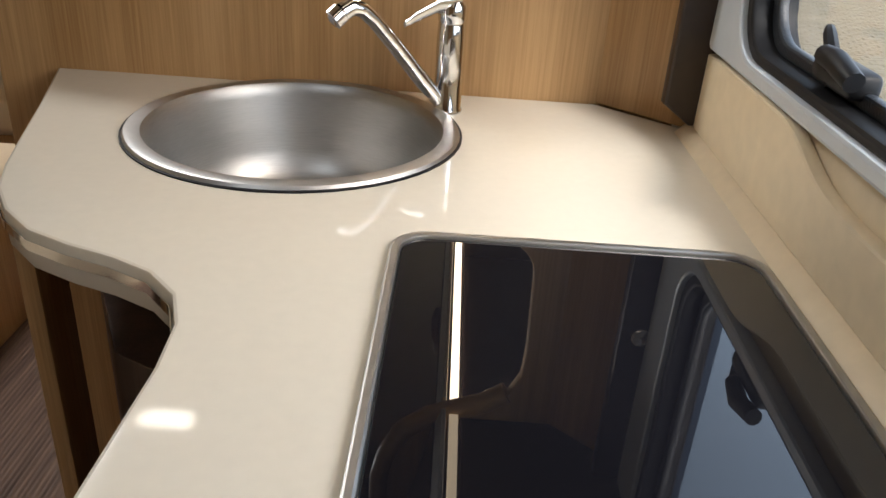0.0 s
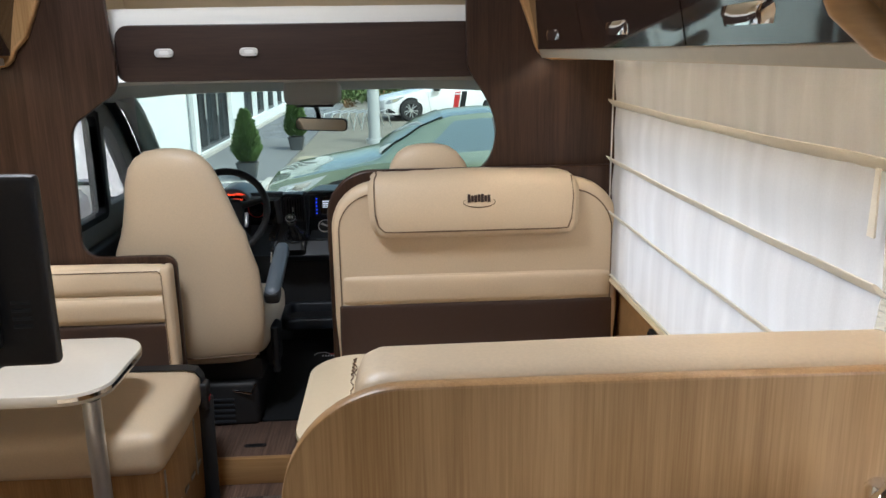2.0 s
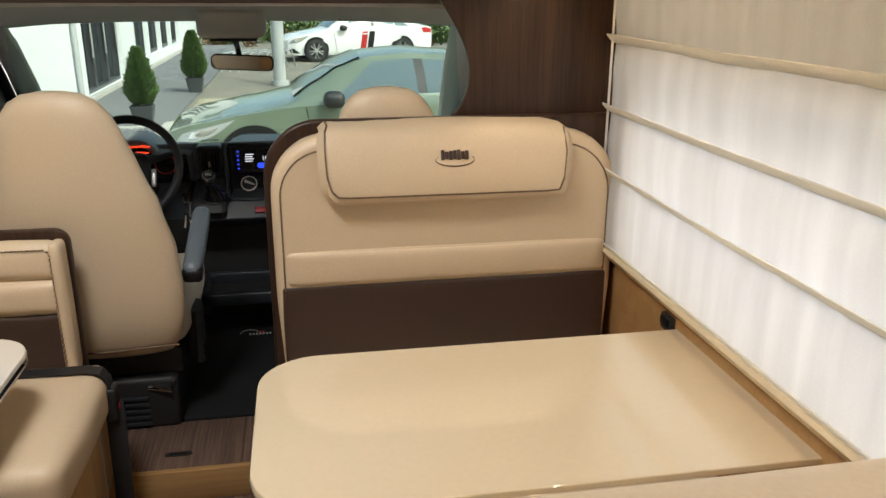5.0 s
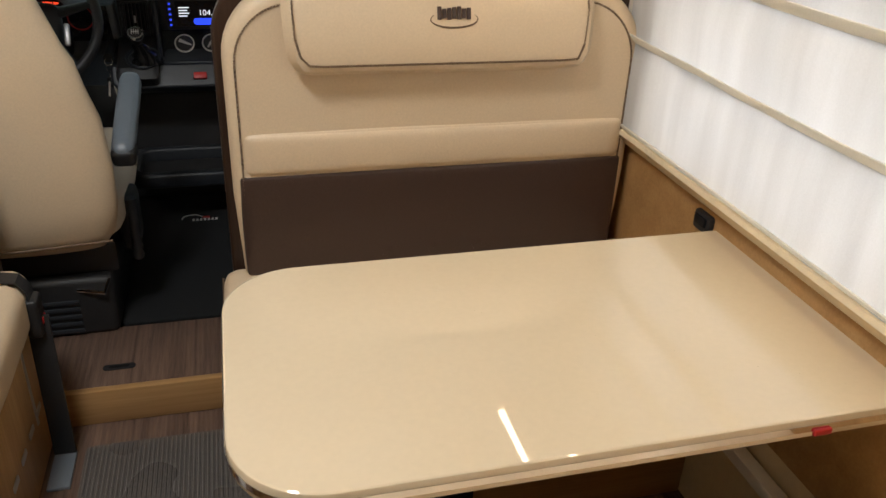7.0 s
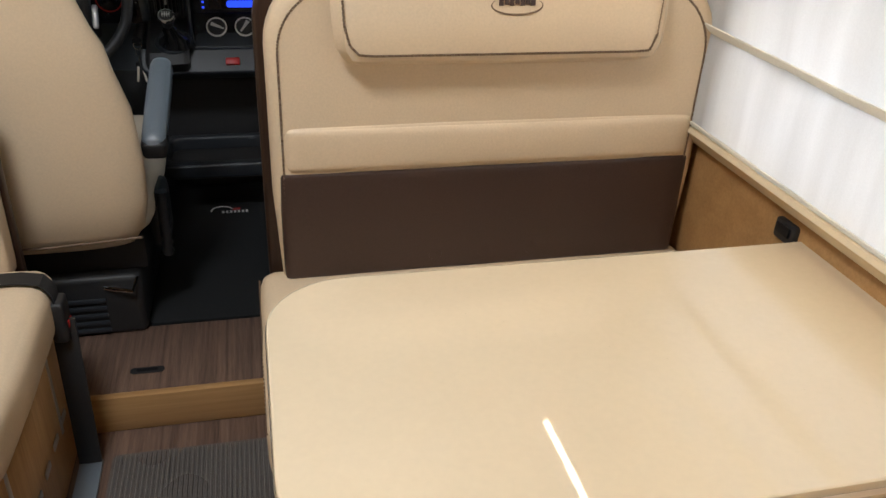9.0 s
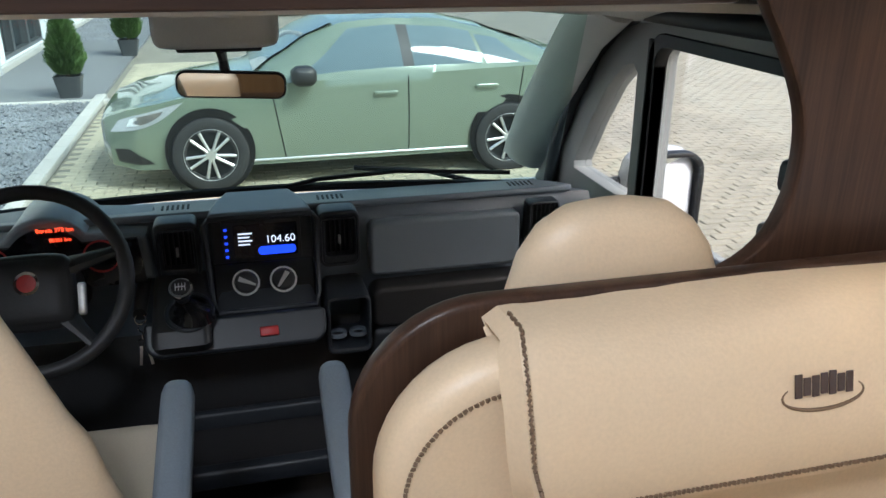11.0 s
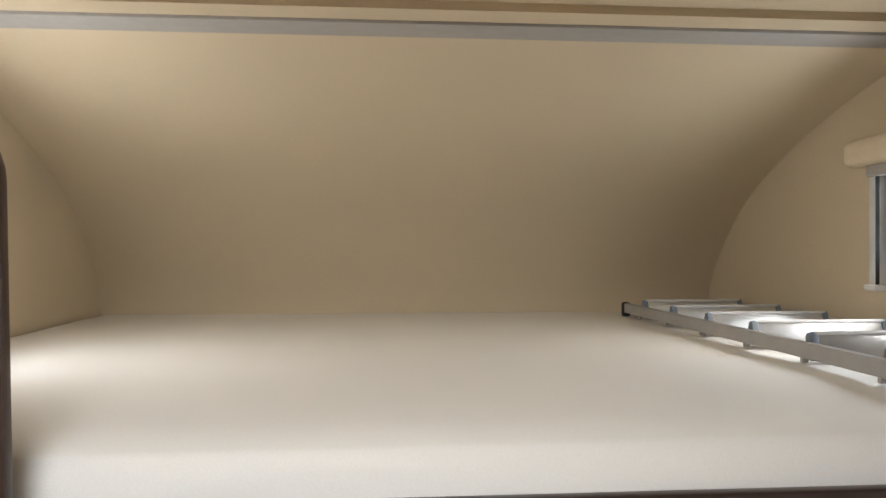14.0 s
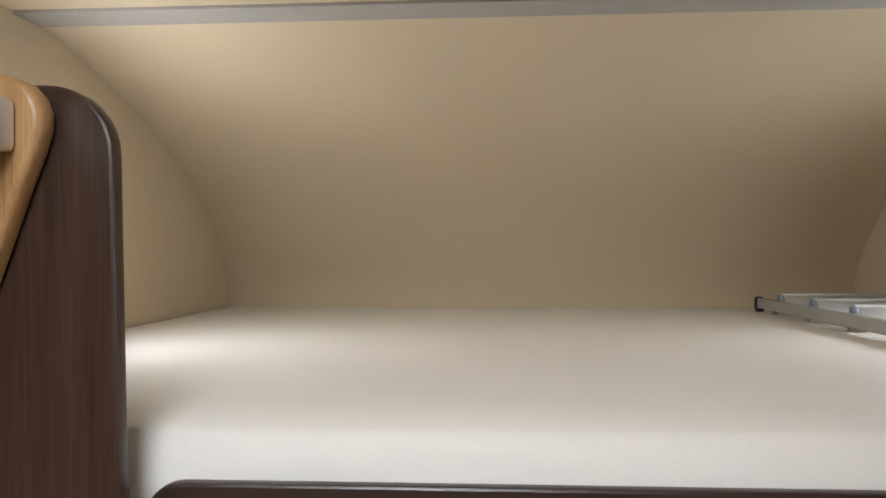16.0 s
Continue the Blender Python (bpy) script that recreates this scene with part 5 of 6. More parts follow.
def dash_vent(x, tall=0.12, wide=0.085, z=0.765):
    v = part("air_vent", plate([rrect(x - wide / 2, z - tall / 2, x + wide / 2, z + tall / 2, 0.012), rrect(x - wide / 2 + 0.007, z - tall / 2 + 0.02, x + wide / 2 - 0.007, z + tall / 2 - 0.008, 0.006)], "y", 4.255, 4.30, 0.004), DASH, dash, "dashboard air vent")
    part("vent_back", rbox((x - wide / 2 + 0.006, 4.288, z - tall / 2 + 0.018), (x + wide / 2 - 0.006, 4.295, z + tall / 2 - 0.006), 0.001), RUBBER, v)
    for k in range(6):
        part("fin", rbox((x - wide / 2 + 0.010 + 0.0118 * k, 4.262, z - tall / 2 + 0.02), (x - wide / 2 + 0.0125 + 0.0118 * k, 4.286, z + tall / 2 - 0.008), 0.0008, 1), BLACK, v)
    part("tab", rbox((x - 0.003, 4.252, z - 0.008), (x + 0.003, 4.262, z + 0.014), 0.001), LIGHTGREY, v)


for x in (-0.915, -0.535, 0.0, -1.5):
    dash_vent(x)
for x in (-0.915, -0.54, -0.03):
    for k in range(6):
        part("top_slot", rbox((x - 0.035 + 0.012 * k, 4.35, 0.8425), (x - 0.029 + 0.012 * k, 4.385, 0.8445), 0.001, 1), RUBBER, dash)
part("cup_holder", plate([rrect(-0.585, 0.50, -0.475, 0.655, 0.02), rrect(-0.575, 0.515, -0.485, 0.65, 0.015)], "y", 4.16, 4.30, 0.006), DASH, dash)
for x in (-0.555, -0.505):
    part("cup_ring", lathe([(0.016, 0.0), (0.022, 0.0), (0.022, 0.01), (0.016, 0.01)], (x, 4.2, 0.535), 16), DASH_DAYLIT, dash)
part("lower_tray", plate([rrect(-0.98, 4.02, -0.50, 4.30, 0.05), rrect(-0.95, 4.06, -0.53, 4.27, 0.04)], "z", 0.26, 0.31, 0.01, 3), DASH, dash, "low tray with cup wells")
part("tray_floor", plate([rrect(-0.96, 4.04, -0.52, 4.29, 0.045)], "z", 0.25, 0.265), BLACK, dash)
part("knee_panel", plate([[(4.36, 0.6), (4.30, 0.5), (4.34, 0.1), (4.5, 0.1), (4.5, 0.6)]], "x", -1.66, 0.16), BLACK, dash)

gs = thing("gear_lever", (-0.9, 4.1, 0.62), "gear lever with round chrome-topped knob and leather gaiter", "gear lever")
part("console", plate([[(4.05, 0.625), (4.07, 0.655), (4.26, 0.715), (4.30, 0.70), (4.30, 0.60), (4.09, 0.59)]], "x", -0.975, -0.848, 0.018, 4), BLACK, gs)
part("frame", turned(tube([(0.052 * math.cos(radians(a)) * 0.95, 0.058 * math.sin(radians(a)), 0) for a in range(0, 360, 15)], 0.006, 8, True), pose(-0.892, 4.12, 0.676, 18)), DASH, gs)
part("gaiter", loft([(0.662, -0.885, 4.115, 0.050, 0.054), (0.680, -0.880, 4.105, 0.036, 0.046), (0.692, -0.884, 4.095, 0.040, 0.036), (0.708, -0.888, 4.082, 0.024, 0.030), (0.722, -0.892, 4.068, 0.024, 0.022), (0.74, -0.896, 4.052, 0.013, 0.013)], 16, 2.2), GLOSSBLACK, gs, "creased black leather gaiter")
knob_m = pose(-0.896, 4.04, 0.757, 35, 0, 0)
part("knob", turned(lathe([(0.001, -0.022), (0.014, -0.02), (0.018, -0.006), (0.023, 0.006), (0.0245, 0.016), (0.022, 0.024), (0.001, 0.026)], (0, 0, 0), 20), knob_m), BLACK, gs)
cap = part("cap", turned(lathe([(0.0245, 0.012), (0.026, 0.017), (0.024, 0.0235), (0.0195, 0.0245), (0.0195, 0.021)], (0, 0, 0), 24), knob_m), CHROME, gs, "chrome ring round the knob")
part("shift_disc", turned(lathe([(0.0195, 0.0262), (0.001, 0.0275)], (0, 0, 0), 20), knob_m), BLACK, gs)
for x in (-0.010, -0.0035, 0.003, 0.0095):
    part("shift_mark", turned(rbox((x - 0.0009, -0.009, 0.0268), (x + 0.0009, 0.009, 0.0288), 0.0003, 1), knob_m), WHITEPLASTIC, gs)
part("shift_mark", turned(rbox((-0.011, -0.001, 0.0268), (0.0105, 0.001, 0.0290), 0.0003, 1), knob_m), WHITEPLASTIC, gs)

sw_ = thing("steering_wheel", (-1.19, 3.92, 0.87), "black four-spoke steering wheel with a round badge", "steering wheel")
SWM = pose(-1.185, 4.055, 0.806, 62, 0, 0) @ Matrix.Scale(0.95, 4)
part("rim", turned(tube([(0.195 * math.cos(radians(a)), 0.195 * math.sin(radians(a)), 0) for a in range(0, 360, 9)], 0.0165, 12, True), SWM), BLACK, sw_)
part("boss", turned(soft((-0.085, -0.10, -0.03), (0.085, 0.055, 0.022), 0.025, 0.006, 10), SWM), BLACK, sw_)
for a, b in (((-0.08, 0.03), (-0.185, 0.055)), ((0.08, 0.03), (0.185, 0.055)), ((-0.06, -0.07), (-0.125, -0.148)), ((0.06, -0.07), (0.125, -0.148))):
    part("spoke", turned(tube([(*a, -0.008), ((a[0] + b[0]) / 2, (a[1] + b[1]) / 2, -0.006), (*b, 0)], [0.03, 0.022, 0.016], 8, squash=(0.5, 1.0)), SWM), BLACK, sw_)
part("badge", turned(lathe([(0.027, 0.024), (0.025, 0.028), (0.001, 0.029)], (0, -0.005, 0), 24), SWM), CHROME, sw_, "round chrome badge")
part("badge_field", turned(lathe([(0.019, 0.0292), (0.001, 0.0305)], (0, -0.005, 0), 20), SWM), RED, sw_)
part("column", tube([(-1.185, 4.08, 0.80), (-1.185, 4.36, 0.66)], [0.05, 0.07], 14), BLACK, sw_)
part("trim_clip", turned(soft((0.095, -0.08, 0.0), (0.112, -0.01, 0.018), 0.006, cuts=5), SWM), ALU, sw_, "silver spoke insert")
ic = thing("instrument_cluster", (-1.19, 4.3, 0.83), "arched instrument cluster with red displays", "instrument panel")
part("hood", plate([[(-1.43, 0.70), (-0.965, 0.70), (-0.98, 0.815)] + arc(-1.195, 0.765, 0.105, 35, 145, 10) + [(-1.41, 0.815)]], "y", 4.27, 4.50, 0.012, 3), DASH_DAYLIT, ic)
part("face", plate([[(-1.40, 0.70), (-0.99, 0.70), (-1.0, 0.81)] + arc(-1.195, 0.755, 0.092, 35, 145, 10) + [(-1.39, 0.81)]], "y", 4.258, 4.2695), DARKSCREEN, ic)
for x in (-1.31, -1.08):
    part("dial", lathe([(0.036, 0.0), (0.04, -0.003), (0.036, -0.004)], (x, 4.257, 0.775), 28, "y"), RED, ic, "red-lit dial")
part("display_lines", join(rbox((-1.25, 4.2545, 0.752), (-1.17, 4.2575, 0.757), 0.0005, 1), rbox((-1.22, 4.2545, 0.738), (-1.17, 4.2575, 0.743), 0.0005, 1)), REDGLOW, ic)
lettering("range_text", "Bereik 373 km", 0.0135, pose(-1.168, 4.2535, 0.846, 90, 0, 0), REDGLOW, ic)
lettering("odometer_text", "80201 km", 0.0115, pose(-1.160, 4.2535, 0.822, 90, 0, 0), REDGLOW, ic)
ks = thing("key_ring", (-0.99, 4.2, 0.62), "bunch of keys on rings hanging from the ignition", "keys")
for k in range(4):
    part("ring", turned(tube([(0.012 * math.cos(radians(a)), 0.012 * math.sin(radians(a)), 0) for a in range(0, 360, 24)], 0.0015, 6, True), pose(-1.0 + 0.004 * k, 4.14, 0.66 - 0.02 * k, 80, 30 * k, 20 * k)), CHROME, ks)
part("fob", soft((-1.012, 4.13, 0.575), (-0.988, 4.142, 0.612), 0.005, cuts=4), BLACK, ks)
for k in range(2):
    part("key", turned(rbox((-0.004, -0.001, -0.05), (0.004, 0.001, 0.0), 0.0008, 1), pose(-1.004 + 0.012 * k, 4.128, 0.60, 0, 8 - 16 * k, 0)), CHROME, ks)
part("lock", tube([(-1.0, 4.30, 0.685), (-1.0, 4.14, 0.672)], 0.015, 10), BLACK, ks)

# windscreen, pillars, headlining, doors
WS0, WS1 = (4.76, 0.735), (4.28, 1.34)
ws = thing("window_4", (XC, 4.9, 0.8), "large clear van windscreen", "windscreen", kind="structure")


def screen_point(u, v):
    bow = 0.16 * (1 - (2 * u - 1) ** 2)
    half = 0.93 - 0.13 * v
    return (-0.755 + (2 * u - 1) * half, WS0[0] + (WS1[0] - WS0[0]) * v + bow - 0.12, WS0[1] + (WS1[1] - WS0[1]) * v)


wp = part("pane", thicken(quads([[screen_point(i / 16, j / 8) for i in range(17)] for j in range(9)]), 0.005), SCREENGLASS, ws); wp.visible_shadow = False
part("lower_seal", tube([screen_point(i / 16, 0.02) for i in range(17)], 0.014, 8), RUBBER, ws)
hl = [[(-0.755 + (i / 12 - 0.5) * 2.0, y, z - 0.05 * abs(i / 6 - 1) ** 4) for i in range(13)] for y, z in ((3.33, 1.392), (3.6, 1.388), (3.85, 1.385), (4.05, 1.36), (4.17, 1.333), (4.25, 1.322), (4.30, 1.33), (4.42, 1.35))]
structure("ceiling_cab", thicken(quads(hl), 0.012), LINER, "grey cab headlining", "ceiling")
mm = thing("roof_console", (-0.78, 4.2, 1.27), "grey overhead console with two map lamps", "roof console")
part("housing", soft((-0.89, 4.0, 1.262), (-0.66, 4.17, 1.36), 0.02, 0.004, 8), LINER, mm)
for x in (-0.835, -0.725):
    part("lamp_lens", lathe([(0.001, -0.006), (0.026, -0.004), (0.03, 0.004)], (x, 4.05, 1.264), 18), LIGHTGREY, mm, "oval lamp lens")
part("mirror_base", rbox((-0.855, 4.08, 1.246), (-0.69, 4.16, 1.264), 0.006), BLACK, mm)
rv = thing("rear_view_mirror", (-0.765, 4.32, 1.13), "black-rimmed interior rear-view mirror under the headlining", "mirror")
RVM = pose(-0.757, 4.19, 1.163, 0, 2.5, -4) @ Matrix.Scale(0.9, 4)
part("case", turned(plate([rrect(-0.128, -0.032, 0.128, 0.032, 0.024, 8)], "y", 0.0, 0.025, 0.005), RVM), BLACK, rv)
part("glass", turned(plate([rrect(-0.123, -0.027, 0.123, 0.027, 0.020, 8)], "y", -0.0022, -0.0004), RVM), MIRROR, rv, "silvered mirror glass")
part("stem", tube([(-0.765, 4.21, 1.165), (-0.77, 4.19, 1.22), (-0.772, 4.12, 1.25)], [0.012, 0.010, 0.012], 8), BLACK, rv)
stk = thing("warning_sticker", (-0.33, 4.3, 1.255), "small white sticker on the headlining", "sticker")
part("sheet", turned(rbox((-0.045, -0.001, -0.014), (0.045, 0.001, 0.014), 0.0005, 1), pose(-0.36, 4.19, 1.320, 55)), WHITEPLASTIC, stk)
part("print", turned(join(*[rbox((-0.035 + 0.02 * k, -0.002, -0.008), (-0.022 + 0.02 * k, -0.0011, 0.008), 0.0002, 1) for k in range(4)]), pose(-0.36, 4.19, 1.320, 55)), DASH, stk)


def cab_side(sx, nm):
    """A cab door with main window and quarter light; sx: 1 for the right, -1 for the left."""
    x0 = -0.755 + sx * 0.965
    th = thing(nm, (x0, 4.1, 0.1), "grey-trimmed cab door with black window seals", "door", "cab doors", "structure")
    out = [(3.33, 0.1), (4.9, 0.1), (4.95, 0.62), (4.80, 0.80), (4.45, 1.28), (4.3, 1.36), (3.33, 1.39)]
    main = rrect(3.60, 0.80, 4.14, 1.235, [0.04, 0.02, 0.05, 0.06])
    quarter = [(4.22, 0.82), (4.56, 0.82), (4.565, 0.84), (4.47, 0.98), (4.38, 1.09), (4.30, 1.155), (4.25, 1.17), (4.225, 1.15)]
    a, b = (x0, x0 + 0.06) if sx > 0 else (x0 - 0.06, x0)
    part("panel", plate([out, main, quarter], "x", a, b, 0.004), PILLAR, th)
    si = x0 - sx * 0.006
    lo_, hi_ = min(si, x0 + sx * 0.03), max(si, x0 + sx * 0.03)
    part("window_seal", plate([rrect(3.575, 0.775, 4.165, 1.258, [0.05, 0.03, 0.06, 0.07]), rrect(3.605, 0.805, 4.135, 1.228, [0.04, 0.02, 0.05, 0.06])], "x", lo_, hi_, 0.003), RUBBER, th, "black window seal")
    part("divider", rbox((lo_, 4.135, 0.80), (hi_, 4.172, 1.24), 0.004), RUBBER, th)
    g = part("pane", plate([main], "x", x0 + sx * 0.036, x0 + sx * 0.04), PANE, th); g.visible_shadow = False
    g = part("quarter_pane", plate([quarter], "x", x0 + sx * 0.036, x0 + sx * 0.04), PANE, th); g.visible_shadow = False
    part("lower_trim", rbox((min(x0 - sx * 0.05, x0), 3.5, 0.12), (max(x0 - sx * 0.05, x0), 4.6, 0.70), 0.02, 3), BLACK, th)
    xi = x0 - sx * 0.02
    pl_ = part("pillar_trim", tube([(xi - sx * 0.02, 4.88, 0.78), (xi - sx * 0.045, 4.72, 0.93), (xi - sx * 0.065, 4.52, 1.10), (xi - sx * 0.075, 4.36, 1.23), (xi - sx * 0.08, 4.2, 1.32)], [0.075, 0.07, 0.065, 0.065, 0.07], 12, squash=(0.55, 1.0)), LINER, th, "light grey pillar trim")
    part("pillar_seal", tube([(xi, 4.70, 0.72), (xi, 4.665, 0.86), (xi, 4.56, 1.02), (xi, 4.43, 1.17), (xi, 4.30, 1.265), (xi, 4.18, 1.30), (xi, 3.6, 1.31)], 0.021, 10), RUBBER, th, "thick black door seal")
    xm = x0 + sx * 0.195
    mr = thing("door_mirror", (xm, 4.3, 0.78), "large white door mirror with black rim", "mirror", "door mirrors")
    part("shell", soft((xm - 0.105, 4.36, 0.54), (xm + 0.105, 4.48, 0.90), 0.055, 0.01, 10), WHITEPAINT, mr)
    part("rim", turned(plate([rrect(-0.11, -0.185, 0.11, 0.185, 0.06), rrect(-0.095, -0.17, 0.095, 0.17, 0.05)], "y", -0.02, 0.02, 0.005), pose(xm, 4.365, 0.72)), BLACK, mr)
    part("glass", turned(plate([rrect(-0.097, -0.172, 0.097, 0.172, 0.05)], "y", -0.004, 0.004), pose(xm, 4.368, 0.72, 0, 0, 12 * sx)), MIRROR, mr)
    part("arm", tube([(x0 + sx * 0.03, 4.44, 0.62), (xm - sx * 0.06, 4.43, 0.64)], 0.035, 10, squash=(0.5, 1.2)), BLACK, mr)
    part("upper_arm", tube([(x0 + sx * 0.03, 4.44, 0.80), (xm - sx * 0.06, 4.43, 0.81)], 0.018, 10), BLACK, mr)
    return th


cab_side(1, "door_1")
cab_side(-1, "door_2")
sb = thing("cab_seat_belt", (0.13, 3.5, 0.7), "black cab seat belt hanging at the door pillar", "seat belt")
part("anchor", soft((0.12, 3.46, 1.06), (0.17, 3.54, 1.12), 0.015, cuts=5), BLACK, sb)
part("strap", thicken(quads([[(0.135 - 0.05 * k, 3.50 + d, 1.08 - 0.12 * k) for d in (-0.024, 0.024)] for k in range(5)]), 0.003), BLACK, sb)
part("guide", soft((0.095, 3.46, 0.96), (0.145, 3.54, 1.01), 0.012, cuts=5), BLACK, sb)
wi = thing("windscreen_wiper", (-0.4, 5.0, 0.82), "black windscreen wiper resting on the glass", "wiper")
part("blade", tube([screen_point(0.52, -0.01), screen_point(0.62, 0.07), screen_point(0.75, 0.11), screen_point(0.93, 0.10)], 0.007, 8), RUBBER, wi)
part("arm", tube([(p[0], p[1] + 0.02, p[2] + 0.012) for p in (screen_point(0.9, -0.02), screen_point(0.8, 0.07), screen_point(0.68, 0.10))], 0.008, 8), BLACK, wi)
# outer skin that closes the cab below the glass
structure("wall_cab_front", plate([[(-1.72, -0.3), (0.21, -0.3), (0.21, 0.70), (-1.72, 0.70)]], "y", 4.86, 4.88), WHITEPAINT, "white front panel of the van", "wall")


# ---- outside ----
GZ = -0.60
PAVE = mat("yellow_grey_pavers", (0.38, 0.345, 0.25), 0.85, vary=0.25, grain=30, bump=0.4)
JOINT = mat("paving_joint_sand", (0.20, 0.185, 0.15), 0.95, vary=0.3, grain=20, bump=0.3)
SLAB = mat("dark_paving_slab", (0.15, 0.155, 0.16), 0.8, vary=0.2, grain=30, bump=0.3)
STONES = mat("grey_gravel", (0.19, 0.20, 0.22), 0.85, vary=0.45, grain=60, bump=0.4)
KERB = mat("pale_concrete_kerb", (0.42, 0.41, 0.38), 0.85, vary=0.15, grain=40, bump=0.3)
RENDERW = mat("white_facade", (0.66, 0.70, 0.72), 0.7, vary=0.05, grain=3)
FRAMEDARK = mat("anthracite_frame", (0.05, 0.055, 0.06), 0.4, vary=0.1)
FACADEGLASS = mat("dark_reflecting_glass", (0.035, 0.045, 0.05), 0.03, vary=0.1)
CARGREEN = mat("sage_green_car_paint", (0.155, 0.195, 0.15), 0.2, 0.15, vary=0.02, coat=0.8)
CARWHITE = mat("white_car_paint", (0.75, 0.76, 0.77), 0.2, vary=0.02, coat=0.8)
CARGLASS = mat("tinted_car_glass", (0.10, 0.14, 0.16), 0.04, vary=0.05, spec=0.4)
TYRE = mat("tyre_rubber", (0.02, 0.02, 0.021), 0.75, vary=0.2, grain=60, bump=0.2)
LEAF = mat("conifer_green", (0.075, 0.135, 0.035), 0.75, vary=0.4, grain=14)
SHRUB = mat("shrub_green", (0.10, 0.15, 0.045), 0.75, vary=0.4, grain=5)
RUST = mat("autumn_shrub", (0.22, 0.12, 0.055), 0.8, vary=0.4, grain=5)
BARK = mat("bark", (0.10, 0.075, 0.05), 0.9, vary=0.3, grain=30, bump=0.5)
POLE = mat("grey_post", (0.36, 0.38, 0.39), 0.5, vary=0.1)

structure("ground", plate([[(-600, -600), (600, -600), (600, 900), (-600, 900)]], "z", GZ - 0.06, GZ - 0.012), JOINT, "paved forecourt ground reaching to the horizon", "ground")
structure("pavement", plate([[(-4.5, 13.75), (-2.55, 13.75), (-2.55, 34), (-4.5, 34)]], "z", GZ - 0.012, GZ + 0.03), SLAB, "dark slab footpath beside the showroom", "pavement")
kb_ = join(*[rbox((-2.62, 5 + 0.5 * k, GZ - 0.01), (-2.48, 5.49 + 0.5 * k, GZ + 0.07), 0.012) for k in range(18)], *[rbox((-4.4 + 0.5 * k, 13.62, GZ - 0.01), (-3.91 + 0.5 * k, 13.74, GZ + 0.05), 0.01) for k in range(4)])
structure("kerb", kb_, KERB, "pale concrete kerb round the gravel bed", "kerb")


def gravel(x0, x1, y0, y1, n, seed):
    rnd = random.Random(seed); verts, faces = [], []
    for _ in range(n):
        x, y, r = rnd.uniform(x0, x1), rnd.uniform(y0, y1), rnd.uniform(0.018, 0.042); b = len(verts); a = rnd.random() * 6
        z = GZ + 0.02 + rnd.random() * 0.02
        verts += [(x + r * math.cos(a + 1.57 * k) * rnd.uniform(0.6, 1.1), y + r * math.sin(a + 1.57 * k) * rnd.uniform(0.6, 1.1), z) for k in range(4)]
        verts += [(x + r * 0.3 * rnd.uniform(-1, 1), y, z + r * rnd.uniform(0.4, 0.8)), (x, y, z - 0.02)]
        faces += [(b + k, b + (k + 1) % 4, b + 4) for k in range(4)] + [(b + (k + 1) % 4, b + k, b + 5) for k in range(4)]
    me = bpy.data.meshes.new("mesh"); me.from_pydata(verts, [], faces); me.materials.append(STONES)
    return me


tagged(new("gravel", gravel(-4.45, -2.64, 7.5, 13.6, 9000, 3)), "loose grey gravel in the bed", "gravel", kind="stuff")
tagged(new("gravel_far", gravel(-4.45, -3.0, 20.6, 31, 5000, 4)), "loose grey gravel strip along the showroom", "gravel", kind="stuff")
structure("ground_gravel_bed", plate([[(-4.5, 5), (-2.62, 5), (-2.62, 13.62), (-4.5, 13.62)]], "z", GZ - 0.011, GZ + 0.015), STONES, "grey gravel bed", "ground")

# showroom building along the left
bld = thing("showroom_building", (-6, 16, GZ), "white showroom building with dark-framed glass doors and windows", "building", kind="")
DOORS = (17.0, 20.4); WINS = [(22.0, 23.9), (24.0, 25.9), (26.0, 27.9), (28.0, 29.9)]
holes = [[(DOORS[0], GZ + 0.1), (DOORS[1], GZ + 0.1), (DOORS[1], 3.2), (DOORS[0], 3.2)]] + [[(a, GZ + 0.35), (b, GZ + 0.35), (b, 3.2), (a, 3.2)] for a, b in WINS]
part("wall", plate([[(-6, GZ - 0.02), (36, GZ - 0.02), (36, 4.6), (-6, 4.6)]] + holes, "x", -4.7, -4.4), RENDERW, bld)
part("roof", rbox((-14, -6.2, 4.6), (-4.3, 36.2, 4.8), 0.02), FRAMEDARK, bld)
part("end_wall", rbox((-14, -6, GZ), (-4.7, -5.7, 4.6), 0), RENDERW, bld)
for k in range(3):
    a = DOORS[0] + 1.133 * k
    d = part("glass_door" if k else "side_light", rbox((-4.64, a + 0.05, GZ + 0.12), (-4.62, a + 1.08, 3.15), 0), FACADEGLASS, bld)
    part("door_frame", plate([[(a, GZ + 0.05), (a + 1.13, GZ + 0.05), (a + 1.13, 3.2), (a, 3.2)], [(a + 0.07, GZ + 0.17), (a + 1.06, GZ + 0.17), (a + 1.06, 3.12), (a + 0.07, 3.12)]], "x", -4.66, -4.5), FRAMEDARK, d)
    part("pull_handle", tube([(-4.47, a + 0.98, GZ + 0.75), (-4.47, a + 0.98, GZ + 1.75)], 0.02, 8), ALU, d)
for a, b in WINS:
    w = part("window", rbox((-4.64, a + 0.03, GZ + 0.36), (-4.62, b - 0.03, 3.18), 0), FACADEGLASS, bld)
    part("frame", plate([[(a, GZ + 0.35), (b, GZ + 0.35), (b, 3.2), (a, 3.2)], [(a + 0.07, GZ + 0.43), (b - 0.07, GZ + 0.43), (b - 0.07, 3.12), (a + 0.07, 3.12)]], "x", -4.66, -4.52), FRAMEDARK, w)
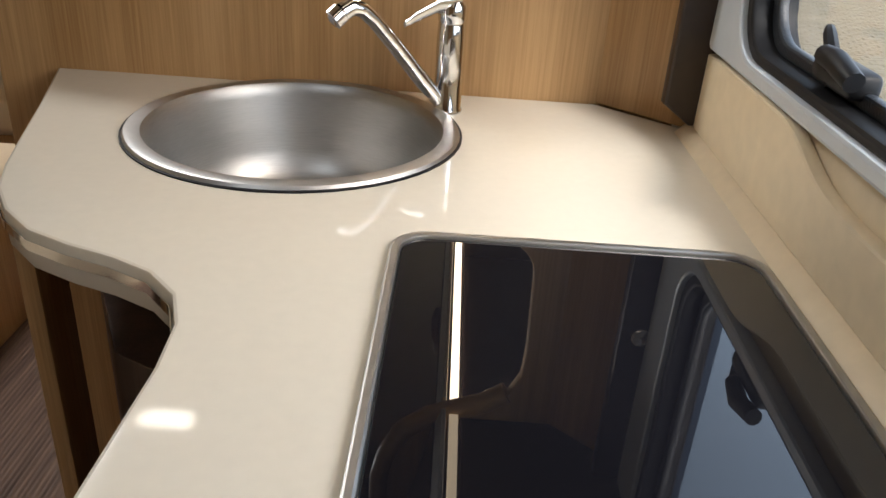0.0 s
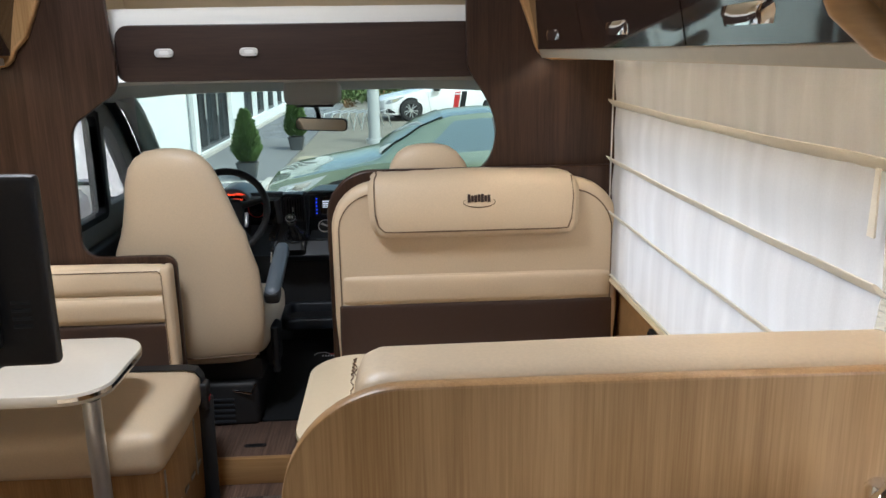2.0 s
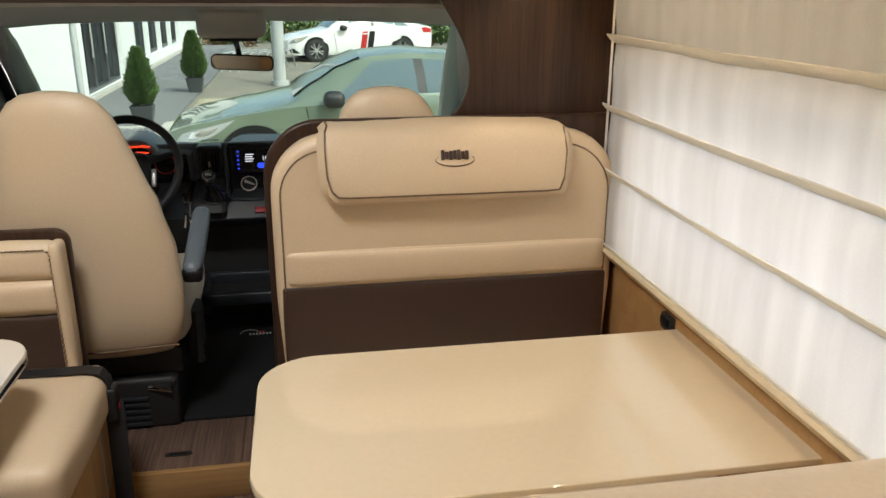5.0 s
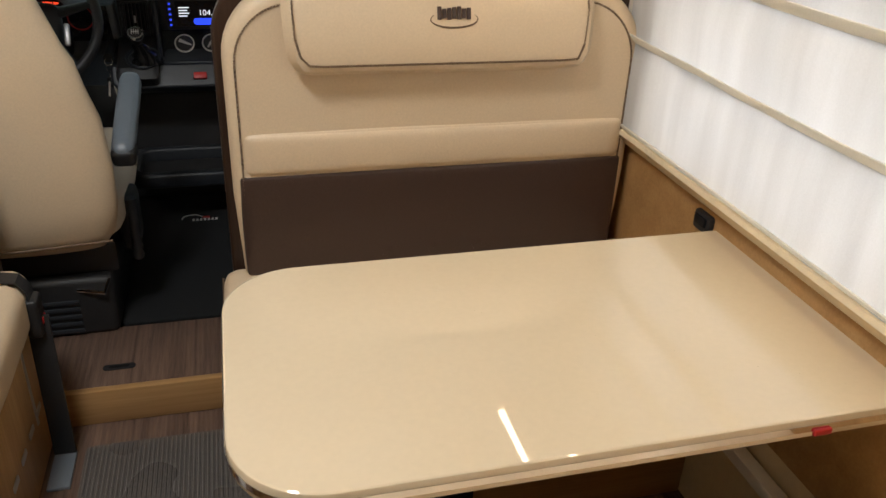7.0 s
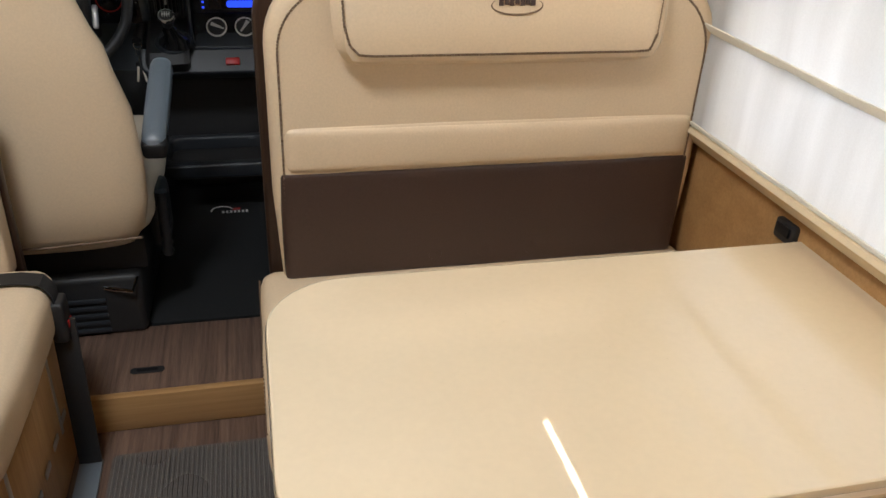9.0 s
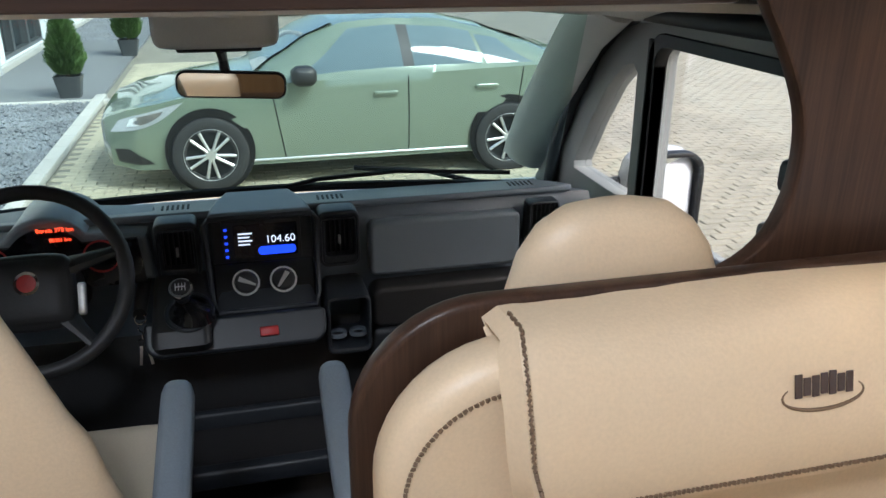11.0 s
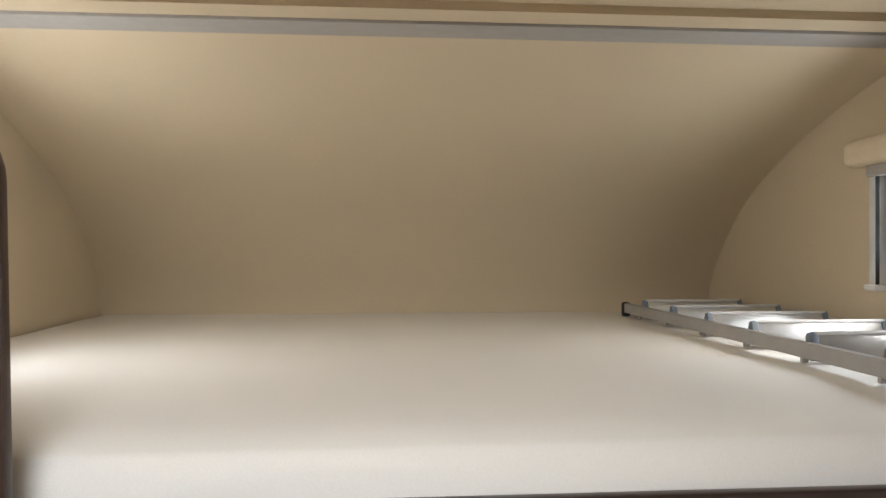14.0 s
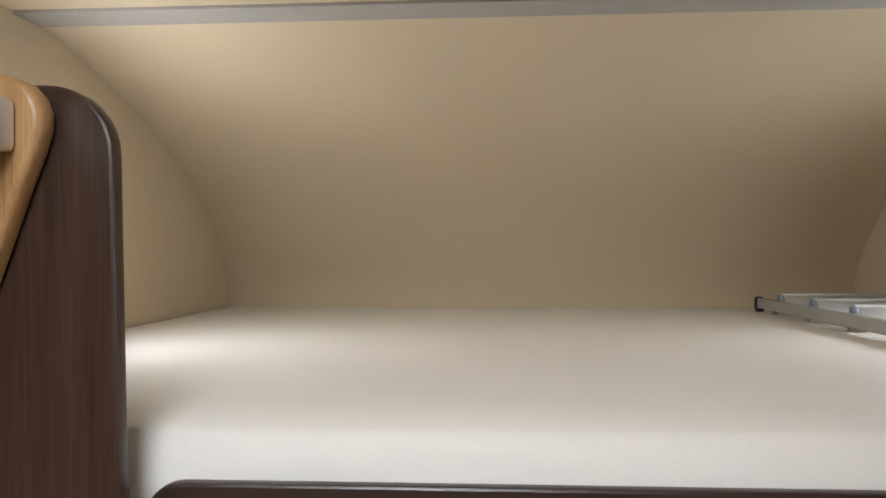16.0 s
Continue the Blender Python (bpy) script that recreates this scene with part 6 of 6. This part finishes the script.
part("plinth", rbox((-4.4, -5.9, GZ - 0.01), (-4.30, 35.9, GZ + 0.12), 0.01), KERB, bld)
part("downpipe", tube([(-4.33, 16.2, GZ), (-4.33, 16.2, 4.5)], 0.05, 10), POLE, bld)


nb = thing("neighbour_hall", (34, 5, GZ), "long white hall with a few dark windows beyond the road", "building")
nbh = [[(y, 1.6), (y + 2.2, 1.6), (y + 2.2, 3.2), (y, 3.2)] for y in range(-24, 44, 6)]
part("wall", plate([[(-30, GZ - 0.02), (50, GZ - 0.02), (50, 6.2), (-30, 6.2)]] + nbh, "x", 34, 34.3), RENDERW, nb)
part("roof", rbox((33.8, -30.3, 6.2), (46, 50.3, 6.5), 0.02), FRAMEDARK, nb)
for y in range(-24, 44, 6):
    w = part("window", rbox((34.12, y - 0.02, 1.58), (34.16, y + 2.22, 3.22), 0), FACADEGLASS, nb)
    part("frame", plate([[(y, 1.6), (y + 2.2, 1.6), (y + 2.2, 3.2), (y, 3.2)], [(y + 0.08, 1.68), (y + 2.12, 1.68), (y + 2.12, 3.12), (y + 0.08, 3.12)]], "x", 34.05, 34.12), FRAMEDARK, w)


def wheel(parent, x, z, y0, sgn, rim):
    """A road wheel: tyre, dish and ten slim spokes; sgn: which way its face looks."""
    t = part("wheel", lathe([(0.20, 0.0), (0.235, -0.006), (0.29, -0.012), (0.318, 0.0), (0.325, 0.04), (0.325, 0.17), (0.30, 0.2), (0.2, 0.2)] if sgn < 0 else [(0.20, 0.2), (0.235, 0.206), (0.29, 0.212), (0.318, 0.2), (0.325, 0.16), (0.325, 0.03), (0.30, 0), (0.2, 0)], (x, y0, z), 36, "y"), TYRE, parent, "black tyre")
    f = y0 if sgn < 0 else y0 + 0.2
    part("rim", lathe([(0.235, f - y0 + 0.004 * -sgn), (0.225, f - y0 - 0.006 * -sgn), (0.205, f - y0 + 0.015 * -sgn), (0.20, f - y0 + 0.08 * -sgn)], (x, y0, z), 36, "y"), rim, t)
    part("dish", lathe([(0.205, f - y0 + 0.075 * -sgn), (0.001, f - y0 + 0.07 * -sgn)], (x, y0, z), 24, "y"), BLACK, t)
    sp = []
    for k in range(10):
        a = radians(36 * k + (5 if k % 2 else -5))
        sp.append(tube([(x + 0.04 * math.cos(a), f + 0.004 * -sgn, z + 0.04 * math.sin(a)), (x + 0.21 * math.cos(a), f + 0.004 * -sgn, z + 0.21 * math.sin(a))], [0.013, 0.015], 6))
    part("spokes", join(*sp), rim, t, "ten slim bright spokes")
    part("hub", lathe([(0.05, f - y0 + 0.02 * -sgn), (0.045, f - y0 - 0.004 * -sgn), (0.001, f - y0 - 0.006 * -sgn)], (x, y0, z), 18, "y"), rim, t)


def lerp_table(tab, x):
    for (a, *u), (b, *v) in zip(tab, tab[1:]):
        if x <= b:
            s = max(0, (x - a) / (b - a)); s = s * s * (3 - 2 * s) * 0.35 + s * 0.65
            return [p + (q - p) * s for p, q in zip(u, v)]
    return tab[-1][1:]


# station: half width, sill height, belt height, top height, half width of the roof
SALOON = [(0.0, 0.60, 0.34, 0.60, 0.64, 0.50), (0.06, 0.72, 0.24, 0.66, 0.71, 0.58), (0.3, 0.84, 0.20, 0.74, 0.79, 0.66), (0.8, 0.88, 0.20, 0.83, 0.88, 0.70), (1.25, 0.885, 0.20, 0.89, 0.96, 0.72), (1.5, 0.885, 0.20, 0.905, 1.12, 0.66), (1.8, 0.885, 0.20, 0.915, 1.29, 0.60),
          (2.1, 0.885, 0.20, 0.925, 1.40, 0.56), (2.5, 0.885, 0.20, 0.94, 1.43, 0.55), (3.0, 0.885, 0.20, 0.955, 1.40, 0.55), (3.4, 0.885, 0.20, 0.97, 1.32, 0.56), (3.8, 0.88, 0.22, 0.98, 1.20, 0.59), (4.15, 0.86, 0.26, 0.99, 1.08, 0.66), (4.4, 0.82, 0.30, 0.99, 1.03, 0.68), (4.58, 0.74, 0.34, 0.95, 0.99, 0.62), (4.63, 0.66, 0.40, 0.85, 0.88, 0.55)]


def car_side(X, s):
    """A point on the near flank: s 0 at the sill, 1 at the belt, 2 at the roof's edge."""
    w, zb, zs, zt, wr = lerp_table(SALOON, X)
    if s <= 1:
        z = zb + (zs - zb) * s
        return (X, -(w * (0.955 + 0.045 * math.sin(min(1, s * 1.35) * math.pi * 0.62)) - 0.03 * max(0, s - 0.72)), z)
    t = s - 1
    return (X, -(w * 0.955 * (1 - t) + wr * t + 0.035 * math.sin(t * 3.14)), zs + (zt - 0.03 - zs) * t)


def build_car(name, label, paint, n=72):
    th = thing(name, (0, 0, 0), label, "car")
    rows = []
    for i in range(n + 1):
        X = 4.63 * i / n
        w, zb, zs, zt, wr = lerp_table(SALOON, X)
        half = [car_side(X, k / 8) for k in range(9)] + [car_side(X, 1 + k / 6) for k in range(1, 7)]
        half += [(X, -wr * 0.8, zt - 0.012), (X, -wr * 0.45, zt), (X, 0, zt + 0.008)]
        under = [(X, 0, zb), (X, -w * 0.8, zb)]
        ring = under + half
        ring += [(x, -y, z) for x, y, z in reversed(ring[1:-1])]
        rows.append(ring + [ring[0]])
    bm = quads(rows); bm.faces.new([v for v in bm.verts[:len(rows[0]) - 1]]); bm.faces.new([v for v in bm.verts[-len(rows[0]):-1]])
    bmesh.ops.remove_doubles(bm, verts=bm.verts, dist=0.0005)
    body = part("body", bm, paint, th)

    def panel(nm, m, xs, s0, s1, parent=th, off=0.006, lab="", almond=0.0):
        k = 10
        rows_ = []
        for j in range(k + 1):
            row = []
            for i in range(k + 1):
                a = xs[0] + (xs[1] - xs[0]) * i / k; b = xs[2] + (xs[3] - xs[2]) * i / k
                X = a + (b - a) * j / k
                f = 1 - almond * abs(2 * i / k - 0.7) ** 2 / 1.69
                p = car_side(X, s1 - 0.25 * almond * (s1 - s0) * (1 - i / k) - (s1 - s0) * f * (1 - j / k) * (1 - 0.2 * almond)); row.append((p[0], p[1] - off, p[2]))
            rows_.append(row)
        return part(nm, quads(rows_), m, parent, lab)
    panel("front_side_window", CARGLASS, (1.60, 2.60, 2.14, 2.57), 1.06, 1.88)
    panel("rear_side_window", CARGLASS, (2.70, 3.34, 2.67, 3.26), 1.06, 1.88)
    panel("quarter_window", CARGLASS, (3.38, 3.86, 3.30, 3.52), 1.08, 1.82)
    panel("window_pillar", BLACK, (2.595, 2.705, 2.565, 2.675), 1.05, 1.89, off=0.005)
    ws_rows = []
    for j in range(9):
        X = 1.30 + 0.72 * j / 8; w, zb, zs, zt, wr = lerp_table(SALOON, X)
        ws_rows.append([(X - 0.008, wr * 0.93 * (i / 6 - 1), zt + 0.012 - 0.012 * abs(i / 6 - 1) ** 2) for i in range(13)])
    part("windscreen", quads(ws_rows), CARGLASS, th)
    rw = []
    for j in range(7):
        X = 3.45 + 0.62 * j / 6; w, zb, zs, zt, wr = lerp_table(SALOON, X)
        rw.append([(X + 0.006, wr * 0.85 * (i / 5 - 1), zt + 0.014) for i in range(11)])
    part("rear_window", quads(rw), CARGLASS, th)
    for X in (1.42, 2.63, 3.62):
        part("door_gap", tube([(p[0], p[1] - 0.001, p[2]) for p in [car_side(X + (0.10 * (1 - s / 6) if X < 2 else 0.0) + (0.1 * s / 6 if X > 3 else 0), 0.05 + 0.93 * s / 6) for s in range(7)]], 0.005, 5), RUBBER, th)
    part("sill_line", tube([(p[0], p[1] - 0.002, p[2]) for p in [car_side(1.2 + 0.25 * k, 0.06) for k in range(9)]], 0.012, 6), ALU, th, "bright sill line")
    for X in (2.42, 3.36):
        p = car_side(X, 0.80)
        part("door_handle", soft((X - 0.11, p[1] - 0.03, p[2] - 0.018), (X + 0.11, p[1] - 0.004, p[2] + 0.018), 0.012, cuts=6), paint, th)
    p = car_side(1.72, 1.02)
    m_ = part("door_mirror", soft((1.60, p[1] - 0.20, p[2] - 0.02), (1.80, p[1] - 0.02, p[2] + 0.13), 0.05, 0.01, 8), BLACK, th, "dark door mirror")
    panel("headlight", LAMPGLASS, (0.08, 0.66, 0.16, 0.70), 0.66, 0.94, off=0.008, lab="clear slanted headlight", almond=0.85)
    panel("headlight_bezel", CHROME, (0.22, 0.50, 0.26, 0.53), 0.73, 0.88, off=0.013, almond=0.6)
    panel("air_inlet", BLACK, (0.12, 0.42, 0.10, 0.22), 0.10, 0.36, off=0.006)
    panel("tail_light", RED, (4.28, 4.56, 4.2, 4.56), 0.74, 0.95, off=0.008, lab="red tail light")
    for X in (0.88, 3.58):
        for sg in (-1, 1):
            y = -0.895 if sg < 0 else 0.695
            part("wheel_arch", lathe([(0.375, (0.012 if sg < 0 else 0.188)), (0.001, (0.012 if sg < 0 else 0.188))], (X, y, 0.35), 36, "y"), RUBBER, th)
            wheel(th, X, 0.325, y - 0.012 if sg < 0 else y + 0.012, sg, ALU)
    return th


car = build_car("parked_saloon", "sage green four-door saloon car parked across the van's nose", CARGREEN)
car.matrix_world = pose(-1.92, 10.22, GZ - 0.012, 0, 0, 1.2)
white = build_car("parked_white_car", "white parked car with a red and black side stripe", CARWHITE)
for X, m_ in ((2.2, RED), (2.42, RUBBER)):
    part("stripe", quads([[(car_side(X + d + 0.12 * s, s)[0], car_side(X + d + 0.12 * s, s)[1] - 0.009, car_side(X + d + 0.12 * s, s)[2]) for d in (0.0, 0.18)] for s in (0.1, 0.3, 0.5, 0.7, 0.9)]), m_, white, "coloured side stripe")
white.matrix_world = pose(-1.0, 26.2, GZ - 0.012, 0, 0, 12)


def conifer(name, x, y, h, r, seed):
    th = thing(name, (x, y, GZ), "clipped conical conifer in a dark square pot", "plant", "potted conifers")
    ph = 0.32
    part("pot", loft([(GZ + 0.03, x, y, 0.13, 0.13), (GZ + ph - 0.03, x, y, 0.175, 0.175), (GZ + ph, x, y, 0.185, 0.185), (GZ + ph, x, y, 0.16, 0.16), (GZ + ph - 0.04, x, y, 0.155, 0.155)], 24, 6), FRAMEDARK, th, "dark square pot")
    part("trunk", tube([(x, y, GZ + ph - 0.04), (x, y, GZ + ph + h * 0.9)], [0.03, 0.006], 8), BARK, th)
    rnd = random.Random(seed); verts, faces = [], []
    for _ in range(3800):
        u = rnd.random() ** 1.25; z = GZ + ph + 0.02 + u * h
        rr = r * (0.55 + 0.45 * min(1, u / 0.18)) * (1 - u) ** 0.62 * (0.78 + 0.22 * rnd.random())
        rr *= 1 + 0.10 * noise.noise(Vector((x * 3 + seed, u * 6, 0)))
        a = rnd.random() * 6.283; c = Vector((x + rr * math.cos(a), y + rr * math.sin(a), z))
        out = Vector((math.cos(a) * 0.55, math.sin(a) * 0.55, 0.9)) + Vector((rnd.uniform(-.5, .5), rnd.uniform(-.5, .5), rnd.uniform(-.3, .3)))
        out.normalize(); sd = out.cross(Vector((rnd.random(), rnd.random(), rnd.random()))).normalized() * 0.012; L = rnd.uniform(0.05, 0.10)
        b = len(verts); verts += [tuple(c - sd), tuple(c + sd), tuple(c + sd * 0.7 + out * L), tuple(c - sd * 0.7 + out * L)]; faces.append((b, b + 1, b + 2, b + 3))
    me = bpy.data.meshes.new("mesh"); me.from_pydata([tuple(Vector(v) - Vector((x, y, GZ))) for v in verts], [], faces); me.materials.append(LEAF)
    cr = new("crown", me); cr.parent = th
    return th


conifer("potted_conifer", -2.95, 14.1, 0.80, 0.26, 5)
conifer("potted_conifer", -2.62, 18.2, 0.85, 0.27, 6)


def shrubs(name, x0, x1, y0, y1, n, hgt, m_, seed, lab):
    rnd = random.Random(seed); verts, faces = [], []
    for _ in range(n):
        cx, cy = rnd.uniform(x0, x1), rnd.uniform(y0, y1); s = rnd.uniform(0.4, 1.0) * hgt
        for _ in range(90):
            d = Vector((rnd.gauss(0, 1), rnd.gauss(0, 1), abs(rnd.gauss(0, 1)))).normalized() * s * rnd.uniform(0.5, 1.0)
            c = Vector((cx, cy, GZ)) + Vector((d.x, d.y, d.z)); e1 = Vector((rnd.uniform(-1, 1), rnd.uniform(-1, 1), rnd.uniform(-1, 1))).normalized() * 0.11 * hgt; e2 = e1.cross(Vector((rnd.random(), rnd.random(), 1))).normalized() * 0.06 * hgt
            b = len(verts); verts += [tuple(c - e1), tuple(c + e2), tuple(c + e1), tuple(c - e2)]; faces.append((b, b + 1, b + 2, b + 3))
    me = bpy.data.meshes.new("mesh"); me.from_pydata(verts, [], faces); me.materials.append(m_)
    return tagged(new(name, me), lab, "shrubs", kind="stuff")


shrubs("shrubs", -4, 12, 33, 44, 150, 1.0, SHRUB, 8, "green leafy shrubs in the bed behind the forecourt")
shrubs("autumn_shrubs", -5, 12, 31.5, 40, 70, 0.6, RUST, 9, "rust-brown autumn shrubs in the bed")
shrubs("far_trees", -60, 70, 60, 75, 320, 4.0, SHRUB, 10, "row of far green trees")
post = thing("steel_post", (-0.95, 19.5, GZ), "grey round steel post on the forecourt", "post")
part("tube", tube([(-0.95, 19.5, GZ - 0.01), (-0.95, 19.5, 4.2)], 0.14, 18), POLE, post)
part("collar", tube([(-0.95, 19.5, GZ - 0.01), (-0.95, 19.5, GZ + 0.1)], 0.2, 18), POLE, post)
rk = thing("bicycle_rack", (-2.0, 23.5, GZ), "low galvanised bicycle rack of bent tubes", "bicycle rack")
for k in range(7):
    x = -2.5 + 0.22 * k
    part("hoop", tube([(x, 22.8, GZ), (x + 0.1, 22.9, GZ + 0.45), (x + 0.5, 23.6, GZ + 0.5), (x + 0.6, 23.8, GZ)], 0.018, 6), ALU, rk)
structure("road", plate([[(14, -60), (24, -60), (24, 80), (14, 80)]], "z", GZ - 0.011, GZ - 0.004), SLAB, "grey asphalt road beyond the forecourt", "road")

# block paving, single stones where the van's nose and side windows look
bw, bh = 0.21, 0.105
me_block = bpy.data.meshes.new("paver")
tmp = rbox((-bw / 2 + 0.004, -bh / 2 + 0.004, -0.03), (bw / 2 - 0.004, bh / 2 - 0.004, 0.0), 0.006, 1); tmp.to_mesh(me_block); tmp.free(); me_block.materials.append(PAVE)
verts0 = [tuple(v.co) for v in me_block.vertices]; faces0 = [tuple(p.vertices) for p in me_block.polygons]
pav = structure("paving", plate([[(-2.47, 5.3), (-0.9, 5.3), (-0.9, 5.31), (-2.47, 5.31)]], "z", GZ - 0.011, GZ - 0.008), JOINT, "yellow-grey concrete block paving in rows", "paving")
rnd = random.Random(21); V, F = [], []; count = 0
for j in range(112):
    for i in range(62):
        x, y = -2.36 + bw * i + (bw / 2 if j % 2 else 0), 5.6 + bh * j
        z = GZ - 0.004 + rnd.uniform(-0.003, 0.003); a = rnd.uniform(-0.02, 0.02)
        if 6.9 < y < 8.3 and x < 2.0 and count < 280 and x > -2.3:
            o_ = new("paver", me_block); o_.parent = pav; o_.matrix_basis = pose(x, y, z, 0, 0, math.degrees(a)); count += 1
        else:
            b = len(V); ca, sa = math.cos(a), math.sin(a)
            V += [(x + vx * ca - vy * sa, y + vx * sa + vy * ca, z + vz) for vx, vy, vz in verts0]; F += [tuple(b + q for q in f_) for f_ in faces0]
for j in range(95):
    for i in range(46):
        x, y = 0.9 + bh * i * 2, -2.0 + bh * j
        if y < 5.55:
            z = GZ - 0.004 + rnd.uniform(-0.003, 0.003); b = len(V)
            V += [(x + (bw / 2 if j % 2 else 0) + vx, y + vy, z + vz) for vx, vy, vz in verts0]; F += [tuple(b + q for q in f_) for f_ in faces0]
me = bpy.data.meshes.new("mesh"); me.from_pydata(V, [], F); me.materials.append(PAVE)
rest = new("paver_field", me); rest.parent = pav; tagged(rest, "", kind="stuff")
